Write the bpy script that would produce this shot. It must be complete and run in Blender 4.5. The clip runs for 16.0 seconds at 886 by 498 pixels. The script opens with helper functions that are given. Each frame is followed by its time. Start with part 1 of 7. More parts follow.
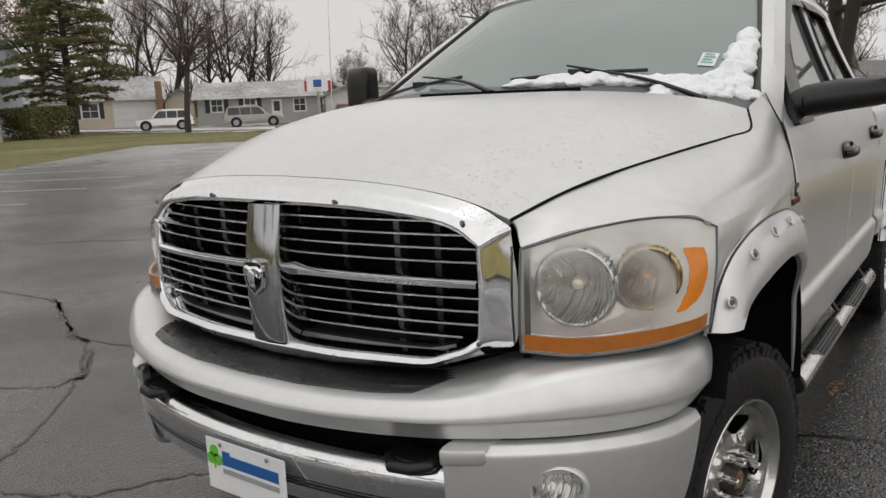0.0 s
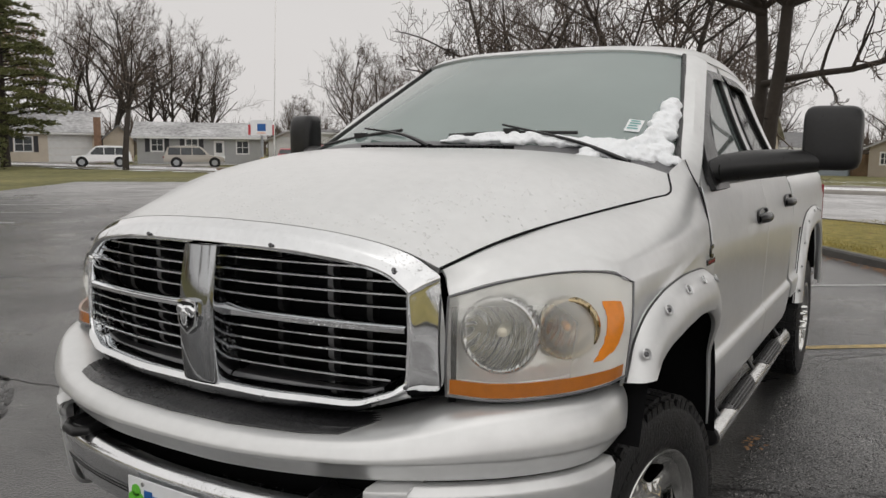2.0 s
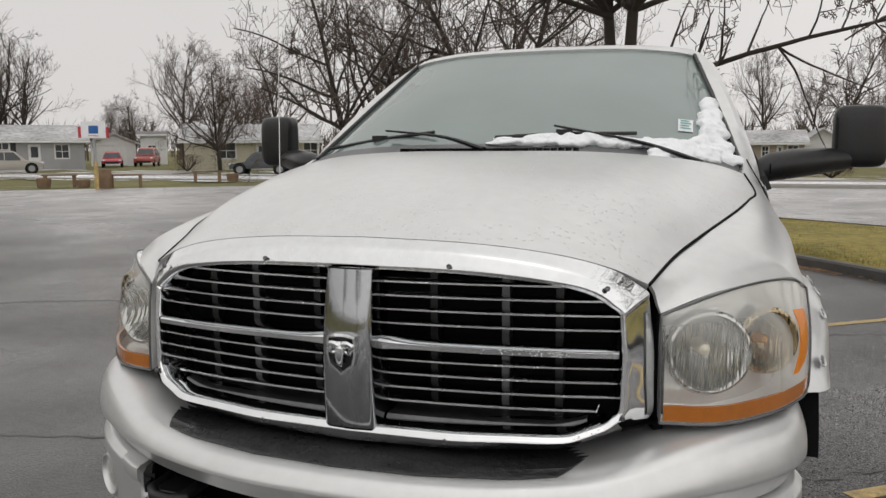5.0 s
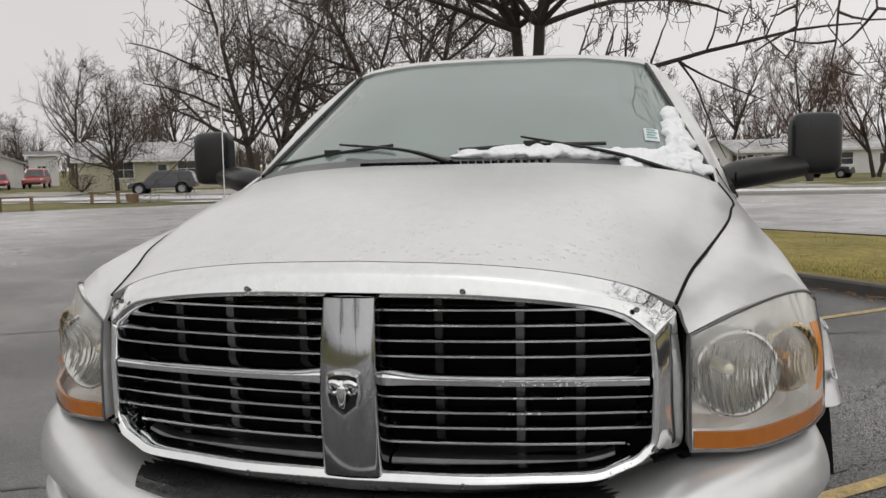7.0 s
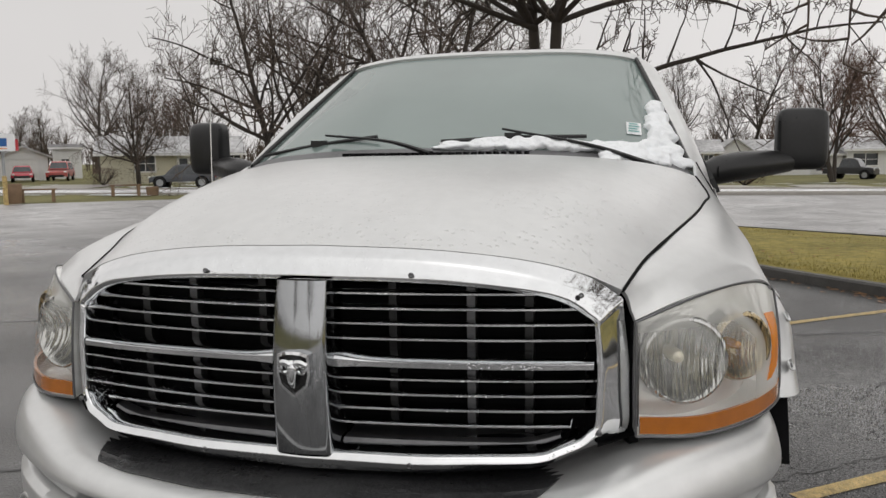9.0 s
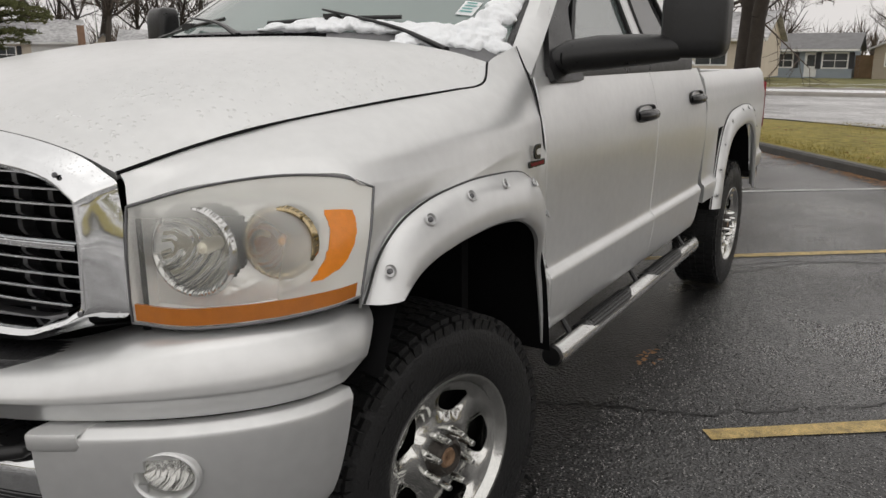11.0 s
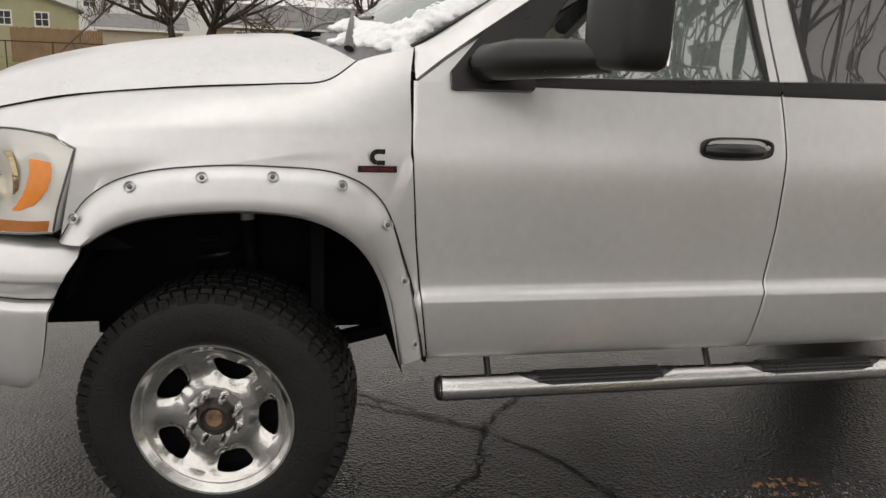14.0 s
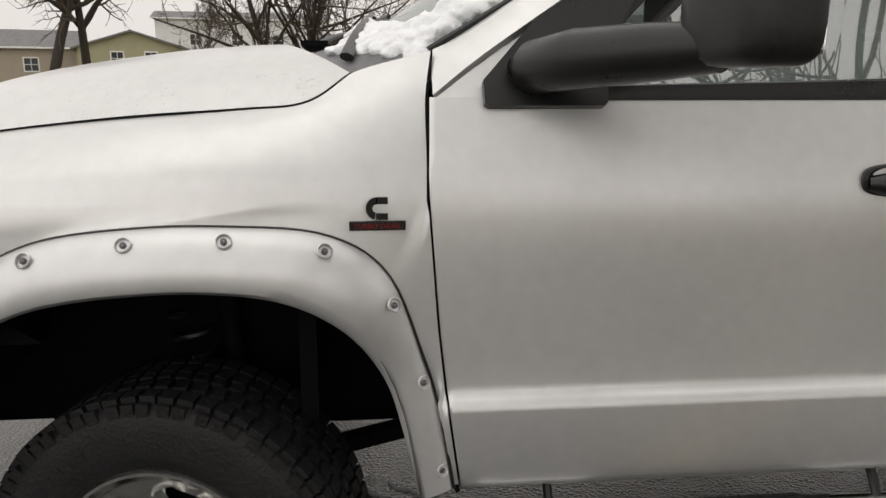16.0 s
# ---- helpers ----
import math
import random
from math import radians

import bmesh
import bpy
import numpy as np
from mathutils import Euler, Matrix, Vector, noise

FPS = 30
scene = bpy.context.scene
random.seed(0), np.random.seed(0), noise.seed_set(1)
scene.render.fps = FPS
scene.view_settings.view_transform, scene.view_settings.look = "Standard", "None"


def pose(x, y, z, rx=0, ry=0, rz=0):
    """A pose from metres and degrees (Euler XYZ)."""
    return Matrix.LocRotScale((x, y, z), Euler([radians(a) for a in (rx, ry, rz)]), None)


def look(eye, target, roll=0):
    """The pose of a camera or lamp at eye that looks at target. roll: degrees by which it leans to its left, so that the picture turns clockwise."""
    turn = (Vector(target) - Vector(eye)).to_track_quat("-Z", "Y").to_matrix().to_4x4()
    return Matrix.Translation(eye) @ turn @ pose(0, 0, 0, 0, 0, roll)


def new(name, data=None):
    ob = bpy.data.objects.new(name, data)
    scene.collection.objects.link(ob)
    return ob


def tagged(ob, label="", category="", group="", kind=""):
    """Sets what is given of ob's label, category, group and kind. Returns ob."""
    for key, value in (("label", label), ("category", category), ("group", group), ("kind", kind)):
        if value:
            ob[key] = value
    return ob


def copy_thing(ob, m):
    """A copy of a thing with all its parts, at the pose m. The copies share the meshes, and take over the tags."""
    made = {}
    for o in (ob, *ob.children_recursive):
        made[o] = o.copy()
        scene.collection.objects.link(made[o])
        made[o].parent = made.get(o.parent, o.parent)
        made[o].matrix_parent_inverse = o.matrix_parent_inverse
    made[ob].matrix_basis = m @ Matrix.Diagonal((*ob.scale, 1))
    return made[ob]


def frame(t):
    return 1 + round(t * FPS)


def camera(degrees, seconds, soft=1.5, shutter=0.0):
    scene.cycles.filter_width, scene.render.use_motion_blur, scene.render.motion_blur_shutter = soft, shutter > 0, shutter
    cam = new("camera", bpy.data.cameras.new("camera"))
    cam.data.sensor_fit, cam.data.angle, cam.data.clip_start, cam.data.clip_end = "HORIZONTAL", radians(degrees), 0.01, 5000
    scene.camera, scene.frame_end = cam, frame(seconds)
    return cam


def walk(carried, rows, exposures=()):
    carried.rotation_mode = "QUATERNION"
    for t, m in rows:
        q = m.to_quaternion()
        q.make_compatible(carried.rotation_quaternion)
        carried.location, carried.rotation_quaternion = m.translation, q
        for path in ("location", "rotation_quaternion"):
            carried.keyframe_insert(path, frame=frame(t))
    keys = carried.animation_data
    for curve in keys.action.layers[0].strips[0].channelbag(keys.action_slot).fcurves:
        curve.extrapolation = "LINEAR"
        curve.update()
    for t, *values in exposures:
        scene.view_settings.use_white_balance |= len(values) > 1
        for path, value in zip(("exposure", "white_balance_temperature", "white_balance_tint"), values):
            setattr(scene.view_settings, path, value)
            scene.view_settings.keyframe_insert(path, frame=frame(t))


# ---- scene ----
cam = camera(59.1, 16.0)
PATH = [
    (0, (1.542, -2.25, 1.57), (0.403, -0.65, 1.192), -2.3),
    (0.5, (1.516, -2.29, 1.565), (0.489, -0.62, 1.173), -0.4),
    (1, (1.501, -2.287, 1.563), (0.522, -0.585, 1.183), 0.4),
    (1.5, (1.508, -2.298, 1.563), (0.52, -0.592, 1.229), 0.5),
    (2, (1.602, -2.305, 1.576), (0.583, -0.603, 1.322), 0.5),
    (2.5, (1.788, -2.263, 1.572), (0.809, -0.532, 1.36), 0.9),
    (3, (1.893, -2.214, 1.56), (0.946, -0.468, 1.328), 0.6),
    (3.5, (1.771, -2.307, 1.56), (0.724, -0.625, 1.288), -1.8),
    (4, (1.446, -2.411, 1.576), (0.387, -0.745, 1.255), -2.6),
    (4.5, (1.103, -2.376, 1.564), (0.212, -0.615, 1.242), -1.6),
    (5, (0.766, -2.459, 1.588), (0.122, -0.582, 1.334), -0.3),
    (7.5, (0.51, -2.253, 1.587), (0.093, -0.309, 1.367), -1.3),
    (8, (0.506, -2.138, 1.585), (0.064, -0.2, 1.369), -1.4),
    (8.5, (0.522, -2.18, 1.57), (0.059, -0.246, 1.354), -1.2),
    (9, (0.66, -2.358, 1.564), (0.193, -0.426, 1.337), -0.7),
    (9.5, (1.006, -2.388, 1.528), (0.559, -0.458, 1.25), 0.3),
    (10, (1.352, -2.253, 1.516), (0.84, -0.356, 1.144), 1.0),
    (10.2, (1.463, -2.15, 1.506), (0.879, -0.281, 1.099), 0.7),
    (12.3, (2.843, -0.942, 1.543), (1.267, 0.17, 1.012), 0.7),
    (12.5, (2.914, -0.814, 1.537), (1.29, 0.224, 1.005), 0.9),
    (13, (3.039, -0.479, 1.533), (1.312, 0.387, 1.013), 1.9),
    (13.5, (3.223, -0.14, 1.521), (1.377, 0.439, 1.012), 1.8),
    (14, (3.27, 0.175, 1.522), (1.376, 0.606, 1.045), 2.6),
    (14.5, (3.265, 0.443, 1.529), (1.341, 0.739, 1.071), 3.2),
    (15, (3.155, 0.575, 1.507), (1.22, 0.774, 1.042), 2.7),
    (15.5, (2.875, 0.522, 1.527), (0.944, 0.798, 1.087), 0.4),
    (16, (2.579, 0.464, 1.489), (0.634, 0.651, 1.061), 0.1),
]
walk(cam, [(t, look(eye, target, roll)) for t, eye, target, roll in PATH], [(0, -0.16, 6660, 11), (10.2, -0.16, 6600, 11), (12.3, 0.06, 6880, 12), (14, 0.10, 6880, 12), (16, 0.04, 6860, 12)])

# ---- sky, light ----
world = bpy.data.worlds.new("overcast")
scene.world = world
world.use_nodes = True
wn, wl = world.node_tree.nodes, world.node_tree.links
sky = wn.new("ShaderNodeTexSky")
sky.sky_type, sky.sun_disc = "NISHITA", False
sky.sun_elevation, sky.sun_rotation, sky.dust_density, sky.air_density = radians(80), radians(150), 6.0, 1.2
grey = wn.new("ShaderNodeHueSaturation")
grey.inputs["Saturation"].default_value = 0.10
SKY_GAIN = 0.10
geo = wn.new("ShaderNodeTexCoord")
sep = wn.new("ShaderNodeSeparateXYZ")
ramp = wn.new("ShaderNodeValToRGB")
ramp.color_ramp.elements[0].position, ramp.color_ramp.elements[0].color = 0.0, (0.92, 0.905, 0.90, 1)
ramp.color_ramp.elements[1].position, ramp.color_ramp.elements[1].color = 0.75, (0.83, 0.835, 0.83, 1)
cl = wn.new("ShaderNodeTexNoise")
cl.inputs["Scale"].default_value, cl.inputs["Detail"].default_value = 2.2, 4
clr = wn.new("ShaderNodeMapRange")
clr.inputs["To Min"].default_value, clr.inputs["To Max"].default_value = 0.88, 1.10
mulc = wn.new("ShaderNodeVectorMath")
mulc.operation = "SCALE"
mix = wn.new("ShaderNodeMix")
mix.data_type, mix.inputs["Factor"].default_value = "RGBA", 0.86
scl = wn.new("ShaderNodeVectorMath")
scl.operation = "SCALE"
scl.inputs["Scale"].default_value = SKY_GAIN
wl.new(sky.outputs[0], grey.inputs["Color"])
wl.new(grey.outputs[0], scl.inputs[0])
wl.new(geo.outputs["Generated"], sep.inputs[0])
wl.new(sep.outputs["Z"], ramp.inputs[0])
wl.new(geo.outputs["Generated"], cl.inputs["Vector"])
wl.new(cl.outputs[0], clr.inputs["Value"])
wl.new(ramp.outputs[0], mulc.inputs[0])
# the cloud cover thins gently towards the sun's side
thin = wn.new("ShaderNodeVectorMath")
thin.operation = "DOT_PRODUCT"
thin.inputs[1].default_value = (0.90, -0.30, 0.30)
thinr = wn.new("ShaderNodeMapRange")
thinr.inputs["From Min"].default_value, thinr.inputs["From Max"].default_value = -0.6, 1.0
thinr.inputs["To Min"].default_value, thinr.inputs["To Max"].default_value = 0.95, 1.42
both = wn.new("ShaderNodeMath")
both.operation = "MULTIPLY"
wl.new(geo.outputs["Generated"], thin.inputs[0])
wl.new(thin.outputs["Value"], thinr.inputs["Value"])
wl.new(thinr.outputs[0], both.inputs[0])
wl.new(clr.outputs[0], both.inputs[1])
wl.new(both.outputs[0], mulc.inputs["Scale"])
wl.new(scl.outputs[0], mix.inputs["A"])
wl.new(mulc.outputs[0], mix.inputs["B"])
bg = wn["Background"]
wl.new(mix.outputs["Result"], bg.inputs["Color"])
bg.inputs["Strength"].default_value = 1.0
sun = new("sun", bpy.data.lights.new("sun", "SUN"))
sun.data.energy, sun.data.angle, sun.data.color = 0.5, radians(178), (1, 0.97, 0.93)
sun.matrix_world = look((1.2, -.5, 12), (0, 0, 0))
scene.view_settings.exposure = 0.0


# ---- materials ----
def mat(name, color, rough=0.5, metal=0.0, vary=0.12, scale=6.0, bump=0.0, bump_scale=60.0, coat=0.0, color2=None, rough_vary=0.0):
    """Principled material: two scales of noise vary the colour; bump and roughness follow finer noise."""
    m = bpy.data.materials.new(name)
    m.use_nodes = True
    n, l = m.node_tree.nodes, m.node_tree.links
    p = n["Principled BSDF"]
    p.inputs["Roughness"].default_value, p.inputs["Metallic"].default_value = rough, metal
    p.inputs["Coat Weight"].default_value, p.inputs["Coat Roughness"].default_value = coat, 0.10
    tc = n.new("ShaderNodeTexCoord")
    c1 = color if color2 is None else color2
    lo = [c * (1 - vary) for c in color]
    hi = [min(1, c * (1 + vary)) for c in c1]
    a, b = n.new("ShaderNodeTexNoise"), n.new("ShaderNodeTexNoise")
    a.inputs["Scale"].default_value, b.inputs["Scale"].default_value = scale, scale * 9
    a.inputs["Detail"].default_value = b.inputs["Detail"].default_value = 4
    add = n.new("ShaderNodeMath")
    add.operation = "ADD"
    half = n.new("ShaderNodeMapRange")
    half.inputs["From Min"].default_value, half.inputs["From Max"].default_value = 0.65, 1.35
    mx = n.new("ShaderNodeMix")
    mx.data_type = "RGBA"
    mx.inputs["A"].default_value, mx.inputs["B"].default_value = (*lo, 1), (*hi, 1)
    for t in (a, b):
        l.new(tc.outputs["Object"], t.inputs["Vector"])
    l.new(a.outputs[0], add.inputs[0])
    l.new(b.outputs[0], add.inputs[1])
    l.new(add.outputs[0], half.inputs["Value"])
    l.new(half.outputs[0], mx.inputs["Factor"])
    l.new(mx.outputs["Result"], p.inputs["Base Color"])
    if rough_vary:
        r = n.new("ShaderNodeMapRange")
        r.inputs["To Min"].default_value, r.inputs["To Max"].default_value = max(0.02, rough - rough_vary), rough + rough_vary
        l.new(half.outputs[0], r.inputs["Value"])
        l.new(r.outputs[0], p.inputs["Roughness"])
    if bump:
        c, bp = n.new("ShaderNodeTexNoise"), n.new("ShaderNodeBump")
        c.inputs["Scale"].default_value, c.inputs["Detail"].default_value = bump_scale, 5
        bp.inputs["Strength"].default_value, bp.inputs["Distance"].default_value = bump, 0.01
        l.new(tc.outputs["Object"], c.inputs["Vector"])
        l.new(c.outputs[0], bp.inputs["Height"])
        l.new(bp.outputs[0], p.inputs["Normal"])
    return m


def paint(name, color, flake=0.55, rough=0.34, dirt=0.25, drops=0.0):
    """Metallic car paint under clear coat, with road film that thickens in patches."""
    m = mat(name, color, rough, flake, 0.05, 3.0, 0.0, coat=0.30)
    m.node_tree.nodes["Principled BSDF"].inputs["Coat Roughness"].default_value = 0.14
    n, l = m.node_tree.nodes, m.node_tree.links
    p = n["Principled BSDF"]
    tc = n.new("ShaderNodeTexCoord")
    f = n.new("ShaderNodeTexNoise")
    f.inputs["Scale"].default_value, f.inputs["Detail"].default_value = 3.5, 2
    r = n.new("ShaderNodeMapRange")
    r.inputs["From Min"].default_value, r.inputs["From Max"].default_value = 0.1, 0.9
    r.inputs["To Min"].default_value, r.inputs["To Max"].default_value = rough - 0.05, rough + dirt * 0.35
    l.new(tc.outputs["Object"], f.inputs["Vector"])
    l.new(f.outputs[0], r.inputs["Value"])
    l.new(r.outputs[0], p.inputs["Roughness"])
    if drops:
        water_beads(m, drops, 58.0, 0.42)
    return m


def water_beads(m, strength, scale=70.0, spare=0.55):
    """Standing drops as fine relief, in patches."""
    n, l = m.node_tree.nodes, m.node_tree.links
    p = n["Principled BSDF"]
    tc = n.new("ShaderNodeTexCoord")
    d, bp = n.new("ShaderNodeTexVoronoi"), n.new("ShaderNodeBump")
    d.inputs["Scale"].default_value = scale
    dm = n.new("ShaderNodeMapRange")
    dm.inputs["From Min"].default_value, dm.inputs["From Max"].default_value = 0.12, 0.30
    dm.inputs["To Min"].default_value, dm.inputs["To Max"].default_value = 1, 0
    k = n.new("ShaderNodeTexNoise")
    k.inputs["Scale"].default_value = 5
    km = n.new("ShaderNodeMapRange")
    km.inputs["From Min"].default_value, km.inputs["From Max"].default_value = spare, spare + 0.1
    mm = n.new("ShaderNodeMath")
    mm.operation = "MULTIPLY"
    l.new(tc.outputs["Object"], d.inputs["Vector"])
    l.new(tc.outputs["Object"], k.inputs["Vector"])
    l.new(d.outputs["Distance"], dm.inputs["Value"])
    l.new(k.outputs[0], km.inputs["Value"])
    l.new(dm.outputs[0], mm.inputs[0])
    l.new(km.outputs[0], mm.inputs[1])
    l.new(mm.outputs[0], bp.inputs["Height"])
    bp.inputs["Strength"].default_value, bp.inputs["Distance"].default_value = strength, 0.004
    l.new(bp.outputs[0], p.inputs["Normal"])


def chrome_mat(name, color=(0.72, 0.73, 0.74), rough=0.08):
    """Bright plated metal with water beads and a dull film in patches."""
    m = mat(name, color, rough, 1.0, 0.05, 4.0, rough_vary=0.025)
    water_beads(m, 0.40, 140.0)
    return m


def glassy(name, tint, clear, rough=0.02, fog=(0.4, 0.44, 0.43), gloss=0.1, faded=None):
    """A hazed pane: a share of clear see-through, the rest a misted glossy skin."""
    m = bpy.data.materials.new(name)
    m.use_nodes = True
    n, l = m.node_tree.nodes, m.node_tree.links
    p = n["Principled BSDF"]
    p.inputs["Base Color"].default_value, p.inputs["Roughness"].default_value = (*fog, 1), rough
    p.inputs["IOR"].default_value = 1.5
    t = n.new("ShaderNodeBsdfTransparent")
    t.inputs[0].default_value = (*tint, 1)
    tc, no, mr = n.new("ShaderNodeTexCoord"), n.new("ShaderNodeTexNoise"), n.new("ShaderNodeMapRange")
    no.inputs["Scale"].default_value, no.inputs["Detail"].default_value = 2.0, 5
    mr.inputs["To Min"].default_value, mr.inputs["To Max"].default_value = min(1, clear + 0.12), max(0, clear - 0.12)
    x = n.new("ShaderNodeMixShader")
    l.new(tc.outputs["Object"], no.inputs["Vector"])
    l.new(no.outputs[0], mr.inputs["Value"])
    if faded:
        # sun-bleached upper part: below faded[0] clear, above faded[1] milky
        sp, zr, mu = n.new("ShaderNodeSeparateXYZ"), n.new("ShaderNodeMapRange"), n.new("ShaderNodeMath")
        zr.inputs["From Min"].default_value, zr.inputs["From Max"].default_value = faded[0], faded[1]
        zr.inputs["To Min"].default_value, zr.inputs["To Max"].default_value = 1, faded[2]
        mu.operation = "MULTIPLY"
        l.new(tc.outputs["Object"], sp.inputs[0])
        l.new(sp.outputs["Z"], zr.inputs["Value"])
        l.new(mr.outputs[0], mu.inputs[0])
        l.new(zr.outputs[0], mu.inputs[1])
        ab, xr, mo = n.new("ShaderNodeMath"), n.new("ShaderNodeMapRange"), n.new("ShaderNodeMath")
        ab.operation, mo.operation = "ABSOLUTE", "MULTIPLY"
        xr.inputs["From Min"].default_value, xr.inputs["From Max"].default_value = .88, 1.0
        xr.inputs["To Min"].default_value, xr.inputs["To Max"].default_value = 1, .45
        l.new(sp.outputs["X"], ab.inputs[0])
        l.new(ab.outputs[0], xr.inputs["Value"])
        l.new(mu.outputs[0], mo.inputs[0])
        l.new(xr.outputs[0], mo.inputs[1])
        l.new(mo.outputs[0], x.inputs[0])
    else:
        l.new(mr.outputs[0], x.inputs[0])
    l.new(p.outputs[0], x.inputs[1])
    l.new(t.outputs[0], x.inputs[2])
    g, y = n.new("ShaderNodeBsdfGlossy"), n.new("ShaderNodeMixShader")
    g.inputs["Roughness"].default_value, y.inputs[0].default_value = 0.01, gloss
    l.new(x.outputs[0], y.inputs[1])
    l.new(g.outputs[0], y.inputs[2])
    l.new(y.outputs[0], n["Material Output"].inputs["Surface"])
    return m


SILVER = paint("silver_paint", (0.68, 0.684, 0.682), 0.66, 0.33)
WETSILVER = paint("wet_silver_paint", (0.67, 0.674, 0.672), 0.64, 0.31, drops=0.5)
FLARE = paint("silver_flare", (0.65, 0.653, 0.653), 0.62, 0.35)
CHROME = chrome_mat("chrome", (0.76, 0.77, 0.78), 0.04)
# the same plating darkened: the centre post's dark reflections put into the colour
DARKCHROME = chrome_mat("shade_toned_chrome", (0.36, 0.37, 0.38), 0.09)
BLACK = mat("black_plastic", (0.011, 0.011, 0.0115), 0.33, 0, 0.3, 8, 0.06, 300, rough_vary=0.08)
BLACK.node_tree.nodes["Principled BSDF"].inputs["Specular IOR Level"].default_value = 0.42
GLOSSBLACK = mat("gloss_black", (0.007, 0.007, 0.0075), 0.24, 0, 0.2, 8)
# near-black, hardly specular: shade of recesses, gaps and underbody put into the colour
VOID = mat("recess_shade_black", (0.004, 0.004, 0.0045), 0.8, 0, 0.3, 20)
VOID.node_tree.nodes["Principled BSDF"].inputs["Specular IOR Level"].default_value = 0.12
RUBBER = mat("tyre_rubber", (0.015, 0.015, 0.0155), 0.50, 0, 0.35, 12, 0.4, 120, rough_vary=0.15)
RUBBER.node_tree.nodes["Principled BSDF"].inputs["Specular IOR Level"].default_value = 0.24
PADMAT = mat("wet_rubber_pad", (0.014, 0.014, 0.015), 0.34, 0, 0.3, 8, 0.5, 40, rough_vary=0.12)
PADMAT.node_tree.nodes["Principled BSDF"].inputs["Specular IOR Level"].default_value = 0.6
WINDSHIELD = glassy("misted_windshield", (0.55, 0.62, 0.60), 0.14, 0.03, (0.205, 0.265, 0.25), 0.12)
SIDEGLASS = glassy("side_glass", (0.50, 0.60, 0.58), 0.56, 0.05, (0.32, 0.38, 0.37), 0.26)
VISOR = mat("smoked_visor", (0.010, 0.010, 0.011), 0.25, 0, 0.2, 6)
REARGLASS = glassy("tinted_glass", (0.08, 0.08, 0.085), 0.35, 0.10, (0.06, 0.06, 0.062), 0.10)
LENS = glassy("hazed_headlight_lens", (0.99, 0.99, 0.98), 0.96, 0.05, (0.93, 0.93, 0.88), 0.04, (1.16, 1.275, 0.42))
AMBER = mat("amber_lens", (0.42, 0.125, 0.005), 0.22, 0, 0.10, 40, 0.12, 200, coat=0.8)
AMBER2 = mat("orange_reflector", (0.78, 0.235, 0.010), 0.25, 0, 0.10, 60, 0.08, 200, coat=0.3)
REFLECTOR = mat("lamp_reflector", (0.55, 0.55, 0.54), 0.08, 1.0, 0.04, 30)
# the amber bulb's reflection is tinted into this bowl's metal colour
AMBERBOWL = mat("amber_lit_reflector", (0.42, 0.34, 0.21), 0.08, 1.0, 0.10, 30)


def fluted(m, strength):
    """Upright flutes pressed into a reflector."""
    n, l = m.node_tree.nodes, m.node_tree.links
    tc, mp, no, bp = n.new("ShaderNodeTexCoord"), n.new("ShaderNodeMapping"), n.new("ShaderNodeTexNoise"), n.new("ShaderNodeBump")
    mp.inputs["Scale"].default_value = (95, 0, 10)
    no.inputs["Scale"].default_value, no.inputs["Detail"].default_value = 1.0, 1.5
    bp.inputs["Strength"].default_value, bp.inputs["Distance"].default_value = strength, 0.012
    l.new(tc.outputs["Object"], mp.inputs["Vector"])
    l.new(mp.outputs[0], no.inputs["Vector"])
    l.new(no.outputs[0], bp.inputs["Height"])
    l.new(bp.outputs[0], n["Principled BSDF"].inputs["Normal"])


fluted(REFLECTOR, 1.3)
fluted(AMBERBOWL, 1.3)
BEZEL = mat("lamp_bezel", (0.95, 0.95, 0.93), 0.16, 0.45, 0.03, 20, 0.7, 16)
AMBERBULB = mat("amber_bulb", (0.55, 0.24, 0.03), 0.12, 0.3, 0.1, 40)
BULB = mat("bulb_glass", (0.8, 0.75, 0.6), 0.05, 0.3, 0.05)
STEEL = mat("polished_wheel", (0.60, 0.60, 0.58), 0.14, 1.0, 0.10, 14, 0.03, 60, rough_vary=0.06)
RUST = mat("rusty_hub", (0.16, 0.075, 0.04), 0.6, 0.4, 0.5, 40, 0.5, 90, color2=(0.28, 0.18, 0.11))
HUB = mat("dirty_hub", (0.055, 0.048, 0.042), 0.5, 0.6, 0.4, 30, 0.5, 90)
STAINLESS = mat("stainless_tube", (0.62, 0.62, 0.61), 0.22, 1.0, 0.08, 10, 0.1, 200)
SNOW = mat("snow", (0.86, 0.88, 0.90), 0.65, 0, 0.04, 14, 0.8, 45)
WHITE = mat("white_plastic", (0.78, 0.79, 0.80), 0.4, 0, 0.05)
RED = mat("red_badge", (0.25, 0.015, 0.02), 0.25, 0.2, 0.15)
BLUE = mat("blue_print", (0.01, 0.10, 0.33), 0.4)
GREEN = mat("green_print", (0.12, 0.50, 0.04), 0.4)
GREY = mat("grey_print", (0.32, 0.33, 0.34), 0.4)
BOLTGREY = mat("bolt_grey", (0.14, 0.14, 0.145), 0.35, 0.8, 0.2, 40)
COWLGREY = mat("faded_cowl_plastic", (0.13, 0.13, 0.135), 0.5, 0, 0.2, 10, 0.1, 200)
INTERIOR = mat("grey_interior", (0.12, 0.125, 0.125), 0.8, 0, 0.2, 5)


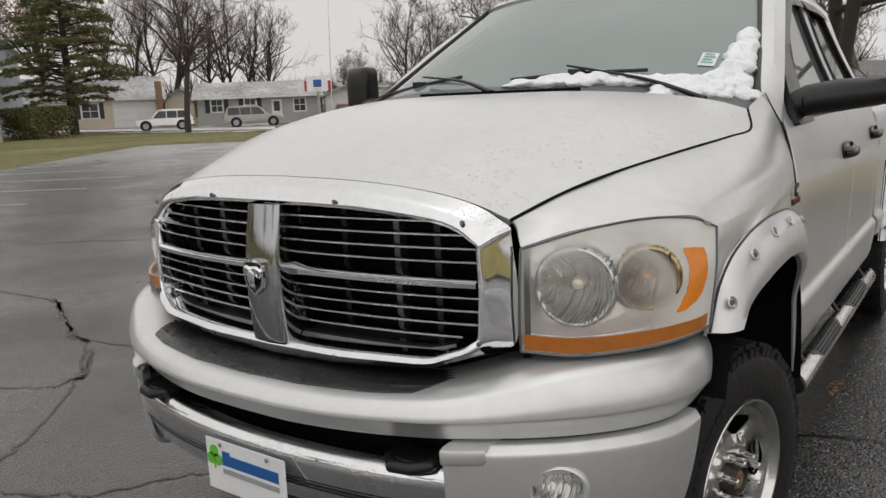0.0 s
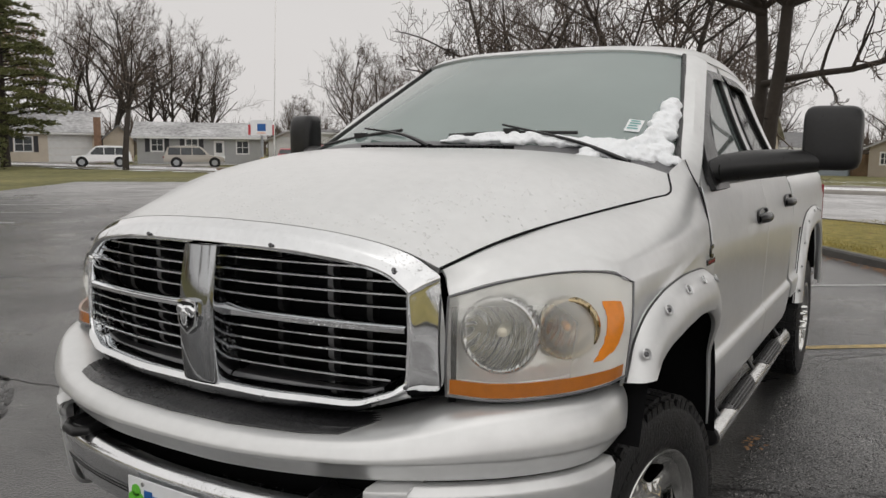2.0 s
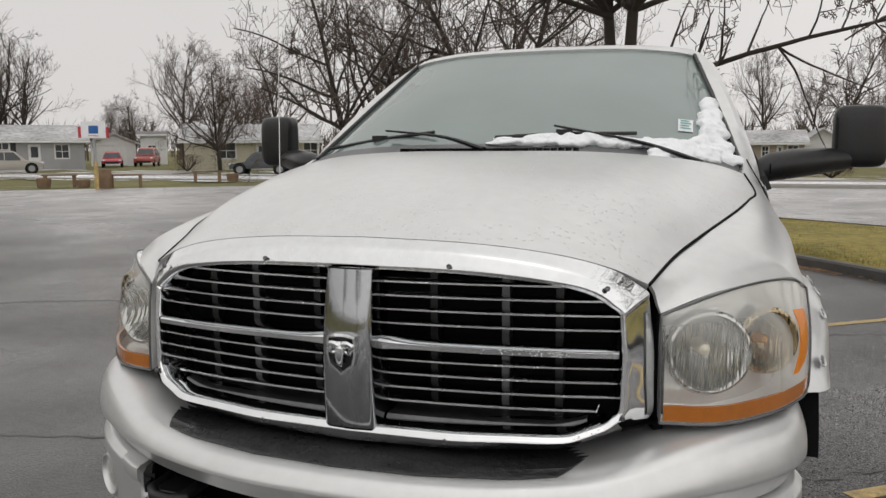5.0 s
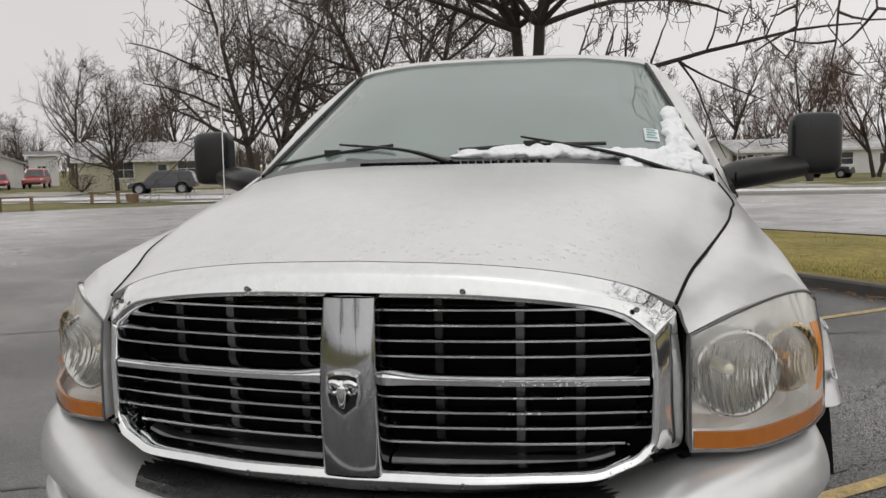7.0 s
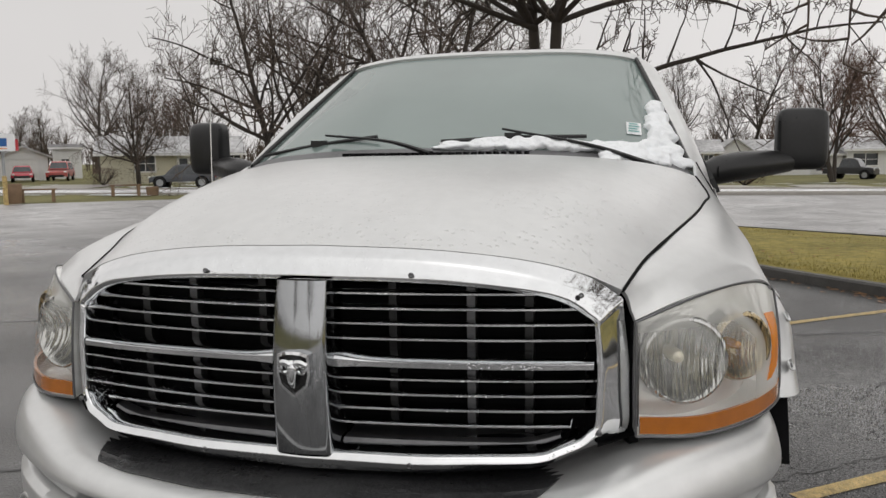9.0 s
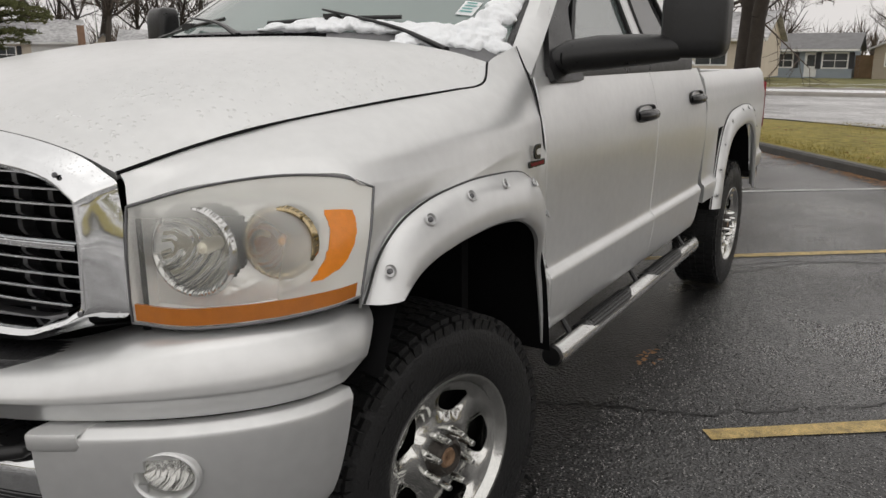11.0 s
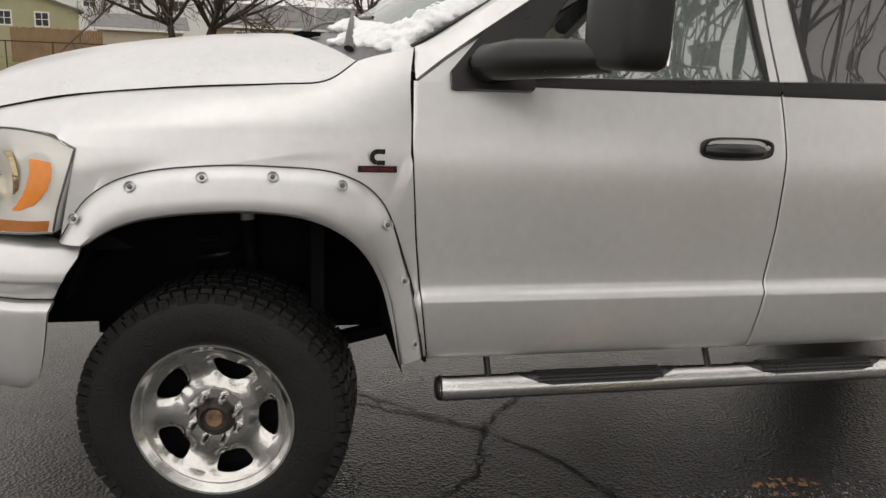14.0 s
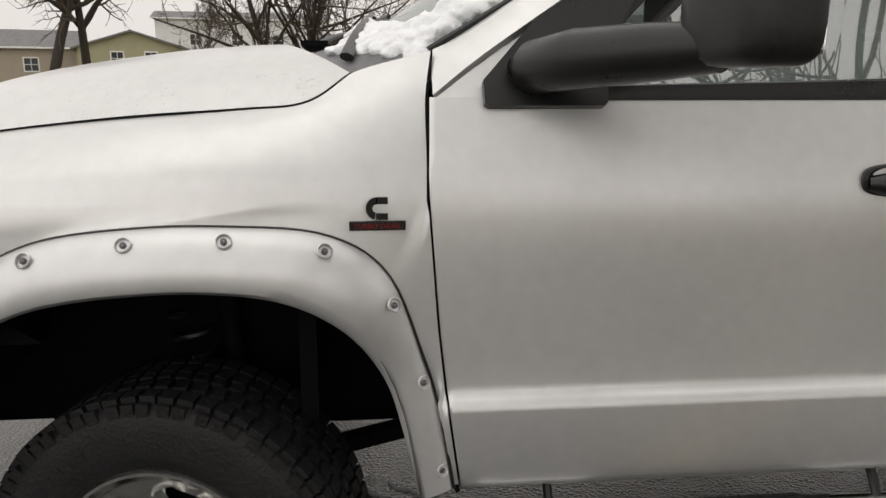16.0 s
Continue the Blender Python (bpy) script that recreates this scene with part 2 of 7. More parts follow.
# ---- mesh helpers ----
def cr(p, s):
    """Catmull-Rom through the points p, at s in 0..1."""
    k = s * (len(p) - 1)
    i = min(int(k), len(p) - 2)
    f = k - i
    a, b = np.asarray(p[i], float), np.asarray(p[i + 1], float)
    z = np.asarray(p[i - 1], float) if i > 0 else 2 * a - b
    c = np.asarray(p[i + 2], float) if i + 2 < len(p) else 2 * b - a
    return 0.5 * (2 * a + (b - z) * f + (2 * z - 5 * a + 4 * b - c) * f * f + (3 * a - z - 3 * b + c) * f ** 3)


def curve(p, n):
    return [cr(p, i / (n - 1)) for i in range(n)]


def straight(p, k=.16):
    """Cuts the corners of a polyline a little, so that a spline through it keeps its straight runs."""
    p = [np.asarray(q, float) for q in p]
    out = [p[0]]
    for a, b in zip(p, p[1:]):
        out += [a + (b - a) * k, a + (b - a) * .5, a + (b - a) * (1 - k)]
    return out + [p[-1]]


def net(rows, nu, nv):
    """Smooth grid through a coarse net of points."""
    cross = [curve(r, nu) for r in rows]
    return [[cr([c[j] for c in cross], i / (nv - 1)) for j in range(nu)] for i in range(nv)]


def add_grid(bm, g, close_u=False):
    v = [[bm.verts.new(p) for p in row] for row in g]
    n = len(g[0])
    for i in range(len(g) - 1):
        for j in range(n if close_u else n - 1):
            k = (j + 1) % n
            bm.faces.new((v[i][j], v[i][k], v[i + 1][k], v[i + 1][j]))
    return v


def sided(g, sx):
    g = [[(p[0] * sx, p[1], p[2]) for p in r] for r in g]
    return g if sx > 0 else g[::-1]


def part(name, bm, material, parent=None, label="", smooth=True, thick=0.0, out=None, bevel=0.0, weld=True):
    """One mesh object from a bmesh, under its thing. out: a point that the faces look away from."""
    if weld:
        bmesh.ops.remove_doubles(bm, verts=bm.verts, dist=1e-5)
    if out is not None:
        bm.normal_update()
        s = sum(f.normal.dot(f.calc_center_median() - Vector(out)) * f.calc_area() for f in bm.faces)
        if s < 0:
            bmesh.ops.reverse_faces(bm, faces=bm.faces)
    elif not thick:
        bmesh.ops.recalc_face_normals(bm, faces=bm.faces)
    if thick:
        bm.normal_update()
        faces, rim_edges = bm.faces[:], [(e, e.link_loops[0]) for e in bm.edges if len(e.link_loops) == 1]
        back = {v: bm.verts.new(v.co - v.normal * thick) for v in bm.verts[:]}
        for f in faces:
            bm.faces.new([back[v] for v in reversed(f.verts)])
        for e, lp in rim_edges:
            a, b = lp.vert, lp.link_loop_next.vert
            bm.faces.new((b, a, back[a], back[b]))
    me = bpy.data.meshes.new(name)
    bm.to_mesh(me)
    bm.free()
    for m in (material if isinstance(material, (list, tuple)) else [material]):
        me.materials.append(m)
    ob = new(name, me)
    if smooth:
        me.polygons.foreach_set("use_smooth", [True] * len(me.polygons))
        me.set_sharp_from_angle(angle=radians(38))
    if bevel:
        md = ob.modifiers.new("edge", "BEVEL")
        md.width, md.segments, md.limit_method = bevel, 2, "ANGLE"
    if parent:
        ob.parent = parent
    if label:
        tagged(ob, label)
    return ob


def thing(name, m, label, category, group="", kind=""):
    ob = new(name)
    ob.empty_display_size = 0.2
    ob.matrix_world = m
    return tagged(ob, label, category, group, kind)


def box(bm, a, b, m=None):
    """Axis box from corner a to corner b."""
    c = [(a[i] + b[i]) / 2 for i in range(3)]
    s = [abs(b[i] - a[i]) for i in range(3)]
    t = Matrix.Translation(c) @ Matrix.Diagonal((*s, 1))
    return bmesh.ops.create_cube(bm, size=1, matrix=(m @ t) if m else t)["verts"]


def tube(bm, path, radii, n=10, cap=True, flat=1.0):
    """A swept tube along points; radii one a point or a number."""
    path = [Vector(p) for p in path]
    if not isinstance(radii, (list, tuple)):
        radii = [radii] * len(path)
    rings, up = [], Vector((0.13, 0.21, 0.97))
    for i, p in enumerate(path):
        d = (path[min(i + 1, len(path) - 1)] - path[max(i - 1, 0)]).normalized()
        if abs(d.dot(up)) > 0.97:
            up = Vector((1, 0.1, 0))
        a = d.cross(up).normalized()
        b = a.cross(d)
        rings.append([bm.verts.new(p + radii[i] * (math.cos(2 * math.pi * k / n) * a + flat * math.sin(2 * math.pi * k / n) * b)) for k in range(n)])
    for q, r in zip(rings, rings[1:]):
        for k in range(n):
            bm.faces.new((q[k], q[(k + 1) % n], r[(k + 1) % n], r[k]))
    if cap:
        bm.faces.new(rings[0][::-1])
        bm.faces.new(rings[-1])


def lathe(bm, prof, n=48, m=None):
    """Turn a profile of (radius, height) about z, then place it by m."""
    m = m or Matrix()
    g = [[tuple(m @ Vector((r * math.cos(2 * math.pi * k / n), r * math.sin(2 * math.pi * k / n), h))) for k in range(n)] for r, h in prof]
    return add_grid(bm, g, True)


def disc_facing(c, d):
    """A pose at c whose z axis looks along d."""
    return Matrix.Translation(c) @ Vector(d).to_track_quat("Z", "Y").to_matrix().to_4x4()


MIR = Matrix.Diagonal((-1, 1, 1, 1))

# ---- the pickup truck ----
CORE = (0, 1.6, 1.0)
truck = thing("pickup_truck", Matrix(), "silver four-door pickup truck, wet, with chrome grille, parked on asphalt", "truck")

# hood
HOOD_ROWS = [
    [(0, -.800, 1.386), (.25, -.791, 1.379), (.44, -.770, 1.359), (.56, -.745, 1.330), (.645, -.720, 1.292)],
    [(0, -.640, 1.452), (.26, -.630, 1.448), (.46, -.605, 1.420), (.59, -.580, 1.378), (.690, -.550, 1.334)],
    [(0, -.380, 1.513), (.29, -.380, 1.510), (.51, -.380, 1.482), (.65, -.380, 1.432), (.748, -.380, 1.368)],
    [(0, -.060, 1.560), (.31, -.060, 1.557), (.56, -.060, 1.532), (.72, -.060, 1.475), (.834, -.060, 1.405)],
    [(0, .120, 1.575), (.33, .130, 1.573), (.59, .160, 1.552), (.77, .180, 1.495), (.880, .200, 1.424)],
    [(0, .185, 1.5785), (.33, .198, 1.5765), (.60, .243, 1.557), (.785, .290, 1.507), (.904, .338, 1.439)],
    [(0, .230, 1.580), (.33, .245, 1.578), (.60, .300, 1.560), (.77, .368, 1.532), (.870, .432, 1.498)],
]
bm = bmesh.new()
half = net(HOOD_ROWS, 25, 30)
full = [[(-p[0], p[1], p[2]) for p in r[:0:-1]] + list(r) for r in half]
add_grid(bm, full)
hood = part("hood", bm, WETSILVER, truck, "silver hood beaded with water", thick=0.02, out=CORE)

# dark shut line between hood and fenders
for sx in (1, -1):
    bm = bmesh.new()
    tube(bm, [(sx * (p[0] + .001), p[1], p[2] - .0012) for p in curve([r[-1] for r in HOOD_ROWS], 40)], .0042, 6)
    part("hood_seam", bm, VOID, hood)

# grille shell, right half then mirrored
SHELL = [
    [(0, -.8012, 1.3845), (.25, -.7922, 1.3775), (.44, -.7712, 1.3575), (.57, -.7450, 1.3240), (.645, -.722, 1.275), (.661, -.719, 1.14), (.662, -.728, .998), (.575, -.792, .972), (.485, -.840, .944), (.25, -.878, .928), (0, -.888, .924)],
    [(0, -.838, 1.364), (.25, -.832, 1.360), (.44, -.812, 1.336), (.56, -.787, 1.300), (.625, -.758, 1.262), (.636, -.756, 1.14), (.634, -.762, 1.010), (.570, -.809, .981), (.483, -.851, .954), (.25, -.888, .939), (0, -.895, .936)],
    [(0, -.860, 1.330), (.25, -.854, 1.327), (.44, -.830, 1.309), (.54, -.806, 1.284), (.600, -.793, 1.242), (.610, -.794, 1.14), (.606, -.798, 1.012), (.570, -.826, .986), (.490, -.858, .960), (.25, -.895, .952), (0, -.899, .950)],
    [(0, -.858, 1.318), (.25, -.851, 1.315), (.435, -.825, 1.299), (.53, -.797, 1.274), (.590, -.786, 1.236), (.598, -.793, 1.14), (.595, -.797, 1.022), (.565, -.812, .998), (.487, -.843, .972), (.25, -.880, .966), (0, -.885, .964)],
    [(0, -.770, 1.312), (.25, -.765, 1.308), (.42, -.745, 1.290), (.51, -.725, 1.265), (.570, -.712, 1.227), (.578, -.712, 1.14), (.579, -.72, 1.03), (.552, -.735, 1.004), (.475, -.750, .982), (.25, -.775, .978), (0, -.785, .976)],
]
bm = bmesh.new()
cross = straight([np.array(curve(curve(r[:5], 13) + straight(r[4:], .13)[1:], 151)) for r in SHELL], .13)
for sx in (1, -1):
    add_grid(bm, sided([[tuple(p) for p in cr(cross, i / 27)] for i in range(28)], sx))
grille = part("grille_shell", bm, CHROME, truck, "chrome grille surround with water beads")


def front_y(x):
    """The grille's face in plan."""
    return -.868 + .19 * abs(x) ** 2 + .06 * abs(x) ** 4


bm = bmesh.new()
prof = [(-.060, -.80), (-.058, -.870), (-.055, -.880), (-.048, -.886), (0, -.891), (.048, -.886), (.055, -.880), (.058, -.870), (.062, -.80)]
add_grid(bm, [[(x * (1 + .1 * f), y - .018 * math.sin(math.pi * f) - .012 * f, 1.322 - .364 * f) for x, y in prof] for f in [i / 12 for i in range(13)]])
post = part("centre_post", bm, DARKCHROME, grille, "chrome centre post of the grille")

# box in near-black: the dimness behind the slats is in its colour
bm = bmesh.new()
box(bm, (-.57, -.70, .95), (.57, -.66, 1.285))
part("radiator", bm, VOID, grille, "radiator behind the grille, near-black with the shade in its colour")
for sx in (1, -1):
    bm = bmesh.new()
    xs = [.058 + (.592 - .058) * i / 20 for i in range(21)]
    prof = [(.07, .014), (.022, .013), (.004, .007), (0, .004), (.001, -.007), (.018, -.014), (.07, -.010)]
    add_grid(bm, [[(sx * x, front_y(x) + a, 1.150 + b * (1 + .55 * math.exp(-((x - .058) / .05) ** 2)) - .004 * (x / .6)) for a, b in prof] for x in xs])
    part("crossbar", bm, CHROME, grille)
    for z, x1 in ((1.291, .535), (1.259, .580), (1.227, .588), (1.195, .590), (1.110, .590), (1.078, .588), (1.046, .590), (1.014, .545)):
        bm = bmesh.new()
        xs = [.062 + (x1 - .062) * i / 18 for i in range(19)]
        add_grid(bm, [[(sx * x, front_y(x) + .022 + a, z + b) for a, b in ((.05, .002), (.004, .0038), (0, .0018), (0, -.0018), (.004, -.0038), (.05, -.002), (.05, .002))] for x in xs])
        part("slat", bm, CHROME, grille, weld=False)
    for x in (.155, .33, .455):
        bm = bmesh.new()
        box(bm, (sx * x - .009, -.745, .97), (sx * x + .009, -.715, 1.30))
        part("strut", bm, BOLTGREY if x == .33 else BLACK, grille, "grey upright brace behind the slats")
    # lower sill inside the frame
    bm = bmesh.new()
    add_grid(bm, [[(sx * x, front_y(x) + .02 + a, .970 + .035 * max(0, (x - .45) / .13) ** 1.3 + b) for a, b in ((0, -.004), (.01, .008), (.03, .011), (.045, .007), (.06, .011), (.1, .012))] for x in [.07 + .455 * i / 16 for i in range(17)]])
    part("lower_sill", bm, BOLTGREY, grille, "wet dark ledge inside the grille")
for x, y, z in ((.23, -.857, 1.333), (.566, -.800, 1.292), (.23, -.893, .948), (.604, -.806, 1.012)):
    for sx in (1, -1):
        bm = bmesh.new()
        lathe(bm, [(.0058, -.003), (.0058, .001), (.0042, .003), (.002, .002), (0.0005, .002)], 14, disc_facing((sx * x, y - .001, z), (sx * .25 * x, -1, .25 if z > 1.2 else -.1)))
        part("rivet", bm, BOLTGREY, grille, "dark steel rivet")
# shield emblem, a plain shape
bm = bmesh.new()
ring = [(-.034, .040), (-.017, .045), (0, .046), (.017, .045), (.034, .040), (.036, .0), (.030, -.026), (0, -.050), (-.030, -.026), (-.036, 0)]
add_grid(bm, [[(x * s, y, 1.137 + z * s) for x, z in ring] for s, y in ((1.0, -.910), (1.0, -.930), (.86, -.931), (.83, -.925))], True)
emblem = part("emblem", bm, CHROME, grille, "shield emblem with chrome rim", smooth=False)
bm = bmesh.new()
bm.faces.new([bm.verts.new((x * .84, -.9255, 1.137 + z * .84)) for x, z in ring])
part("emblem_field", bm, GLOSSBLACK, emblem, "black shield field", smooth=False)
bm = bmesh.new()
for sx in (1, -1):
    tube(bm, [(sx * (.0165 + .0100 * math.cos(a)), -.931 - .003 * math.sin(a), 1.150 + .0115 * math.sin(a)) for a in [2.6 - 5.4 * k / 14 for k in range(15)]], [.0095 - .0004 * k for k in range(15)], 8)
tube(bm, [(0, -.929, 1.163), (0, -.936, 1.150), (0, -.938, 1.136), (0, -.935, 1.120), (0, -.929, 1.110)], [.008, .0115, .0105, .0085, .004], 10)
part("emblem_relief", bm, CHROME, emblem, "raised chrome relief")

# front bumper
PLAN = [(0, -1.045), (.2, -1.036), (.4, -.993), (.6, -.915), (.8, -.785), (.93, -.650), (.99, -.535), (1.006, -.43), (1.008, -.34)]


def bumper_row(off, z, x0=0.0, lift=0.0, end=-.34):
    """Points along the bumper at one height; off moves them inward from its plan."""
    pts = []
    for x, y in PLAN:
        d = Vector((x * .75, y + .30, 0))
        d.normalize()
        zz = z if z < .85 or not lift else .85 + (z - .85) * float(np.interp(x, (0, .48, .58, .66, .74, .84, 1.0), (.50, .52, .58, .80, .99, 1.12, 1.22)))
        q = (x - d.x * off, min(y - d.y * off, 9), zz)
        pts.append(q)
    cut = [p for p in pts if p[1] < end - .02]
    ys = [p[1] for p in pts]
    cut.append((float(np.interp(end, ys, [p[0] for p in pts])), end, float(np.interp(end, ys, [p[2] for p in pts]))))
    return cut


CAP = [(.22, .952, -.335), (.12, .957, -.335), (.075, .958, -.337), (.042, .952, -.34), (.020, .939, -.345), (.008, .920, -.35), (.001, .902, -.365), (-.004, .884, -.38), (-.005, .868, -.39), (-.0045, .863, -.393), (.001, .856, -.40), (.026, .819, -.42), (.031, .810, -.43), (.035, .806, -.43), (.055, .803, -.43)]
bm = bmesh.new()
for sx in (1, -1):
    cross = straight([np.array(curve(bumper_row(o, z, 0, 1, e), 48)) for o, z, e in CAP], .2)
    g = [[tuple(p) for p in cr(cross, i / 59)] for i in range(60)]
    add_grid(bm, sided(g, sx))
bumper = part("front_bumper", bm, SILVER, truck, "silver painted front bumper cover", thick=0.012, out=(0, 0, .9))
LOW = [(.045, .800, -.43), (.022, .799, -.43), (.017, .797, -.43), (.005, .785, -.435), (.002, .781, -.437), (.001, .770, -.44), (.002, .74, -.445), (.006, .68, -.455), (.014, .61, -.47), (.026, .555, -.49), (.050, .522, -.53), (.10, .505, -.56)]
for sx in (1, -1):
    g = net([bumper_row(o, z, 0, 0, e) for o, z, e in LOW], 140, 26)
    bm = bmesh.new()
    ends = []
    for r in g:
        k0 = next(k for k, p in enumerate(r) if p[0] > .575) - 1
        f0 = k0 + (.575 - r[k0][0]) / (r[k0 + 1][0] - r[k0][0])
        at_ = [f0 + (len(r) - 1.0001 - f0) * q / 95 for q in range(96)]
        ends.append([tuple(np.array(r[int(q)]) * (1 - q % 1) + np.array(r[int(q) + 1]) * (q % 1)) for q in at_])
    add_grid(bm, sided(ends, sx))
    gone = [f for f in bm.faces if ((abs(f.calc_center_median().x) - .795) / .050) ** 2 + ((f.calc_center_median().z - .692) / .042) ** 2 < 1 and f.calc_center_median().y < -.6]
    bmesh.ops.delete(bm, geom=gone, context="FACES")
    part("bumper_end", bm, SILVER, bumper, thick=0.012, out=(0, 0, .9))
    bm = bmesh.new()
    rows = [bumper_row(o, z) for o, z in ((.05, .801), (.004, .800), (-.007, .795), (-.009, .789), (-.008, .766), (-.004, .758), (.008, .752))]
    cols = [.573, .578, .60, .63, .655, .662]
    add_grid(bm, sided([[(x, float(np.interp(x, [p[0] for p in r], [p[1] for p in r])), r[0][2] + (.010 if x > .66 and r[0][2] < .77 else 0)) for x in cols] for r in rows], sx))
    part("hook_cover", bm, SILVER, bumper, "silver step beside the tow hook", thick=.008, out=(0, 0, .77))
    # fog lamp in its round pocket
    m = disc_facing((sx * .796, -.792, .692), (sx * .62, -1, .02))
    bm = bmesh.new()
    lathe(bm, [(.074, -.014), (.070, -.003), (.064, -.001), (.060, -.004), (.057, -.014), (.055, -.040)], 32, m @ Matrix.Diagonal((1, .82, 1, 1)))
    fog = part("fog_lamp", bm, SILVER, bumper, "round fog lamp in a bumper pocket")
    bm = bmesh.new()
    lathe(bm, [(.055, -.030), (.050, -.016), (.040, -.010), (.02, -.006), (.001, -.005)], 28, m @ Matrix.Diagonal((1, .82, 1, 1)))
    part("fog_lens", bm, LENS, fog, "clear fog lamp lens")
    bm = bmesh.new()
    lathe(bm, [(.054, -.032), (.040, -.05), (.012, -.06), (.001, -.06)], 28, m @ Matrix.Diagonal((1, .82, 1, 1)))
    part("fog_reflector", bm, REFLECTOR, fog)
    # tow hook
    bm = bmesh.new()
    tube(bm, [(sx * .43, -.86, .748), (sx * .43, -.94, .745), (sx * .455, -.965, .743), (sx * .505, -.955, .743), (sx * .535, -.925, .745), (sx * .535, -.85, .748)], .016, 10)
    box(bm, (sx * .43, -.94, .735), (sx * .535, -.85, .752))
    part("tow_hook", bm, BLACK, bumper, "black steel tow hook", bevel=.004)
# near-black sheet for the shade of the recess, and chrome lower bar
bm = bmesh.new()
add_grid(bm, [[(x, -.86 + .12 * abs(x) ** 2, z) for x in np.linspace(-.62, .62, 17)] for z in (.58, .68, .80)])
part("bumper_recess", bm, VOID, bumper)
BAR = [(.06, .800 - .062), (.035, .740), (.018, .733), (.006, .722), (0, .706), (.002, .690), (.012, .650), (.022, .610), (.035, .575), (.06, .56)]
bm = bmesh.new()
xs = np.linspace(-.585, .585, 41)


def bar_y(x):
    return -1.003 + .20 * x * x + .16 * x ** 4


add_grid(bm, [[(x, bar_y(x) + o, z) for x in xs] for o, z in BAR])
lowbar = part("chrome_bar", bm, CHROME, bumper, "scuffed chrome lower bumper bar", thick=.01, out=(0, 0, .65))
bm = bmesh.new()
for z in (.628, .640):
    add_grid(bm, [[(x, bar_y(x) + (o if z > .63 else o + .004), z + dz) for x in xs] for o, dz in ((.010, .003), (.010, -.003))])
part("groove", bm, BLACK, lowbar)
# rubber step pad
bm = bmesh.new()
PX, PY = [p[0] for p in PLAN], [p[1] for p in PLAN]


def pad_point(x, f, i):
    """f runs from the rear edge to the front edge."""
    xx = x * (1 + .16 * (1 - f) ** .8)
    top = .85 + .106 * float(np.interp(abs(xx), (0, .48, .58, .66), (.50, .52, .58, .80)))
    return (xx, float(np.interp(abs(xx), PX, PY)) + .047 + .16 * (1 - f), top + .009 + .0025 * (i % 2) - .007 * max(0, f - .8) / .2)


add_grid(bm, [[pad_point(x, f, i) for x in np.linspace(-.485, .485, 31)] for i, f in enumerate(np.linspace(0, 1, 17))])
part("step_pad", bm, PADMAT, bumper, "black ribbed rubber step pad", thick=.014, out=(0, -.9, 0))
# plate: white dealer card with plain bars
bm = bmesh.new()
box(bm, (-.152, -1.016, .552), (.152, -1.012, .700))
plate = part("front_plate", bm, WHITE, truck, "white dealer plate with blue bars and green clover", bevel=.002)
bm = bmesh.new()
box(bm, (-.085, -1.0185, .632), (.128, -1.0165, .662))
box(bm, (-.085, -1.0185, .662), (-.055, -1.0165, .672))
part("blue_bar", bm, BLUE, plate)
bm = bmesh.new()
box(bm, (-.085, -1.0185, .608), (.128, -1.0165, .622))
part("grey_bar", bm, GREY, plate)
bm = bmesh.new()
for a in (90, 210, 330):
    lathe(bm, [(.017, 0), (.017, .002), (.001, .002)], 14, disc_facing((-.118 + .015 * math.cos(radians(a)), -1.0165, .650 + .015 * math.sin(radians(a))), (0, -1, 0)))
box(bm, (-.121, -1.0185, .616), (-.115, -1.0165, .65))
part("clover", bm, GREEN, plate)
for x in (-.09, .09):
    bm = bmesh.new()
    lathe(bm, [(.006, 0), (.006, .003), (.001, .004)], 12, disc_facing((x, -1.0165, .687), (0, -1, 0)))
    part("screw", bm, STEEL, plate)

# headlights
LAMP = [
    [(.676, -.738, .988), (.80, -.700, .986), (.915, -.600, .992), (.985, -.488, 1.000), (1.008, -.405, 1.008)],
    [(.675, -.738, 1.06), (.80, -.698, 1.06), (.915, -.592, 1.065), (.987, -.470, 1.068), (1.010, -.390, 1.07)],
    [(.674, -.734, 1.14), (.80, -.682, 1.15), (.912, -.570, 1.160), (.985, -.445, 1.16), (1.009, -.365, 1.15)],
    [(.673, -.724, 1.226), (.785, -.635, 1.262), (.885, -.525, 1.278), (.960, -.410, 1.268), (.999, -.338, 1.238)],
]


LAMPNET = net(LAMP, 121, 81)


def lamp_point(sx, inset, u, v):
    """On the lens: u outwards, v upwards; inset moves the point inward."""
    p = np.array(LAMPNET[round(min(1, max(0, v)) * 80)][round(min(1, max(0, u)) * 120)])
    d = p - np.array((.55, -.15, 1.12))
    p = p - d / np.linalg.norm(d) * inset
    return (p[0] * sx, p[1], p[2])


def lamp_surface(sx, inset, u0, u1, v0, v1, nu=26, nv=16):
    return [[lamp_point(sx, inset, u0 + (u1 - u0) * j / (nu - 1), v0 + (v1 - v0) * i / (nv - 1)) for j in range(nu)] for i in range(nv)]


def bowl(c, d, r, depth, sx):
    bm = bmesh.new()
    m = disc_facing((c[0] * sx, c[1], c[2]), (d[0] * sx, d[1], d[2]))
    prof = [(r + .010, -.004), (r + .005, .006), (r, .008), (r - .005, .003), (r - .009, -.012)] + [(r * f, -depth * (1 - f * f)) for f in (.82, .7, .6, .5, .4, .3, .2, .12)]
    lathe(bm, prof, 40, m)
    return bm, m


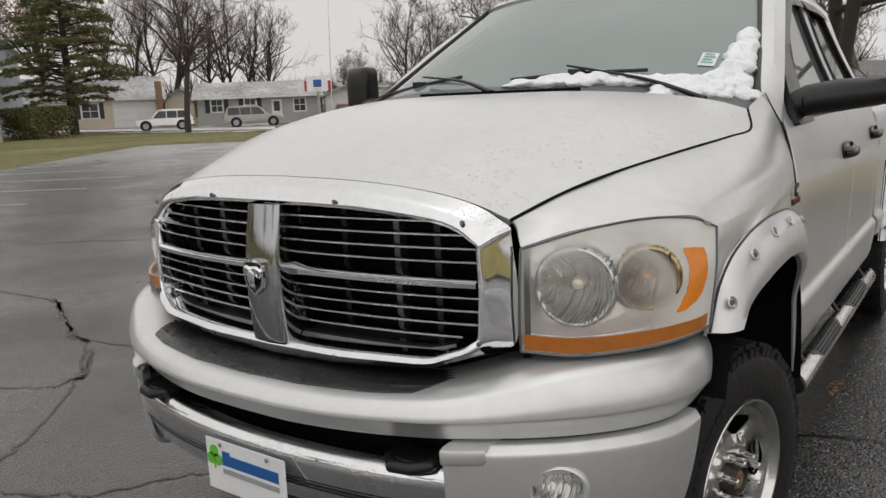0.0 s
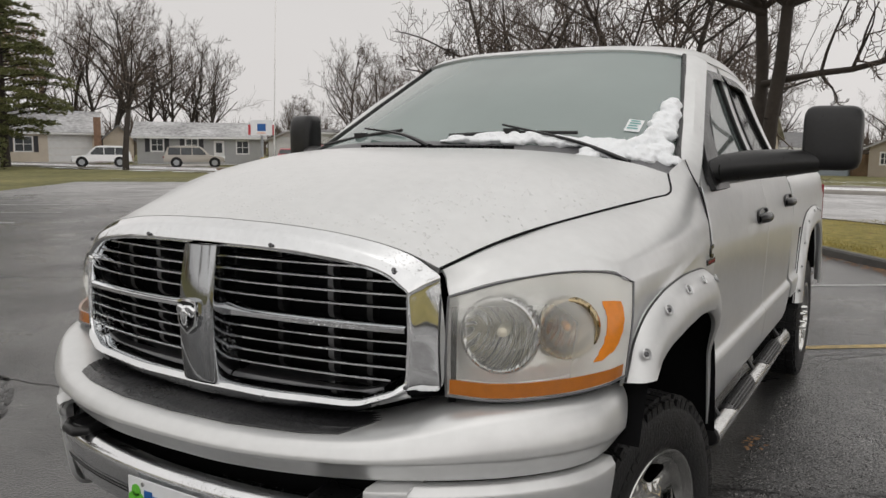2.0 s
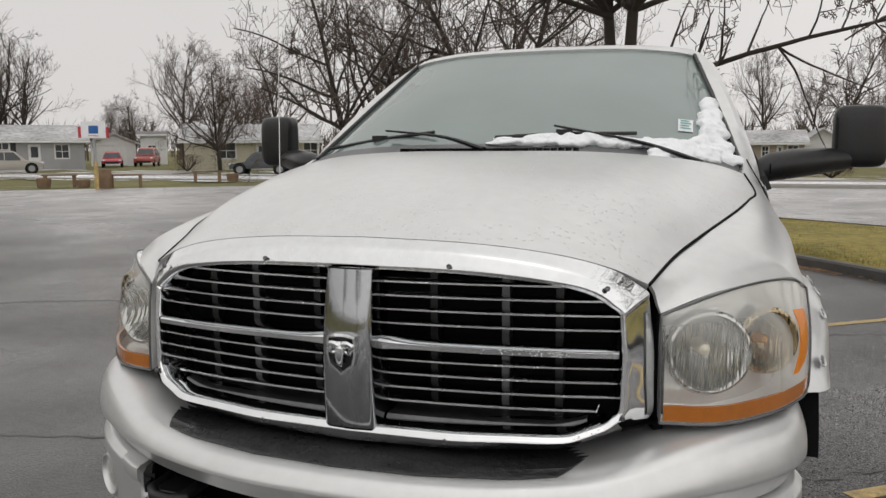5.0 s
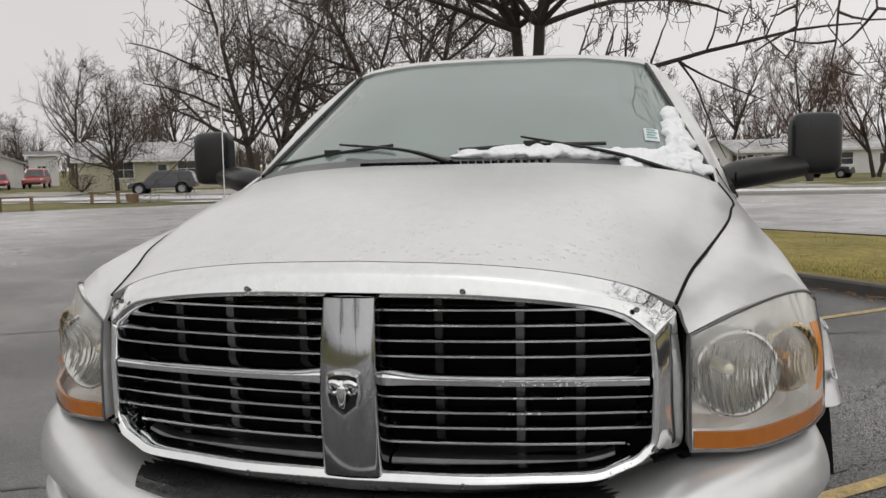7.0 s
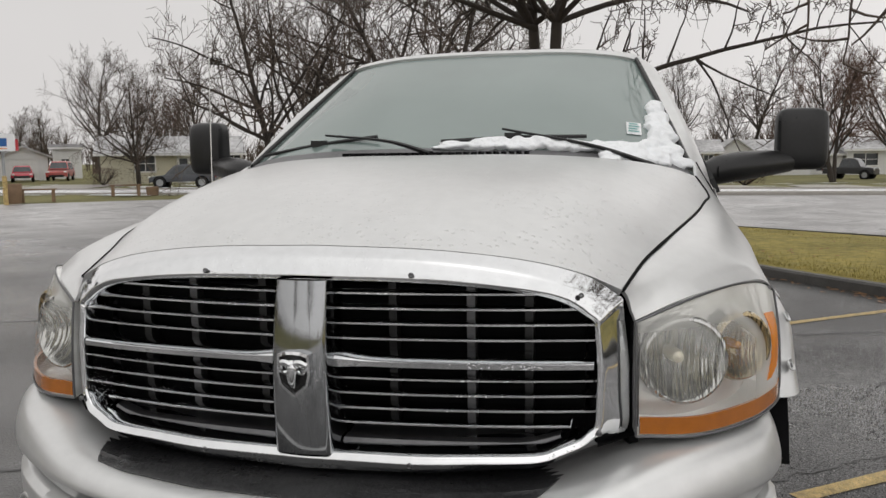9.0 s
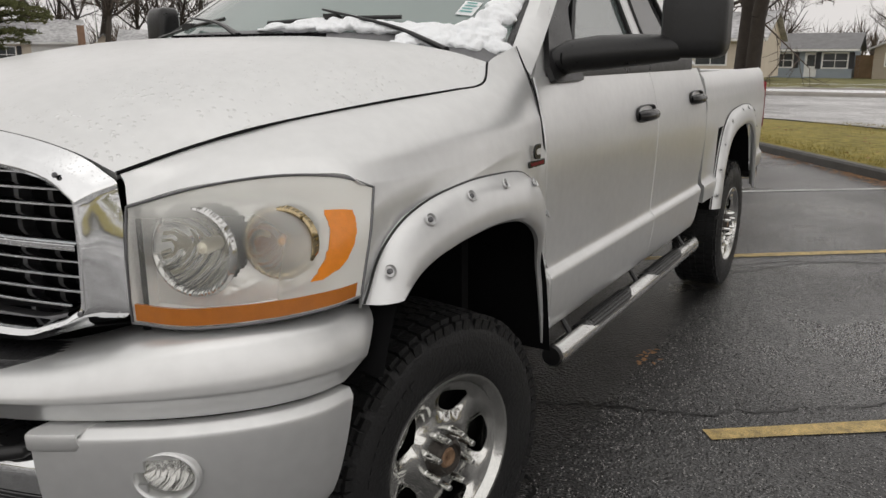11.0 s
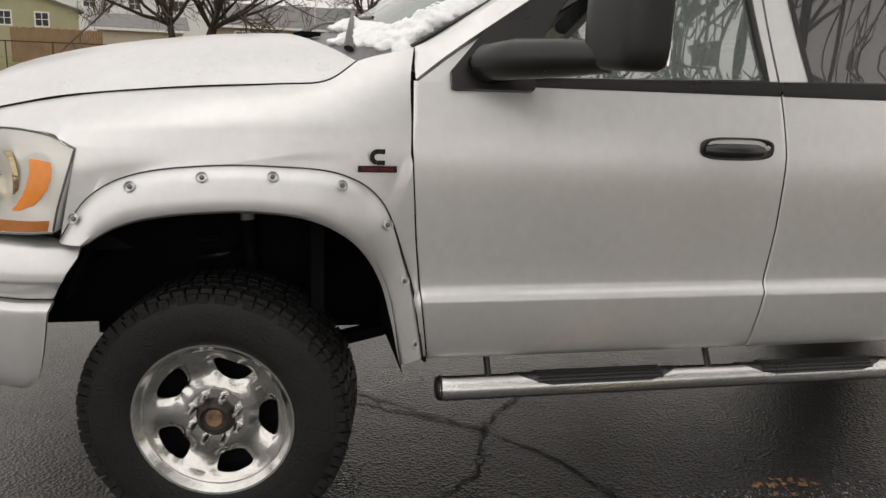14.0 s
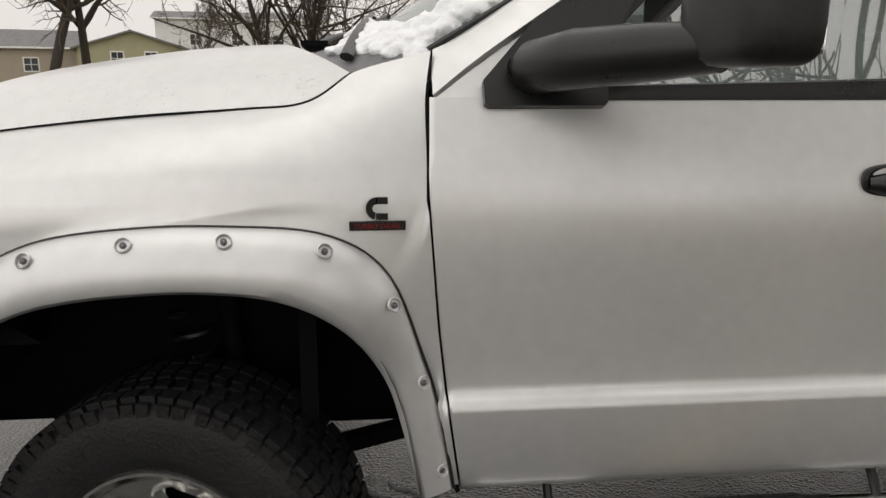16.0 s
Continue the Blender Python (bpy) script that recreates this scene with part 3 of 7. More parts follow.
for sx in (1, -1):
    lamp = thing("headlight", Matrix(), "", "")
    lamp.parent = truck
    tagged(lamp, "hazy clear headlight with orange reflectors")
    bm = bmesh.new()
    add_grid(bm, lamp_surface(sx, 0, 0, 1, 0, 1, 40, 26))
    part("lens", bm, LENS, lamp, "yellowed hazy clear plastic lens", out=(sx * .5, 0, 1.1)).visible_shadow = False
    bm = bmesh.new()
    add_grid(bm, lamp_surface(sx, .085, 0, 1, 0, 1, 84, 56))
    gone = []
    for f in bm.faces:
        p = f.calc_center_median()
        for c, d, r in (((.775, -.655, 1.132), (.30, -1, .02), .088), ((.905, -.538, 1.142), (.62, -1, .02), .070)):
            c, d = Vector((c[0] * sx, c[1], c[2])), Vector((d[0] * sx, d[1], d[2])).normalized()
            if ((p - c) - d * (p - c).dot(d)).length < r * .98:
                gone.append(f)
                break
    bmesh.ops.delete(bm, geom=gone, context="FACES")
    part("housing", bm, BEZEL, lamp, "silvered lamp housing", out=(sx * .5, 0, 1.1))
    bm = bmesh.new()
    edge = lamp_surface(sx, -.002, 0, 1, 0, 1, 40, 26)
    loop = edge[0] + [r[-1] for r in edge[1:]] + edge[-1][-2::-1] + [r[0] for r in edge[-2:0:-1]]
    tube(bm, loop + loop[:1], .0030, 6, False)
    part("rim", bm, BOLTGREY, lamp, "dark seal round the lens")
    bm = bmesh.new()
    loop2 = lamp_surface(sx, .10, 0, 1, 0, 1, 40, 26)
    lp2 = loop2[0] + [r[-1] for r in loop2[1:]] + loop2[-1][-2::-1] + [r[0] for r in loop2[-2:0:-1]]
    add_grid(bm, [loop, lp2], True)
    part("lamp_wall", bm, BEZEL, lamp)
    bm, m = bowl((.775, -.655, 1.132), (.30, -1, .02), .088, .10, sx)
    big = part("main_bowl", bm, REFLECTOR, lamp, "large mirrored reflector bowl")
    bm = bmesh.new()
    lathe(bm, [(.016, -.10), (.016, -.045), (.012, -.034), (.001, -.030)], 18, m)
    part("bulb", bm, BULB, big)
    bm, m = bowl((.905, -.538, 1.142), (.62, -1, .02), .070, .070, sx)
    small = part("side_bowl", bm, AMBERBOWL, lamp, "smaller reflector bowl with amber bulb")
    bm = bmesh.new()
    lathe(bm, [(.011, -.055), (.011, -.025), (.008, -.012), (.001, -.010)], 18, m)
    part("bulb", bm, AMBERBULB, small, "amber turn signal bulb")
    bm = bmesh.new()
    add_grid(bm, lamp_surface(sx, -.0015, .02, .95, .03, .19, 34, 6))
    part("amber_strip", bm, AMBER, lamp, "long amber marker strip", thick=.008, out=(sx * .5, 0, 1.1))
    bm = bmesh.new()
    vv, left, right = (.31, .38, .46, .55, .66, .74, .80), (.650, .672, .695, .708, .710, .698, .680), (.70, .775, .83, .865, .875, .86, .835)
    g = []
    for k in range(22):
        v = .31 + .49 * k / 21
        a, b = float(np.interp(v, vv, left)), float(np.interp(v, vv, right))
        g.append([lamp_point(sx, -.0015, a + (b - a) * q / 9, v) for q in range(10)])
    add_grid(bm, g)
    part("side_reflector", bm, AMBER2, lamp, "orange side reflector", thick=.006, out=(sx * .5, 0, 1.1))
    # near-black sheets: shaded gap between grille and lamp, and shelf under the lamp
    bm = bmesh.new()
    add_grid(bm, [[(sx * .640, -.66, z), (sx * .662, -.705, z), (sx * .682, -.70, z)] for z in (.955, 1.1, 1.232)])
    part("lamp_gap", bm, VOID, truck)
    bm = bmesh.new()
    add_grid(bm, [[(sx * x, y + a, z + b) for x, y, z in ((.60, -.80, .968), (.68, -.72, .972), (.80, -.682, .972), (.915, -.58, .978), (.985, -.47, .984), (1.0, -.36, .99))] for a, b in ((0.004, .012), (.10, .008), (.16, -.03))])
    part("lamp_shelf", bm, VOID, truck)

# fenders
FEND = [
    [(.649, -.714, 1.289), (.692, -.55, 1.331), (.750, -.38, 1.365), (.792, -.22, 1.387), (.841, -.03, 1.406), (.883, .20, 1.423), (.908, .338, 1.438), (.874, .437, 1.500), (.880, .60, 1.545)],
    [(.658, -.712, 1.272), (.730, -.57, 1.318), (.815, -.40, 1.350), (.870, -.26, 1.360), (.915, -.03, 1.378), (.940, .20, 1.390), (.948, .325, 1.400), (.942, .44, 1.425), (.934, .5845, 1.450)],
    [(.664, -.716, 1.250), (.760, -.59, 1.296), (.885, -.42, 1.316), (.945, -.32, 1.305), (.983, -.03, 1.318), (.994, .20, 1.330), (.995, .31, 1.332), (.989, .44, 1.338), (.977, .5835, 1.340)],
    [(.668, -.719, 1.240), (.775, -.606, 1.282), (.918, -.416, 1.297), (.974, -.327, 1.275), (1.001, -.03, 1.28), (1.010, .20, 1.286), (1.010, .31, 1.287), (1.003, .44, 1.289), (.988, .583, 1.29)],
    [(.672, -.722, 1.230), (.790, -.622, 1.268), (.950, -.412, 1.275), (.998, -.336, 1.242), (1.013, -.03, 1.24), (1.0195, .20, 1.24), (1.0195, .31, 1.24), (1.012, .44, 1.24), (.995, .5825, 1.24)],
]
ARCH_OUT = [(-.392, .985), (-.312, 1.105), (-.19, 1.172), (-.01, 1.198), (.18, 1.200), (.375, 1.180), (.50, 1.095), (.575, .905), (.610, .78), (.640, .60)]
ARCH_IN = [(-.312, .985), (-.235, 1.030), (-.14, 1.058), (-.01, 1.073), (.14, 1.075), (.29, 1.053), (.41, .985), (.49, .870), (.53, .74), (.565, .585)]
SIDE_TOP = [(-.336, 1.244), (-.28, 1.242), (-.18, 1.241), (-.01, 1.24), (.18, 1.24), (.375, 1.24), (.585, 1.24), (.607, 1.0), (.628, .80), (.655, .60)]


def side_x(z):
    """The body side's bulge at a height."""
    return float(np.interp(z, (.575, .60, .64, .70, .768, .786, .800, .814, .822, .85, 1.0, 1.14, 1.21, 1.27, 1.34, 1.40, 1.46), (.975, .993, 1.004, 1.012, 1.018, 1.019, 1.013, .999, .995, .994, 1.000, 1.005, 1.005, .999, .984, .968, .948)))


def swell(y):
    """How far the front fender swells out over the wheel, beyond the body side."""
    return .019 * float(np.interp(y, (-.34, -.18, 0, .36, .48, .55, .585), (0, .8, 1, 1, .62, .22, 0)))


def stance(y):
    """How much of its full depth the flare has along the front arch."""
    return float(np.interp(y, (-.36, .46, .515, .575, .64), (1, 1, .9, .48, .40)))


def flare(sx, y0, parent, bolts, outer, inner, wide=1.0):
    bm = bmesh.new()
    o, i = curve(outer, 56), curve(inner, 56)
    prof = [(0, .998), (0, 1.009), (.05, 1.020), (.14, 1.038), (.30, 1.052), (.55, 1.064), (.80, 1.070), (.93, 1.066), (1.0, 1.054), (1.0, 1.040)]
    g = []
    for a, b in zip(o, i):
        g.append([(sx * (.996 + (x - .996) * wide * (stance(a[0]) if y0 == 0 else 1) + (swell(a[0]) if y0 == 0 else 0)), y0 + a[0] + (b[0] - a[0]) * f, a[1] + (b[1] - a[1]) * f) for f, x in prof])
    add_grid(bm, g)
    fl = part("fender_flare", bm, FLARE, parent, "bolt-on silver wheel-arch flare with pocket bolts", thick=.006, out=(0, y0 + .05, .6))
    bm = bmesh.new()
    tube(bm, [(sx * (1.0065 + (swell(p[0]) if y0 == 0 else 0)), y0 + p[0], p[1]) for p in o], .0036, 6)
    part("flare_bead", bm, BLACK, fl, "black rubber edge bead")
    for p in bolts:
        x = 1.0475
        out_ = Vector((0, p[0] - .08, p[1] - .60)).normalized()
        bm = bmesh.new()
        m = disc_facing((sx * (.996 + (x - .996) * wide * (stance(p[0]) if y0 == 0 else 1) + (swell(p[0]) if y0 == 0 else 0)), y0 + p[0], p[1]), (sx * .85, out_.y * .6, out_.z * .6))
        lathe(bm, [(.0165, -.001), (.0145, .0008), (.0132, -.001), (.0122, -.007), (.001, -.007)], 18, m)
        part("pocket", bm, FLARE, fl)
        bm = bmesh.new()
        lathe(bm, [(.0068, -.009), (.0068, -.002), (.005, .0), (.001, .0005)], 12, m)
        part("bolt_head", bm, BOLTGREY, fl)
    return fl


BOLTS = ((-.346, 1.056), (-.196, 1.148), (-.007, 1.176), (.183, 1.180), (.377, 1.157), (.514, 1.038), (.575, .856), (.615, .648))
for sx in (1, -1):
    bm = bmesh.new()
    top = net(FEND, 65, 22)
    low = top[-1][24:]
    arch = [cr(ARCH_OUT, .68 * k / 40) for k in range(41)]
    rows = [[tuple(a + (np.array((side_x(b[1]) + swell(b[0]), b[0], b[1])) - a) * f) for a, b in zip(low, arch)] for f in (0, .3, .65, 1.04)]
    seam = [(side_x(z), float(np.interp(z, (.60, .77, .98, 1.24), (.652, .627, .604, .585))), z) for z in np.linspace(1.24, .60, 24)]
    tail = [cr(ARCH_OUT, .68 + .32 * k / 23) for k in range(24)]
    rear_rows = [[tuple(np.array(a) + (np.array((side_x(b[1]) + swell(b[0]), b[0], b[1])) - np.array(a)) * f) for a, b in zip(seam, tail)] for f in (0, .3, .65, 1.04)]
    rear_rows = [[rows[i][-1]] + r[1:] for i, r in enumerate(rear_rows)]
    if sx < 0:
        top, rows, rear_rows = top[::-1], rows[::-1], rear_rows[::-1]
    for g in (top, rows, rear_rows):
        add_grid(bm, [[(sx * p[0], p[1], p[2]) for p in r] for r in g])
    fender = part("fender", bm, SILVER, truck, "silver front fender", thick=.008, out=(0, .1, .9))
    bm = bmesh.new()
    tube(bm, [(sx * x, y, z) for x, y, z in curve([(.9945, .5855, 1.20), (.9855, .5860, 1.30), (.968, .5870, 1.38), (.938, .5885, 1.45), (.908, .597, 1.50), (.884, .602, 1.545)], 20)], .0021, 6)
    part("door_gap", bm, VOID, fender)
    flare(sx, 0, fender, BOLTS, ARCH_OUT, ARCH_IN)
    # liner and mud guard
    # these arch sheets carry the wheel well's shade in their near-black colour
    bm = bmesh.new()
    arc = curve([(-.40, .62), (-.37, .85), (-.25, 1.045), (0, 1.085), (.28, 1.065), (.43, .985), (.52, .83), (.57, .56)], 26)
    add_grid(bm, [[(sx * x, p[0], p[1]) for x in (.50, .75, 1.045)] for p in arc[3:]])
    part("wheel_liner", bm, VOID, fender, "wheel-arch liner, near-black with the shade in its colour")
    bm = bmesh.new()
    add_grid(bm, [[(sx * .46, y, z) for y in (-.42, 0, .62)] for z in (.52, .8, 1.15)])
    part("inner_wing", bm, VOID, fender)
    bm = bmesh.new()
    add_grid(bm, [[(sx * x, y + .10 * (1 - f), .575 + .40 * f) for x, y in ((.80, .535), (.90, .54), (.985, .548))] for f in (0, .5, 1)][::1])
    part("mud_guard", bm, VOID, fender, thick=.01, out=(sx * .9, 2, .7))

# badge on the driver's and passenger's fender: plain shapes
for sx in (1, -1):
    badge = thing("fender_badge", Matrix(), "", "")
    badge.parent = truck
    tagged(badge, "dark red and black fender badge")
    bm = bmesh.new()
    x = sx * 1.0175
    arc = [(.480 - .022 * math.cos(radians(a)), 1.232 + .023 * math.sin(radians(a))) for a in range(-75, 100, 12)]
    inner = [(.480 - .009 * math.cos(radians(a)), 1.232 + .009 * math.sin(radians(a))) for a in range(-75, 100, 12)]
    add_grid(bm, [[(x, a[0], a[1]), (x + sx * .006, a[0], a[1]), (x + sx * .006, b[0], b[1]), (x, b[0], b[1])] for a, b in zip(arc, inner)])
    box(bm, (x, .478, 1.241), (x + sx * .006, .502, 1.255))
    box(bm, (x, .478, 1.209), (x + sx * .006, .502, 1.222))
    part("badge_letter", bm, GLOSSBLACK, badge, smooth=False)
    bm = bmesh.new()
    box(bm, (x - sx * .004, .424, 1.187), (x + sx * .005, .538, 1.206))
    bar = part("badge_bar", bm, GLOSSBLACK, badge, "black bar", bevel=.001)
    bm = bmesh.new()
    words = bpy.data.curves.new("words", "FONT")
    words.body, words.size, words.extrude, words.align_x = "TURBO DIESEL", .0145, .0006, "CENTER"
    carrier = bpy.data.objects.new("words", words)
    me = bpy.data.meshes.new_from_object(carrier)
    bpy.data.objects.remove(carrier)
    bm.from_mesh(me)
    bm.transform(pose(x + sx * .0056, .481, 1.1915, 90, 0, 90 * sx) @ Matrix.Diagonal((1.02, 1, 1, 1)))
    part("badge_lettering", bm, RED, bar, "red letters on the black bar", smooth=False)


# doors
def seam_front(z):
    return float(np.interp(z, (.60, .77, .98, 1.27, 1.46), (.655, .630, .607, .585, .590)))


def seam_mid(z):
    return float(np.interp(z, (.60, .82, 1.01, 1.25, 1.46), (1.795, 1.822, 1.838, 1.838, 1.818)))


def seam_rear(z):
    return float(np.interp(z, (.60, .72, .82, 1.08, 1.34, 1.46), (2.665, 2.69, 2.72, 2.785, 2.745, 2.68)))


ZS = [.585, .595, .605, .64, .70, .74, .768, .780, .786, .793, .800, .807, .814, .818, .824, .835, .85, .90, .96, 1.02, 1.08, 1.14, 1.20, 1.25, 1.29, 1.33, 1.37, 1.41, 1.45]


def door_panel(sx, ya, yb, gap=.0025):
    bm = bmesh.new()
    g = []
    for z in ZS:
        a, b = ya(z) + gap, yb(z) - gap
        g.append([(sx * (side_x(z) - (.003 if k in (0, 1) else 0)), a + (b - a) * k, z) for k in (0, .003, .012, .1, .2, .35, .5, .65, .8, .9, .988, .997, 1)])
    g.insert(0, [(p[0] - sx * .03, p[1], p[2] - .004) for p in g[0]])
    add_grid(bm, g)
    return bm


def handle(sx, y, z, parent):
    x = side_x(z)
    bm = bmesh.new()
    loop = [(y - .132 * math.copysign(abs(math.cos(a)) ** .6, math.cos(a)), z + .037 * math.copysign(abs(math.sin(a)) ** .6, math.sin(a))) for a in [2 * math.pi * k / 28 for k in range(28)]]
    c = (y, z)
    add_grid(bm, [[(sx * (x + d), c[0] + (p[0] - c[0]) * s, c[1] + (p[1] - c[1]) * s) for p in loop] for s, d in ((1, -.002), (1, .006), (.93, .009), (.84, .004), (.8, -.012), (.01, -.016))], True)
    h = part("handle", bm, BLACK, parent, "black door handle")
    bm = bmesh.new()
    tube(bm, [(sx * (x + d), y + k, z - .007) for k, d in ((-.116, .004), (-.088, .016), (0, .024), (.060, .022), (.088, .008))], [.017, .025, .027, .025, .017], 14, flat=.95)
    part("grip", bm, GLOSSBLACK, h)
    if parent.name.startswith("front"):
        bm = bmesh.new()
        lathe(bm, [(.009, -.002), (.009, .003), (.006, .004), (.001, .003)], 14, disc_facing((sx * (x + .010), y + .104, z + .004), (sx, 0, 0)))
        part("keyhole", bm, STEEL, h)


def side_line(y, z):
    """Leaning side plane of the cab above the sill."""
    f = (z - 1.45) / .50
    return .950 - .205 * f - .012 * math.sin(math.pi * min(1, max(0, f)))


def pane(sx, quad, name, material, parent, label, inset=.012):
    """quad: sill front, sill rear, top rear, top front as (y, z)."""
    bm = bmesh.new()
    g = []
    for i in range(9):
        f = i / 8
        a = [quad[0][k] + (quad[3][k] - quad[0][k]) * f for k in (0, 1)]
        b = [quad[1][k] + (quad[2][k] - quad[1][k]) * f for k in (0, 1)]
        row = []
        for j in range(9):
            y, z = a[0] + (b[0] - a[0]) * j / 8, a[1] + (b[1] - a[1]) * j / 8
            row.append((sx * (side_line(y, z) - inset), y, z))
        g.append(row)
    add_grid(bm, g)
    ob = part(name, bm, material, parent, label, out=(0, 1.6, 1.7))
    ob.visible_shadow = False
    bm = bmesh.new()
    ring = []
    for p, q in zip(quad, quad[1:] + quad[:1]):
        ring += [(p[0] + (q[0] - p[0]) * k / 6, p[1] + (q[1] - p[1]) * k / 6) for k in range(6)]
    tube(bm, [(sx * (side_line(y, z) - .002), y, z) for y, z in ring + ring[:1]], .011, 6, False)
    part("window_seal", bm, BLACK, ob, "black rubber window seal")
    return ob


def frame_strip(sx, pa, pb, parent, name="window_frame", material=None, proud=0.0, n=10):
    """A strip of the cab side between two lines of (y, z)."""
    bm = bmesh.new()
    g = []
    for a, b in zip(curve(pa, n), curve(pb, n)):
        g.append([(sx * (side_line(a[0] + (b[0] - a[0]) * f, a[1] + (b[1] - a[1]) * f) + proud), a[0] + (b[0] - a[0]) * f, a[1] + (b[1] - a[1]) * f) for f in (0, .5, 1)])
    add_grid(bm, g)
    return part(name, bm, material or SILVER, parent, thick=.02, out=(0, 1.6, 1.6))


for sx in (1, -1):
    front = part("front_door", door_panel(sx, seam_front, seam_mid), SILVER, truck, "silver front door, closed", thick=.02, out=(0, 1.3, 1.0))
    rear = part("rear_door", door_panel(sx, seam_mid, seam_rear), SILVER, truck, "silver rear door, closed", thick=.02, out=(0, 2.2, 1.0))
    handle(sx, 1.652, 1.275, front)
    handle(sx, 2.540, 1.302, rear)
    # belt strips
    for d, y0, y1 in ((front, .73, 1.812), (rear, 1.822, 2.56)):
        bm = bmesh.new()
        add_grid(bm, [[(sx * (side_x(1.45) + o), y, 1.452 + .030 * (y - .73) / 1.5 + h - (.022 * (y - .73) / 1.1 if h < 0 else 0)) for o, h in ((-.02, .018), (.002, .016), (.005, .006), (.004, -.008), (-.006, -.010))] for y in np.linspace(y0, y1, 9)])
        part("belt_strip", bm, BLACK, d, "black window belt strip")
    pane(sx, ((.93, 1.46), (1.775, 1.485), (1.72, 1.935), (1.44, 1.925)), "front_window", SIDEGLASS, front, "front side window reflecting bare branches")
    pane(sx, ((1.94, 1.485), (2.53, 1.495), (2.26, 1.905), (1.87, 1.935)), "rear_window", REARGLASS, rear, "dark tinted rear side window")
    # frames: B posts, rear post, top rails
    frame_strip(sx, [(1.778, 1.46), (1.722, 1.95)], [(1.816, 1.46), (1.770, 1.955)], front)
    frame_strip(sx, [(1.824, 1.46), (1.778, 1.955)], [(1.94, 1.465), (1.872, 1.945)], rear)
    frame_strip(sx, [(1.40, 1.932), (1.72, 1.944)], [(1.44, 1.985), (1.77, 2.0)], front)
    frame_strip(sx, [(1.78, 1.942), (2.28, 1.905), (2.40, 1.75), (2.55, 1.47)], [(1.78, 2.0), (2.40, 1.95), (2.52, 1.78), (2.68, 1.47)], rear, n=20)
    # A pillar
    bm = bmesh.new()
    out_line = curve([(.938, .60, 1.455), (.915, .74, 1.56), (.845, 1.05, 1.76), (.765, 1.40, 1.955), (.735, 1.52, 1.995)], 20)
    mid_line = curve([(.905, .60, 1.50), (.885, .70, 1.585), (.810, 1.02, 1.80), (.725, 1.36, 1.985), (.70, 1.48, 2.018)], 20)
    in_line = curve([(.872, .60, 1.545), (.850, .68, 1.588), (.775, .985, 1.785), (.690, 1.33, 1.985), (.672, 1.42, 2.020)], 20)
    add_grid(bm, [[(sx * p[0], p[1], p[2]) for p in (a, b, c)] for a, b, c in zip(out_line, mid_line, in_line)])
    part("a_pillar", bm, SILVER, truck, "silver windshield pillar", thick=.02, out=(0, 1.6, 1.5))
    # quarter between door and pillar at the sill
    frame_strip(sx, [(.60, 1.445), (.74, 1.545), (1.05, 1.752), (1.40, 1.945)], [(.70, 1.445), (.80, 1.545), (1.085, 1.752), (1.415, 1.940)], front, n=14, proud=-.004)
    frame_strip(sx, [(.702, 1.445), (.802, 1.545), (1.087, 1.752), (1.417, 1.940)], [(.80, 1.445), (.95, 1.545), (1.18, 1.752), (1.455, 1.930)], front, "window_channel", BLACK, -.006, 14)
    # black sail plate behind the mirror
    bm = bmesh.new()
    add_grid(bm, [[(sx * (side_line(y, z) + .024), y, z) for y in np.linspace(a, b, 6)] for z, a, b in ((1.434, .712, .95), (1.440, .703, .96), (1.485, .702, .965), (1.56, .772, .985), (1.64, .846, 1.03), (1.675, .885, 1.055), (1.73, .965, 1.10))])
    part("mirror_sail", bm, BLACK, front, "black mirror mounting plate", thick=.02, out=(0, 1, 1.5))
    # smoked window deflector
    bm = bmesh.new()
    li = curve([(.86, 1.60), (1.15, 1.775), (1.40, 1.915), (1.46, 1.945), (1.72, 1.952)], 26)
    lo = curve([(.91, 1.590), (1.19, 1.752), (1.43, 1.882), (1.50, 1.908), (1.73, 1.912)], 26)
    add_grid(bm, [[(sx * (side_line(p[0], p[1]) + d), p[0], p[1]) for p, d in ((a, .006), ((a + b) / 2, .016), (b, .020))] for a, b in zip(li, lo)])
    part("window_visor", bm, VISOR, front, "smoked plastic window visor", thick=.003, out=(0, 1.6, 1.5))
    bm = bmesh.new()
    li = curve([(1.79, 1.952), (2.10, 1.945), (2.30, 1.92)], 14)
    lo = curve([(1.80, 1.910), (2.08, 1.904), (2.27, 1.878)], 14)
    add_grid(bm, [[(sx * (side_line(p[0], p[1]) + d), p[0], p[1]) for p, d in ((a, .006), ((a + b) / 2, .016), (b, .020))] for a, b in zip(li, lo)])
    part("window_visor", bm, VISOR, rear, "smoked plastic window visor", thick=.003, out=(0, 1.6, 1.5))

    # towing mirror
    mirror = thing("tow_mirror", Matrix(), "", "")
    mirror.parent = truck
    tagged(mirror, "large black folding tow mirror")
    bm = bmesh.new()
    bmesh.ops.create_cube(bm, size=1)
    bmesh.ops.subdivide_edges(bm, edges=bm.edges[:], cuts=7, use_grid_fill=True)
    for v in bm.verts:
        p = v.co * 2
        e = 6.0
        n = (abs(p.x) ** e + abs(p.y) ** e + abs(p.z) ** e) ** (1 / e)
        p = p / n
        bulge = 1 - .10 * (p.x ** 2 + p.z ** 2) / 2
        y = p.y * (.085 if p.y < 0 else .035) * bulge
        v.co = Vector((sx * (1.325 + .102 * p.x), 1.100 + y + .03 * p.x, 1.630 + .124 * p.z))
    part("mirror_head", bm, BLACK, mirror)
    bm = bmesh.new()
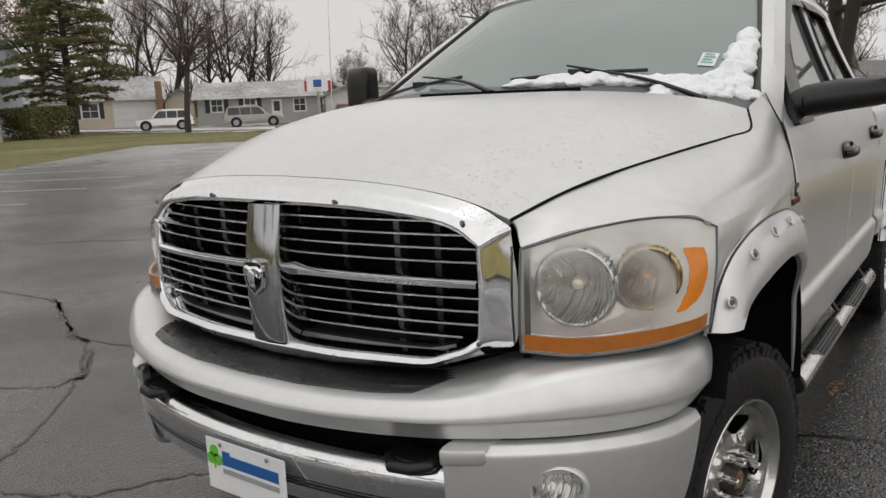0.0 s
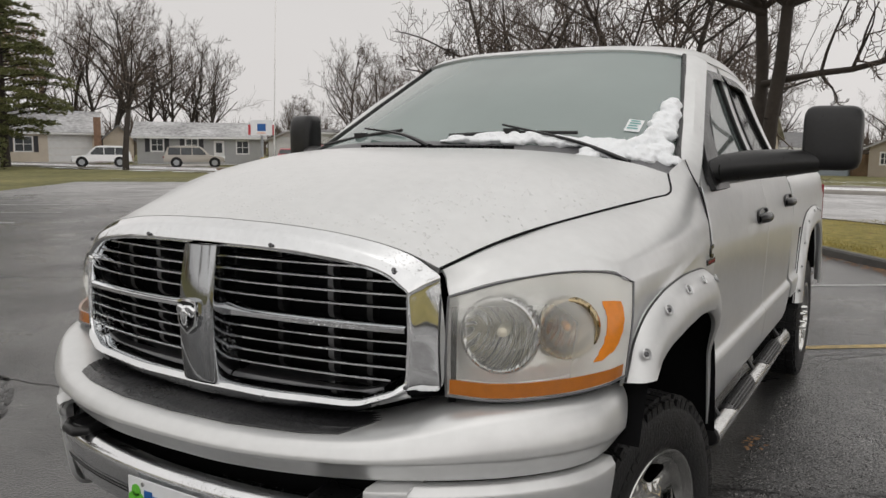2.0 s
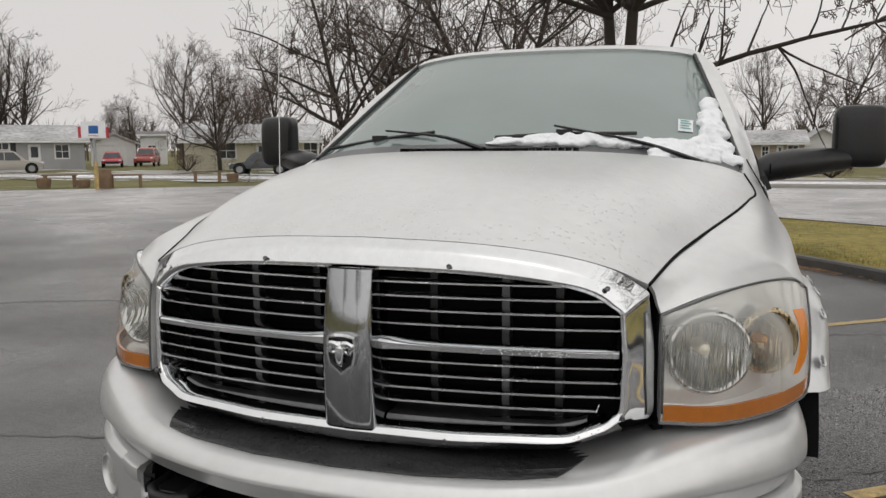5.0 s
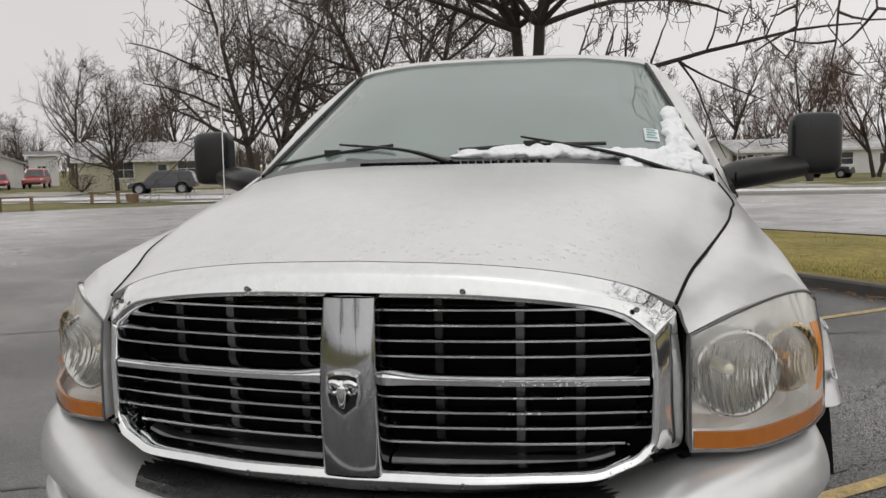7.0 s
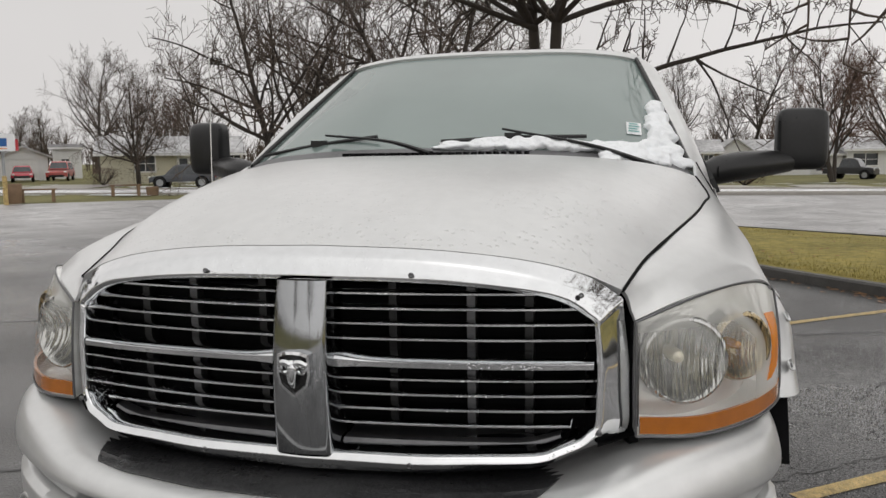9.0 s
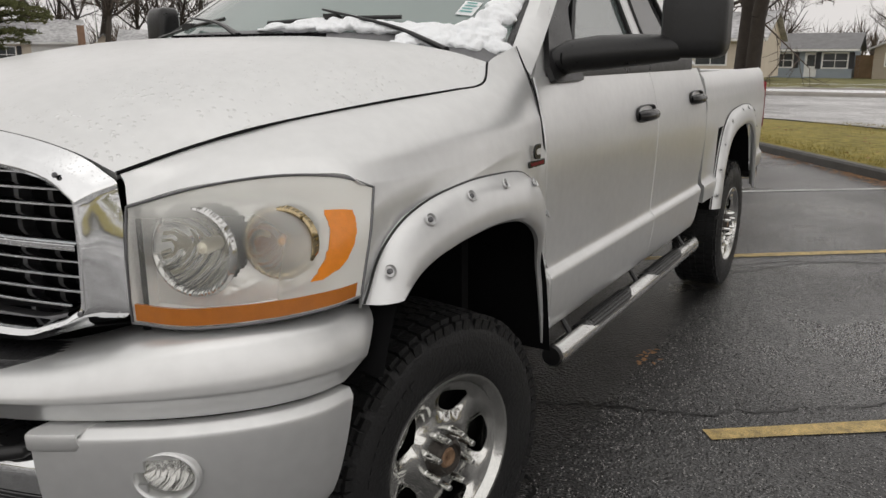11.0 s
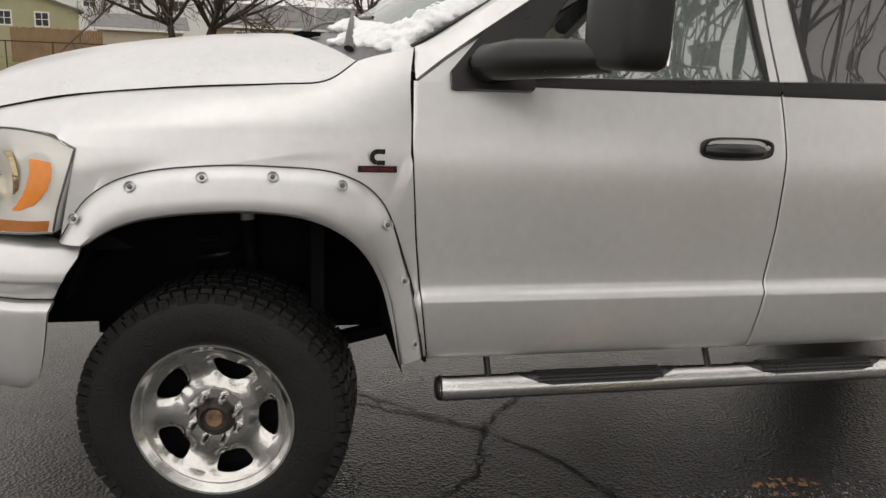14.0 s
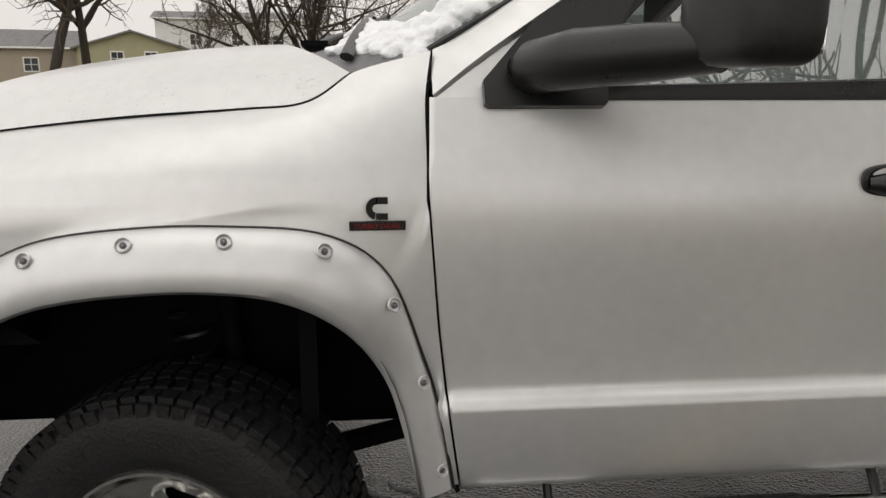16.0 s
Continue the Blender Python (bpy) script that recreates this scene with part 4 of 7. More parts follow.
    for v in box(bm, (sx * 1.240, 1.130, 1.525), (sx * 1.410, 1.1365, 1.735)):
        v.co.y += .03 * (abs(v.co.x) - 1.325) / .102
    part("mirror_glass", bm, CHROME, mirror)
    bm = bmesh.new()
    tube(bm, [(sx * .925, .80, 1.490), (sx * .98, .815, 1.512), (sx * 1.06, .87, 1.525), (sx * 1.17, .98, 1.535), (sx * 1.27, 1.06, 1.540)], [.052, .064, .068, .062, .050], 18, flat=.85)
    arm = part("mirror_arm", bm, BLACK, mirror)
    bm = bmesh.new()
    tube(bm, [(sx * (.985 + .01 * math.cos(a)), .79 + .07 * math.cos(a) + .03, 1.512 + .045 * math.sin(a)) for a in [math.pi * (.9 + .9 * k / 10) for k in range(11)]], .0022, 6)
    part("arm_groove", bm, VOID, arm)

# cab shell behind the panels, cab back and floor
bm = bmesh.new()
add_grid(bm, [[(.955, .62, .64), (.955, 2.70, .64)], [(.955, .62, 1.20), (.955, 2.70, 1.20)], [(.925, .62, 1.44), (.925, 2.66, 1.44)]])
add_grid(bm, [[(-.955, .62, .64), (-.955, 2.70, .64)], [(-.955, .62, 1.20), (-.955, 2.70, 1.20)], [(-.925, .62, 1.44), (-.925, 2.66, 1.44)]])
box(bm, (-.95, .60, .62), (.95, 2.70, .66))
box(bm, (-.86, .30, .70), (.86, .34, 1.42))
part("cab_tub", bm, VOID, truck, "dark inner cab shell")
bm = bmesh.new()
add_grid(bm, [[(x, 2.66 - .20 * ((z - 1.45) / .5) , z) for x in np.linspace(-.90 + .2 * (z - 1.45) / .5, .90 - .2 * (z - 1.45) / .5, 9)] for z in (1.42, 1.6, 1.8, 1.97)])
part("rear_glass", bm, REARGLASS, truck, "dark rear cab window")
bm = bmesh.new()
add_grid(bm, [[(x, 2.72, z) for x in (-.96, 0, .96)] for z in (.62, 1.0, 1.45)])
part("cab_back", bm, SILVER, truck)

# roof
ROOF = [
    [(0, 1.215, 2.040), (.35, 1.240, 2.036), (.57, 1.295, 2.020), (.668, 1.345, 2.003), (.700, 1.42, 1.990)],
    [(0, 1.30, 2.064), (.36, 1.32, 2.060), (.58, 1.37, 2.044), (.675, 1.42, 2.026), (.718, 1.48, 1.998)],
    [(0, 1.60, 2.088), (.37, 1.60, 2.084), (.60, 1.60, 2.066), (.690, 1.60, 2.040), (.735, 1.62, 1.990)],
    [(0, 2.05, 2.088), (.37, 2.05, 2.084), (.60, 2.05, 2.066), (.690, 2.05, 2.038), (.735, 2.05, 1.985)],
    [(0, 2.40, 2.055), (.37, 2.40, 2.05), (.60, 2.39, 2.035), (.690, 2.38, 2.005), (.745, 2.36, 1.955)],
    [(0, 2.50, 2.00), (.37, 2.50, 1.998), (.60, 2.49, 1.985), (.690, 2.48, 1.96), (.75, 2.46, 1.92)],
]
bm = bmesh.new()
g = net(ROOF, 21, 30)
add_grid(bm, [[(-p[0], p[1], p[2]) for p in r[:0:-1]] + list(r) for r in g])
part("roof", bm, SILVER, truck, "silver cab roof", thick=.015, out=CORE)

# windshield
WS = [
    [(0, .415, 1.598), (.40, .445, 1.592), (.70, .530, 1.572), (.852, .600, 1.541)],
    [(0, .800, 1.826), (.38, .825, 1.820), (.64, .900, 1.790), (.768, .985, 1.768)],
    [(0, 1.235, 2.038), (.35, 1.258, 2.034), (.565, 1.310, 2.018), (.668, 1.360, 2.001)],
]


WS_ROWS = [curve(r, 21) for r in WS]


def ws_point(x, v, lift=0.0):
    """On the windshield: x across, v from cowl (0) to roof (1)."""
    rows = WS_ROWS
    sgn = -1 if x < 0 else 1
    line = [cr([r[j] for r in rows], v) for j in range(21)]
    xs = [p[0] for p in line]
    y = float(np.interp(abs(x), xs, [p[1] for p in line]))
    z = float(np.interp(abs(x), xs, [p[2] for p in line]))
    return Vector((x, y - lift * .45, z + lift * .89))


bm = bmesh.new()
g = net(WS, 21, 20)
full = [[(-p[0], p[1], p[2]) for p in r[:0:-1]] + list(r) for r in g]
add_grid(bm, full)
shield = part("windshield", bm, WINDSHIELD, truck, "misted grey-green windshield", out=CORE)
shield.visible_shadow = False
bm = bmesh.new()
for sx in (1, -1):
    tube(bm, [ws_point(sx * x, v, .004) for v, x in [(k / 16, float(np.interp(k / 16, (0, .5, 1), (.856, .772, .672)))) for k in range(17)]], .011, 8)
tube(bm, [ws_point(x, 1, .003) for x in np.linspace(-.66, .66, 21)], .005, 6)
part("windshield_seal", bm, BLACK, shield, "black rubber windshield seal")
# cowl
bm = bmesh.new()
edge = HOOD_ROWS[-1]
base = WS[0]
h2 = curve([(p[0], p[1] + .004, p[2] - .012) for p in edge], 20)
b2 = curve([(p[0], p[1] + .012, p[2] + .004) for p in base], 20)
rows = []
for a, b in zip(h2, b2):
    rows.append([a, a + (b - a) * .35 - np.array((0, 0, .022)), a + (b - a) * .7 - np.array((0, 0, .012)), b])
add_grid(bm, [[tuple(p) for p in r] for r in rows])
add_grid(bm, [[(-p[0], p[1], p[2]) for p in r] for r in rows])
cowl = part("cowl", bm, COWLGREY, truck, "faded grey plastic cowl below the windshield", thick=.006, out=CORE)
for k in range(26):
    x = -.34 + k * .026
    bm = bmesh.new()
    y = float(np.interp(abs(x), (0, .33, .6), (.30, .315, .36)))
    box(bm, (x - .004, y - .03, 1.576), (x + .004, y + .045, 1.590))
    part("cowl_slat", bm, VOID, cowl)


# wipers
def wiper(pivot, elbow, tip0, tip1):
    w = thing("wiper", Matrix(), "", "")
    w.parent = truck
    tagged(w, "black windshield wiper arm and blade")
    bm = bmesh.new()
    tube(bm, curve([pivot, tuple((Vector(pivot) * .6 + Vector(elbow) * .4) + Vector((0, 0, .018))), elbow], 10), [.017, .016, .014, .013, .011, .010, .009, .008, .008, .007], 8, flat=.6)
    arm = part("wiper_arm", bm, BLACK, w)
    bm = bmesh.new()
    tube(bm, curve([tip0, tuple((Vector(tip0) + Vector(tip1)) / 2 + Vector((0, 0, .006))), tip1], 10), .0052, 6, flat=1.4)
    part("wiper_blade", bm, BLACK, w)
    bm = bmesh.new()
    mid = (Vector(tip0) + Vector(tip1)) / 2
    box(bm, tuple(mid - Vector((.03, .012, .002))), tuple(mid + Vector((.03, .012, .022))))
    part("blade_clip", bm, BLACK, arm)


wiper((.735, .42, 1.535), tuple(ws_point(.20, .10, .035)), tuple(ws_point(-.02, .045, .014)), tuple(ws_point(.50, .085, .018)))
wiper((-.02, .30, 1.585), tuple(ws_point(-.50, .10, .035)), tuple(ws_point(-.80, .05, .018)), tuple(ws_point(-.28, .09, .02)))

# sticker
bm = bmesh.new()
q = [ws_point(x, v, .004) for x, v in ((.640, .165), (.694, .165), (.690, .275), (.636, .275))]
bm.faces.new([bm.verts.new(p) for p in q])
st = part("windshield_sticker", bm, WHITE, shield, "small white service sticker", smooth=False)
bm = bmesh.new()
for k in range(4):
    v = .185 + .023 * k
    bm.faces.new([bm.verts.new(ws_point(x, w, .006)) for x, w in ((.646, v), (.685 - .007 * (k % 2), v), (.685 - .007 * (k % 2), v + .010), (.646, v + .010))])
part("sticker_bars", bm, mat("teal_print", (.12, .35, .33), .5), st, smooth=False)


# snow on the windshield
def snow_mass(name, spots, label):
    bm = bmesh.new()
    rnd = random.Random(5)
    for c, r in spots:
        k = bmesh.ops.create_icosphere(bm, subdivisions=2, radius=1)["verts"]
        for v in k:
            d = v.co.normalized()
            n1 = noise.noise(Vector(c) * 9 + d * 1.6) * .38 + noise.noise(Vector(c) * 5 + d * 4.5) * .20
            v.co = Vector(c) + Vector((d.x * r[0], d.y * r[1], d.z * r[2])) * (1 + n1)
    ob = part(name, bm, SNOW)
    md = ob.modifiers.new("fuse", "REMESH")
    md.mode, md.voxel_size, md.use_smooth_shade = "VOXEL", .0055, True
    return tagged(ob, label, "snow")


spots = []
rnd = random.Random(11)
for k in range(120):
    x = -.02 + .70 * rnd.random()
    h = float(np.interp(x, (-.02, .10, .35, .5, .68), (.006, .018, .020, .012, .022)))
    c = ws_point(x, .01 + .05 * rnd.random(), h * .3)
    spots.append((tuple(c), (.016 + .022 * rnd.random(), .018 + .022 * rnd.random(), h * rnd.uniform(.6, 1.2))))
for k in range(90):
    v = .47 * rnd.random() ** .9
    edge = float(np.interp(v, (0, .5, 1), (.825, .752, .65)))
    w = float(np.interp(v, (0, .15, .3, .5), (.18, .070, .050, .015)))
    x = edge - w * rnd.random()
    spots.append((tuple(ws_point(x, v, .010 * rnd.random())), (.018 + .022 * rnd.random(), .022 + .02 * rnd.random(), .014 + .018 * rnd.random())))
for k in range(46):
    x = rnd.uniform(.56, .86)
    back = rnd.random()
    c = ws_point(x, .0, .004) + Vector((0, -.09 * back * (.86 - x) / .3 - .01, -.035 * back))
    spots.append((tuple(c), (.016 + .016 * rnd.random(), .018 + .016 * rnd.random(), .012 + .012 * rnd.random())))
snow_mass("windshield_snow", spots, "melting wet snow heaped along the windshield base and pillar")

# antenna
bm = bmesh.new()
tube(bm, [(-.93, .40, 1.385), (-.93, .40, 1.43)], [.016, .010], 10)
tube(bm, [(-.93, .40, 1.42), (-.928, .41, 1.8), (-.925, .425, 2.24)], [.0028, .0024, .0016], 6)
part("antenna", bm, STEEL, truck, "thin whip antenna on the fender")

# dashboard and seats behind the misted glass
bm = bmesh.new()
add_grid(bm, net([[(-.80, .62, 1.50), (0, .56, 1.53), (.80, .62, 1.50)], [(-.80, .85, 1.50), (0, .85, 1.53), (.80, .85, 1.50)], [(-.80, 1.0, 1.38), (0, 1.0, 1.40), (.80, 1.0, 1.38)], [(-.80, .98, 1.0), (0, .98, 1.0), (.80, .98, 1.0)]], 12, 12))
part("dashboard", bm, INTERIOR, truck, "grey dashboard", thick=.02, out=(0, 0, 1.0))
for x, y in ((-.42, 1.55), (.42, 1.55), (-.42, 2.35), (.42, 2.35)):
    bm = bmesh.new()
    add_grid(bm, net([[(x - .26, y, z0 + a), (x, y - .02, z0 + a), (x + .26, y, z0 + a)] for z0, a in ((1.0, 0), (1.3, 0), (1.62, 0))], 9, 9))
    seat = part("seat_back", bm, INTERIOR, truck, "grey cloth seat back", thick=.12, out=(x, y + 1, 1.3))
    bm = bmesh.new()
    box(bm, (x - .13, y + .0, 1.66), (x + .13, y + .09, 1.83))
    part("headrest", bm, INTERIOR, seat, bevel=.03)
bm = bmesh.new()
pts = [(.42 + .19 * math.cos(a), 1.12 + .06 * math.sin(a), 1.42 + .17 * math.sin(a)) for a in [2 * math.pi * k / 24 for k in range(25)]]
tube(bm, pts, .016, 8, False)
part("steering_wheel", bm, BLACK, truck)


# wheels
def make_wheel(name):
    """A wheel with its outer face looking along +x, centred on its hub."""
    w = thing(name, Matrix(), "", "")
    w.parent = truck
    tagged(w, "black all-terrain tyre on a polished five-window wheel")
    ax = Matrix.Rotation(radians(90), 4, "Y")
    bm = bmesh.new()
    R = .405
    prof = [(.225, -.12), (.235, -.138), (.30, -.146), (.365, -.140), (.392, -.125), (R, -.10), (R + .001, 0), (R, .10), (.392, .125), (.380, .133), (.366, .140), (.34, .1445), (.30, .146), (.262, .143), (.247, .136), (.243, .118)]
    lathe(bm, prof, 96, ax)
    tyre = part("tyre", bm, RUBBER, w, "wet black tyre", out=None)
    bm = bmesh.new()
    for k in range(62):
        a = 2 * math.pi * k / 62
        for s in (-1, 1):
            t = Matrix.Rotation(a + (.03 if s > 0 else .08), 4, "X")
            d = .006 * ((k * 7) % 3 - 1)
            # shoulder lug
            box(bm, (s * .080, -.0165, R - .010), (s * (.124 + d * .5), .0165, R + .010), t)
            box(bm, (s * .118, -.014 + d, R - .030 - 2 * abs(d)), (s * .1365, .013 + d, R - .003), t)
            box(bm, (s * .022, -.016, R - .008), (s * .070, .013, R + .011), t @ Matrix.Rotation(.12 * s, 4, "Z"))
        box(bm, (-.014, -.015, R - .008), (.014, .015, R + .011), Matrix.Rotation(a + .06, 4, "X"))
    part("tread", bm, RUBBER, tyre, smooth=False, weld=False)
    for a0, da, kk, y1 in ((200, 7.5, 7, .010), (30, 6, 9, .010)):
        for k in range(kk):
            bm = bmesh.new()
            box(bm, (.1445, -.012, .308), (.1475, y1, .331), Matrix.Rotation(radians(a0 + k * da), 4, "X"))
            part("sidewall_mark", bm, RUBBER, tyre, smooth=False)
    # rim lip and barrel
    bm = bmesh.new()
    lathe(bm, [(.238, .100), (.246, .126), (.250, .134), (.247, .140), (.240, .139), (.232, .130), (.224, .122), (.219, .116)], 72, ax)
    lathe(bm, [(.219, .116), (.205, .06), (.20, -.10)], 72, ax)
    rim = part("rim", bm, STEEL, w, "polished steel rim lip")
    # disc with five windows
    bm = bmesh.new()
    radii = [.219, .213, .205, .193, .189, .182, .170, .156, .143, .134, .128, .106, .092, .078, .060]
    def height(r):
        return float(np.interp(r, (.060, .092, .106, .122, .140, .165, .190, .205, .219), (.103, .104, .101, .094, .090, .096, .106, .110, .116)))
    half_angle = {3: .24, 4: .31, 5: .335, 6: .335, 7: .315, 8: .28, 9: .22, 10: .12}
    rows, S = [], 72
    frac = [-1, -.9, -.8, -.7, -.6, -.5, -.42, -.36, -.3, -.2, -.1, 0, .1, .2, .3, .36, .42, .5, .6, .7, .8, .9]
    for i, r in enumerate(radii):
        row = []
        h = half_angle.get(i, .24)
        for s in range(5):
            for f in frac:
                t = abs(f)
                if t <= .3:
                    a = h * t / .3
                else:
                    a = h + (math.pi / 5 - h) * (t - .3) / .7
                ang = 2 * math.pi * s / 5 + math.copysign(a, f) + radians(18)
                dip = .009 * math.exp(-((a - h) / .10) ** 2) if 3 <= i <= 10 else 0
                z = height(r) - dip + .004 * math.exp(-((a - math.pi / 5) / .16) ** 2) * math.sin(math.pi * min(1, max(0, (.219 - r) / .12)))
                row.append(tuple(ax @ Vector((r * math.cos(ang), r * math.sin(ang), z))))
        rows.append(row)
    v = [[bm.verts.new(p) for p in row] for row in rows]
    n = len(rows[0])
    for i in range(len(rows) - 1):
        for j in range(n):
            k = j % 22
            if 3 <= i < 10 and 8 <= k < 14:
                continue
            bm.faces.new((v[i][j], v[i][(j + 1) % n], v[i + 1][(j + 1) % n], v[i + 1][j]))
    disc = part("wheel_disc", bm, STEEL, rim, "polished wheel face with five windows", thick=.014, out=(-1, 0, 0))
    bm = bmesh.new()
    lathe(bm, [(.215, .02), (.12, .02), (.05, .03)], 40, ax)
    part("brake_disc", bm, VOID, rim, "dark brake behind the wheel")
    bm = bmesh.new()
    lathe(bm, [(.064, .098), (.062, .102), (.060, .104), (.058, .108), (.054, .122), (.046, .130), (.042, .131), (.038, .122), (.030, .120)], 40, ax)
    hub = part("hub", bm, HUB, rim, "dark bare wheel hub")
    bm = bmesh.new()
    lathe(bm, [(.030, .120), (.024, .126), (.018, .124), (.001, .127)], 24, ax)
    part("hub_centre", bm, RUST, rim, "rusty hub centre")
    for k in range(8):
        a = 2 * math.pi * (k + .5) / 8
        bm = bmesh.new()
        m = ax @ Matrix.Translation((.0755 * math.cos(a), .0755 * math.sin(a), .100))
        lathe(bm, [(.0145, 0), (.0145, .006), (.0115, .008), (.0115, .034), (.0095, .038), (.0095, .052), (.007, .057), (.001, .058)], 12, m)
        part("lug_nut", bm, STEEL, rim, weld=False)
    return w


wheel = make_wheel("wheel")
WX, WZ = .868, .418
wheel.matrix_basis = pose(WX, .026, WZ, 0, 0, -11)
for m in (pose(WX, 3.67, WZ, 40, 0, 0), pose(-WX, -.026, WZ, 0, 0, 169), pose(-WX, 3.67, WZ, 65, 0, 180)):
    copy_thing(wheel, m)

# axle, frame rails, springs seen through the arches
for name, a, b, r in (("front_axle", (-.72, 0, .42), (.72, 0, .42), .05), ("rear_axle", (-.72, 3.67, .42), (.72, 3.67, .42), .055), ("tie_rod", (-.70, -.14, .45), (.70, -.14, .45), .02)):
    bm = bmesh.new()
    tube(bm, [a, b], r, 10)
    part(name, bm, VOID, truck)
for sx in (1, -1):
    bm = bmesh.new()
    box(bm, (sx * .40, -.80, .56), (sx * .46, 4.7, .72))
    part("frame_rail", bm, VOID, truck, bevel=.006)
    bm = bmesh.new()
    tube(bm, [(sx * (.56 + .06 * math.cos(a)), .06 * math.sin(a), .48 + .42 * a / 44) for a in [44 * k / 110 for k in range(111)]], .009, 6)
    part("coil_spring", bm, BLACK, truck)
    bm = bmesh.new()
    tube(bm, [(sx * .62, .14, .46), (sx * .60, .10, .96)], .026, 12)
    shock = part("shock_absorber", bm, VOID, truck, "black shock absorber")
    bm = bmesh.new()
    tube(bm, [(sx * .60, .10, .955), (sx * .60, .10, 1.0)], .024, 12)
    part("shock_boot", bm, GREY, shock, "grey bump stop")
    bm = bmesh.new()
    tube(bm, [(sx * .58, .08, .44), (sx * .50, .85, .58)], .03, 8)
    part("control_arm", bm, VOID, truck)

    # step bar
    step = thing("step_bar", Matrix(), "", "")
    step.parent = truck
    tagged(step, "polished stainless tube step with black pads")
    bm = bmesh.new()
    tube(bm, [(sx * 1.0, .705, .490), (sx * 1.004, .72, .490), (sx * 1.005, 1.7, .490), (sx * 1.004, 2.64, .490), (sx * .990, 2.68, .490)], .040, 20)
    part("tube", bm, STAINLESS, step)
    bm = bmesh.new()
    lathe(bm, [(.040, 0), (.041, .006), (.034, .016), (.001, .020)], 20, disc_facing((sx * 1.0, .705, .490), (0, -1, 0)))
    part("end_cap", bm, BLACK, step)
    for y0 in (.94, 1.76):
        bm = bmesh.new()
        g = []
        for k in range(25):
            f = k / 24
            w = min(1, 6 * f * (1 - f) + .02) ** .5
            y = y0 + .60 * f
            g.append([(sx * (1.005 + .0425 * math.sin(a)), y, .490 + .0425 * math.cos(a)) for a in np.linspace(-1.05, -.75 + 2.0 * w + .01, 15)])
        add_grid(bm, g)
        pad = part("step_tread", bm, PADMAT, step, "black ribbed step pad", thick=.004, out=(sx * 1.005, y0 + .3, .490))
        bm = bmesh.new()
        for a in (-.5, -.2, .1, .4, .7, 1.0):
            tube(bm, [(sx * (1.005 + .044 * math.sin(a)), y0 + .08, .490 + .044 * math.cos(a)), (sx * (1.005 + .044 * math.sin(a)), y0 + .52, .490 + .044 * math.cos(a))], .0035, 5)
        part("tread_rib", bm, RUBBER, pad)
    for y in (.86, 1.65, 2.45):
        bm = bmesh.new()
        tube(bm, [(sx * 1.0, y, .525), (sx * .95, y, .60), (sx * .80, y, .64)], .011, 8)
        part("step_bracket", bm, BLACK, step)

# rocker under the doors
    bm = bmesh.new()
    add_grid(bm, [[(sx * x, y, z) for y in (.66, 2.66)] for x, z in ((.945, .60), (.93, .57), (.85, .565), (.80, .60))])
    part("rocker", bm, VOID, truck)

# bed
REAR_OUT = [(-.620, .62), (-.575, .80), (-.530, .93), (-.440, 1.08), (-.28, 1.17)] + ARCH_OUT[3:]
REAR_IN = [(-.535, .62), (-.495, .78), (-.450, .90), (-.365, .99), (-.235, 1.045)] + ARCH_IN[3:]
REAR_BOLTS = ((-.59, .70), (-.545, .85), (-.475, .995), (-.33, 1.122)) + BOLTS[2:]
for sx in (1, -1):
    bm = bmesh.new()
    zs = [.70, .76, .79, .80, .815, .84, .95, 1.10, 1.24, 1.33, 1.39, 1.42, 1.425]
    ys = [2.785, 2.80, 2.95, 3.10, 3.30, 3.57, 3.85, 4.05, 4.3, 4.55, 4.70, 4.74]
    g = []
    for z in zs:
        row = []
        for y in ys:
            x = side_x(min(z, 1.40)) - .022 * max(0, (y - 4.3) / .45) - .03 * max(0, (z - 1.40) / .03)
            row.append((sx * x, y + (.055 if y == 2.785 and z < .9 else 0) * (z - .9) * -1, z))
        g.append(row)
    v = add_grid(bm, g)
    doomed = [f for f in bm.faces if abs(f.calc_center_median().y - 3.70) < .52 and f.calc_center_median().z < 1.05]
    bmesh.ops.delete(bm, geom=doomed, context="FACES")
    bed = part("bed_side", bm, SILVER, truck, "silver pickup bed side", thick=.03, out=(0, 3.6, 1.0))
    flare(sx, 3.67, bed, REAR_BOLTS, REAR_OUT, REAR_IN, .72)
    bm = bmesh.new()
    add_grid(bm, [[(sx * x, p[0] + 3.67, p[1]) for x in (.50, 1.0)] for p in curve([(-.54, .6), (-.47, .9), (-.25, 1.09), (.1, 1.12), (.4, 1.0), (.56, .7)], 20)])
    part("wheel_liner", bm, VOID, bed)
    bm = bmesh.new()
    box(bm, (sx * .90, 4.735, .98), (sx * .985, 4.765, 1.32))
    part("tail_lamp", bm, RED, bed, "red tail lamp", bevel=.008)
bm = bmesh.new()
box(bm, (-.93, 2.78, .74), (.93, 4.72, .78))
box(bm, (-.93, 2.78, .76), (.93, 2.82, 1.41))
part("bed_floor", bm, BLACK, truck)
bm = bmesh.new()
box(bm, (-.89, 4.70, .76), (.89, 4.75, 1.41))
part("tailgate", bm, SILVER, truck, "silver tailgate", bevel=.01)
bm = bmesh.new()
box(bm, (-.95, 4.78, .56), (.95, 4.92, .70))
part("rear_bumper", bm, CHROME, truck, bevel=.02)
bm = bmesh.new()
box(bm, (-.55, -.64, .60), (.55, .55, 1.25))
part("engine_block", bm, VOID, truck)

